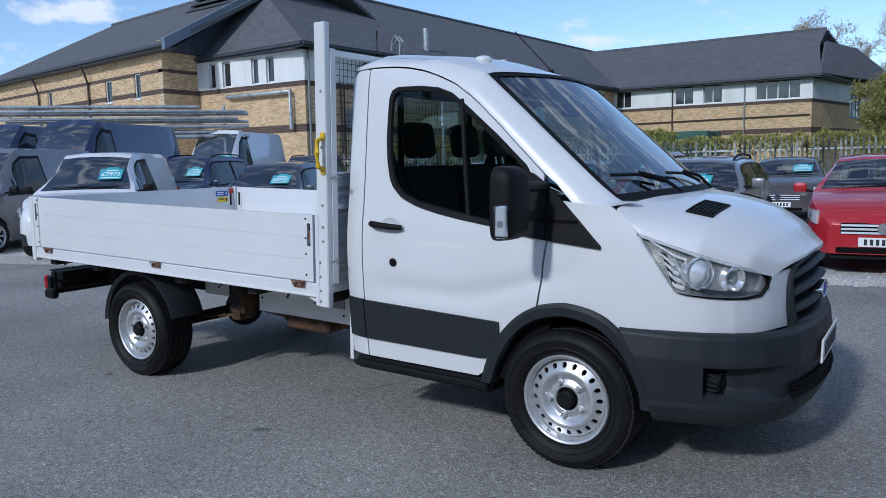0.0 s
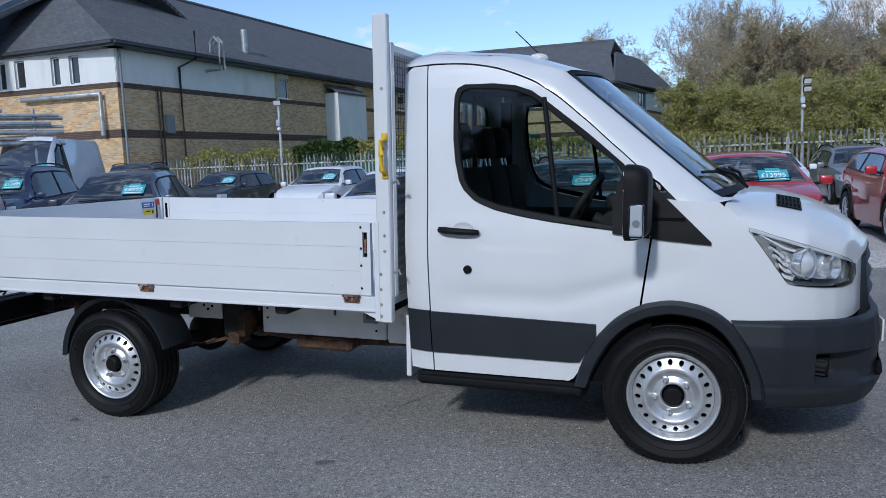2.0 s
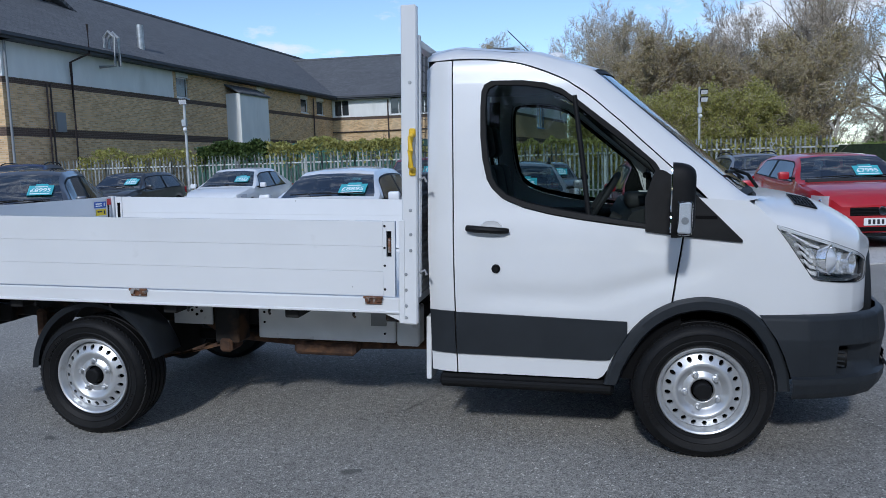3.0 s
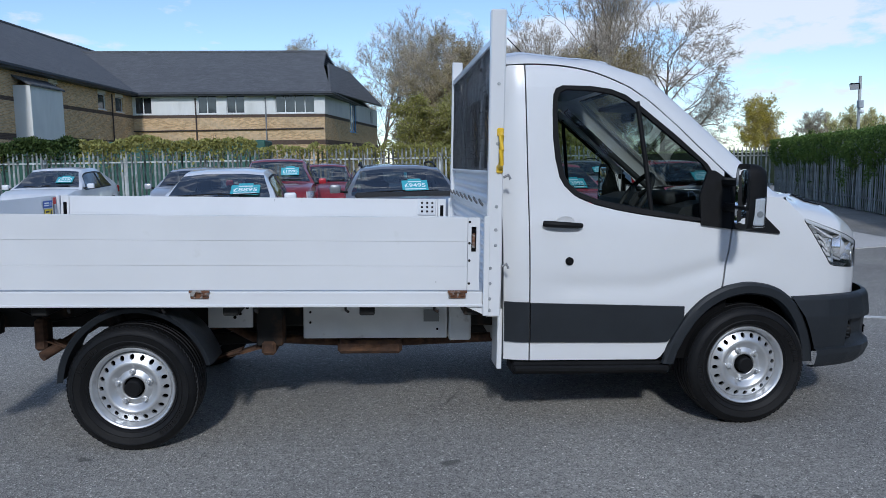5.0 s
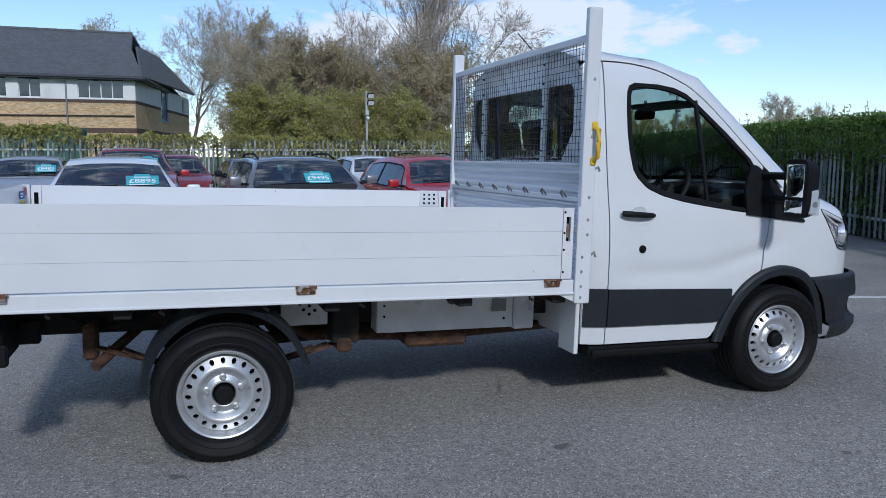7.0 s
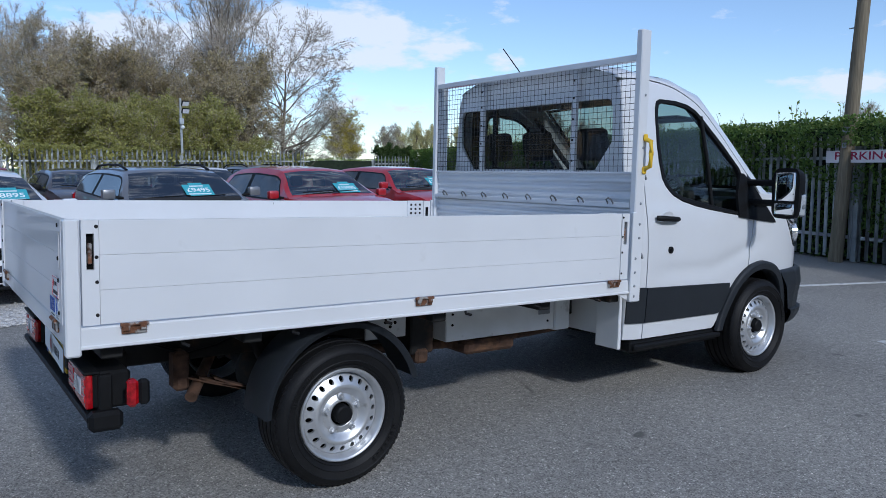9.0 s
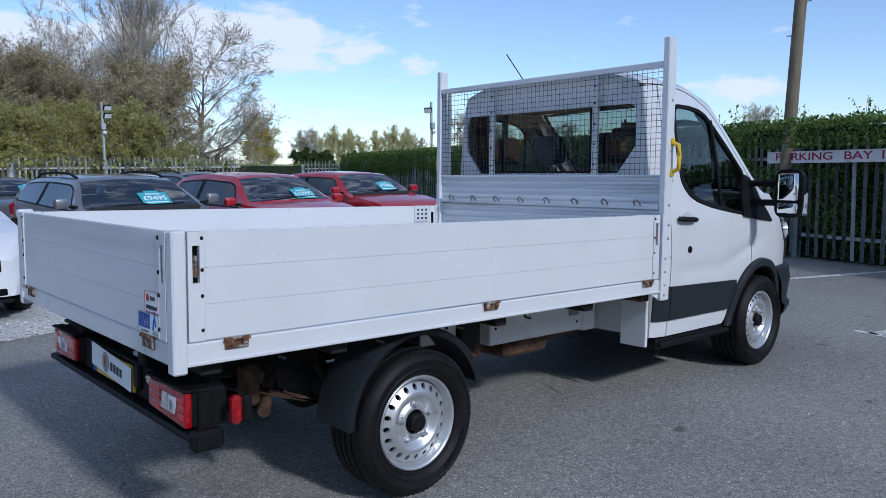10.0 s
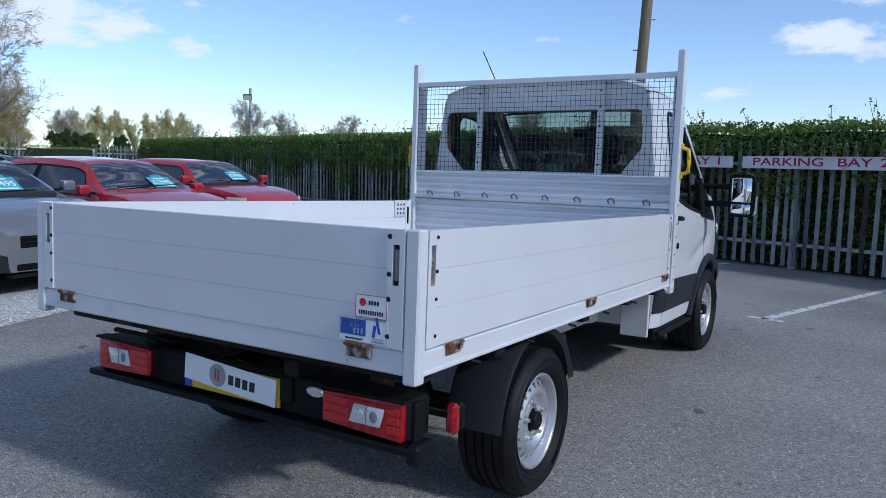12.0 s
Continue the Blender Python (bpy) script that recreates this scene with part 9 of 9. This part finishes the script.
scatter(tree("brown leafless understorey tree", 5, 7.0, "bark", "brown_leaf", 2.2, 0.05, 5, 0.42, 0.009, 3, 0.08, 1.0, stems=2, limbs=2), under, "understorey trees")
green = [(x, wr.uniform(26.5, 31.5), wr.uniform(0.86, 1.12), wr.uniform(0, 6.3)) for x in np.linspace(3.6, 9.6, 8)] + [(11.0, 28.6, 0.66, 1.0)]
scatter(tree("bushy hazel thicket in fresh yellow-green leaf", 7, 4.7, "bark", "shrub_leaf", 3.4, 0.042, 5, 0.36, 0.006, 3, 0.05, 1.25, cat="bush", stems=3, limbs=2, clear=2, trunk=0.05), green, "hazel bushes")
big = tree("tall bare poplar with upright twigs", 9, 17.5, "bark", "brown_leaf", 0.25, 0.05, 6, 0.7, 0.014, 3, 0.26, 0.80, 0.26, limbs=7, clear=2, lift=0.40, reach=0.95)
scatter(big, [(20.7, 56.0, 1.0, 0.4)], "tall bare trees")
scatter(tree("spreading bare birch beside the poplar", 10, 11.5, "bark", None, 0, 0.1, 6, 0.62, 0.015, 3, -0.02, 1.25, 0.24, lift=-0.1, reach=1.3, lean=0.10, limbs=4, clear=2), [(23.6, 54.0, 1.0, 1.0), (26.4, 57.0, 0.55, 2.2)], "tall bare trees")


def far(spots, k):
    """Spots moved away from the yard's middle by a factor, grown by as much."""
    return [(-1 + (x + 1) * k, -3.5 + (y + 3.5) * k, s * k, a) for x, y, s, a in spots]


scatter(tree("distant round bare tree", 12, 7.2, "bark", None, 0, 0.1, 9, 0.45, 0.008, 3, 0.10, 1.0, 0.15, limbs=5, clear=2, lift=0.2), far([(60.8, 61.1, 0.86, 0.0), (67.4, 61.5, 0.74, 1.3), (71.0, 57.3, 0.55, 2.6), (73.6, 58.5, 0.76, 4.0), (46.0, 73.8, 0.66, 3.1), (70.1, 31.2, 0.78, 5.0), (75.3, 88.5, 0.7, 5.5), (52.0, 93.0, 0.65, 1.9), (64, 13, 0.5, 2.0)], 2.3), "distant trees")
scatter(tree("distant pale yellow-green poplar", 14, 11.0, "bark", "poplar_leaf", 5.0, 0.065, 4, 0.7, 0.009, 2, 0.34, 0.50, limbs=5, lift=0.5), far([(83 + 1.9 * k, 134.0 - 1.55 * k, 0.64 + 0.16 * ((k * 7) % 5) / 4, 1.3 * k) for k in range(10)], 1.6), "distant poplars")
scatter(tree("distant bright yellow willow", 15, 6.6, "bark", "willow_leaf", 4.0, 0.06, 5, 0.6, 0.008, 2, 0.10, 1.0, limbs=5), far([(41.2, 75.3, 0.95, 0)], 2.4), "distant trees")
scatter(tree("dark distant evergreen bush", 16, 4.4, "bark", "ivy", 9.0, 0.07, 4, 0.4, 0.01, 2, 0.05, 1.3, cat="bush"), far([(47.0, 76.0, 0.75, 0), (51.0, 79.0, 0.7, 2), (36.0, 78.0, 0.6, 3), (57.0, 86.0, 0.75, 1), (30.0, 80.0, 0.6, 4), (64.0, 90.0, 0.75, 5)], 2.0), "distant bushes")

# wooded edge on the near side of the yard, mirrored in the cab glass
near = [(-34 + 4.6 * k, -27 - 3.0 * ((k * 5) % 4) / 3, 1.9 + 0.5 * ((k * 7) % 5) / 4, 1.1 * k) for k in range(16)]
scatter(tree("dark evergreen tree on the near edge of the yard", 18, 4.4, "bark", "ivy", 6.0, 0.10, 2, 0.4, 0.01, 2, 0.05, 1.3), near, "near edge trees")

# climbers and brambles on the back fence
cr = np.random.default_rng(33)
for x0, x1, top, nn, lab in ((-17.0, -11.5, 2.25, 2600, "thin leafy bramble over the palisade fence"), (-11.8, -9.0, 2.45, 5200, "dense ivy hanging over the palisade fence"), (-9.0, -3.0, 2.45, 5200, "leafy climber along the palisade fence top"), (-3.0, 5.0, 2.15, 4200, "leafy climber along the palisade fence top"), (5.0, 11.0, 1.9, 1800, "thin leafy climber along the fence")):
    th = thing("climbing_plant", lab, "plant", group="fence climbers")
    xs_ = cr.uniform(x0, x1, nn)
    bump = np.array([noise.noise(Vector((u * 0.8, 1.0, 5))) + 0.6 * noise.noise(Vector((u * 2.7, 2.0, 5))) for u in xs_])
    zs_ = top + 0.30 * bump - np.abs(cr.normal(0, 0.32, nn))
    ys_ = 22.45 + cr.normal(0, 0.16, nn)
    leaf_cloud("foliage", np.column_stack((xs_, ys_, np.maximum(zs_, 0.05))), 0.055, M["ivy"] if "ivy" in lab else M["shrub_leaf"], th, seed=int(x0) + 50)
    bm = bmesh.new()
    for k in range(int((x1 - x0) * 4)):
        u = cr.uniform(x0, x1)
        add_tube(bm, [(u, 22.5, 0), (u + cr.normal(0, 0.2), 22.45, 1.0), (u + cr.normal(0, 0.4), 22.45, top + cr.uniform(-0.2, 0.2))], 0.008, 4, cap=False)
    tagged(part("stem_tangle", bm, M["bark"], th), kind="stuff")
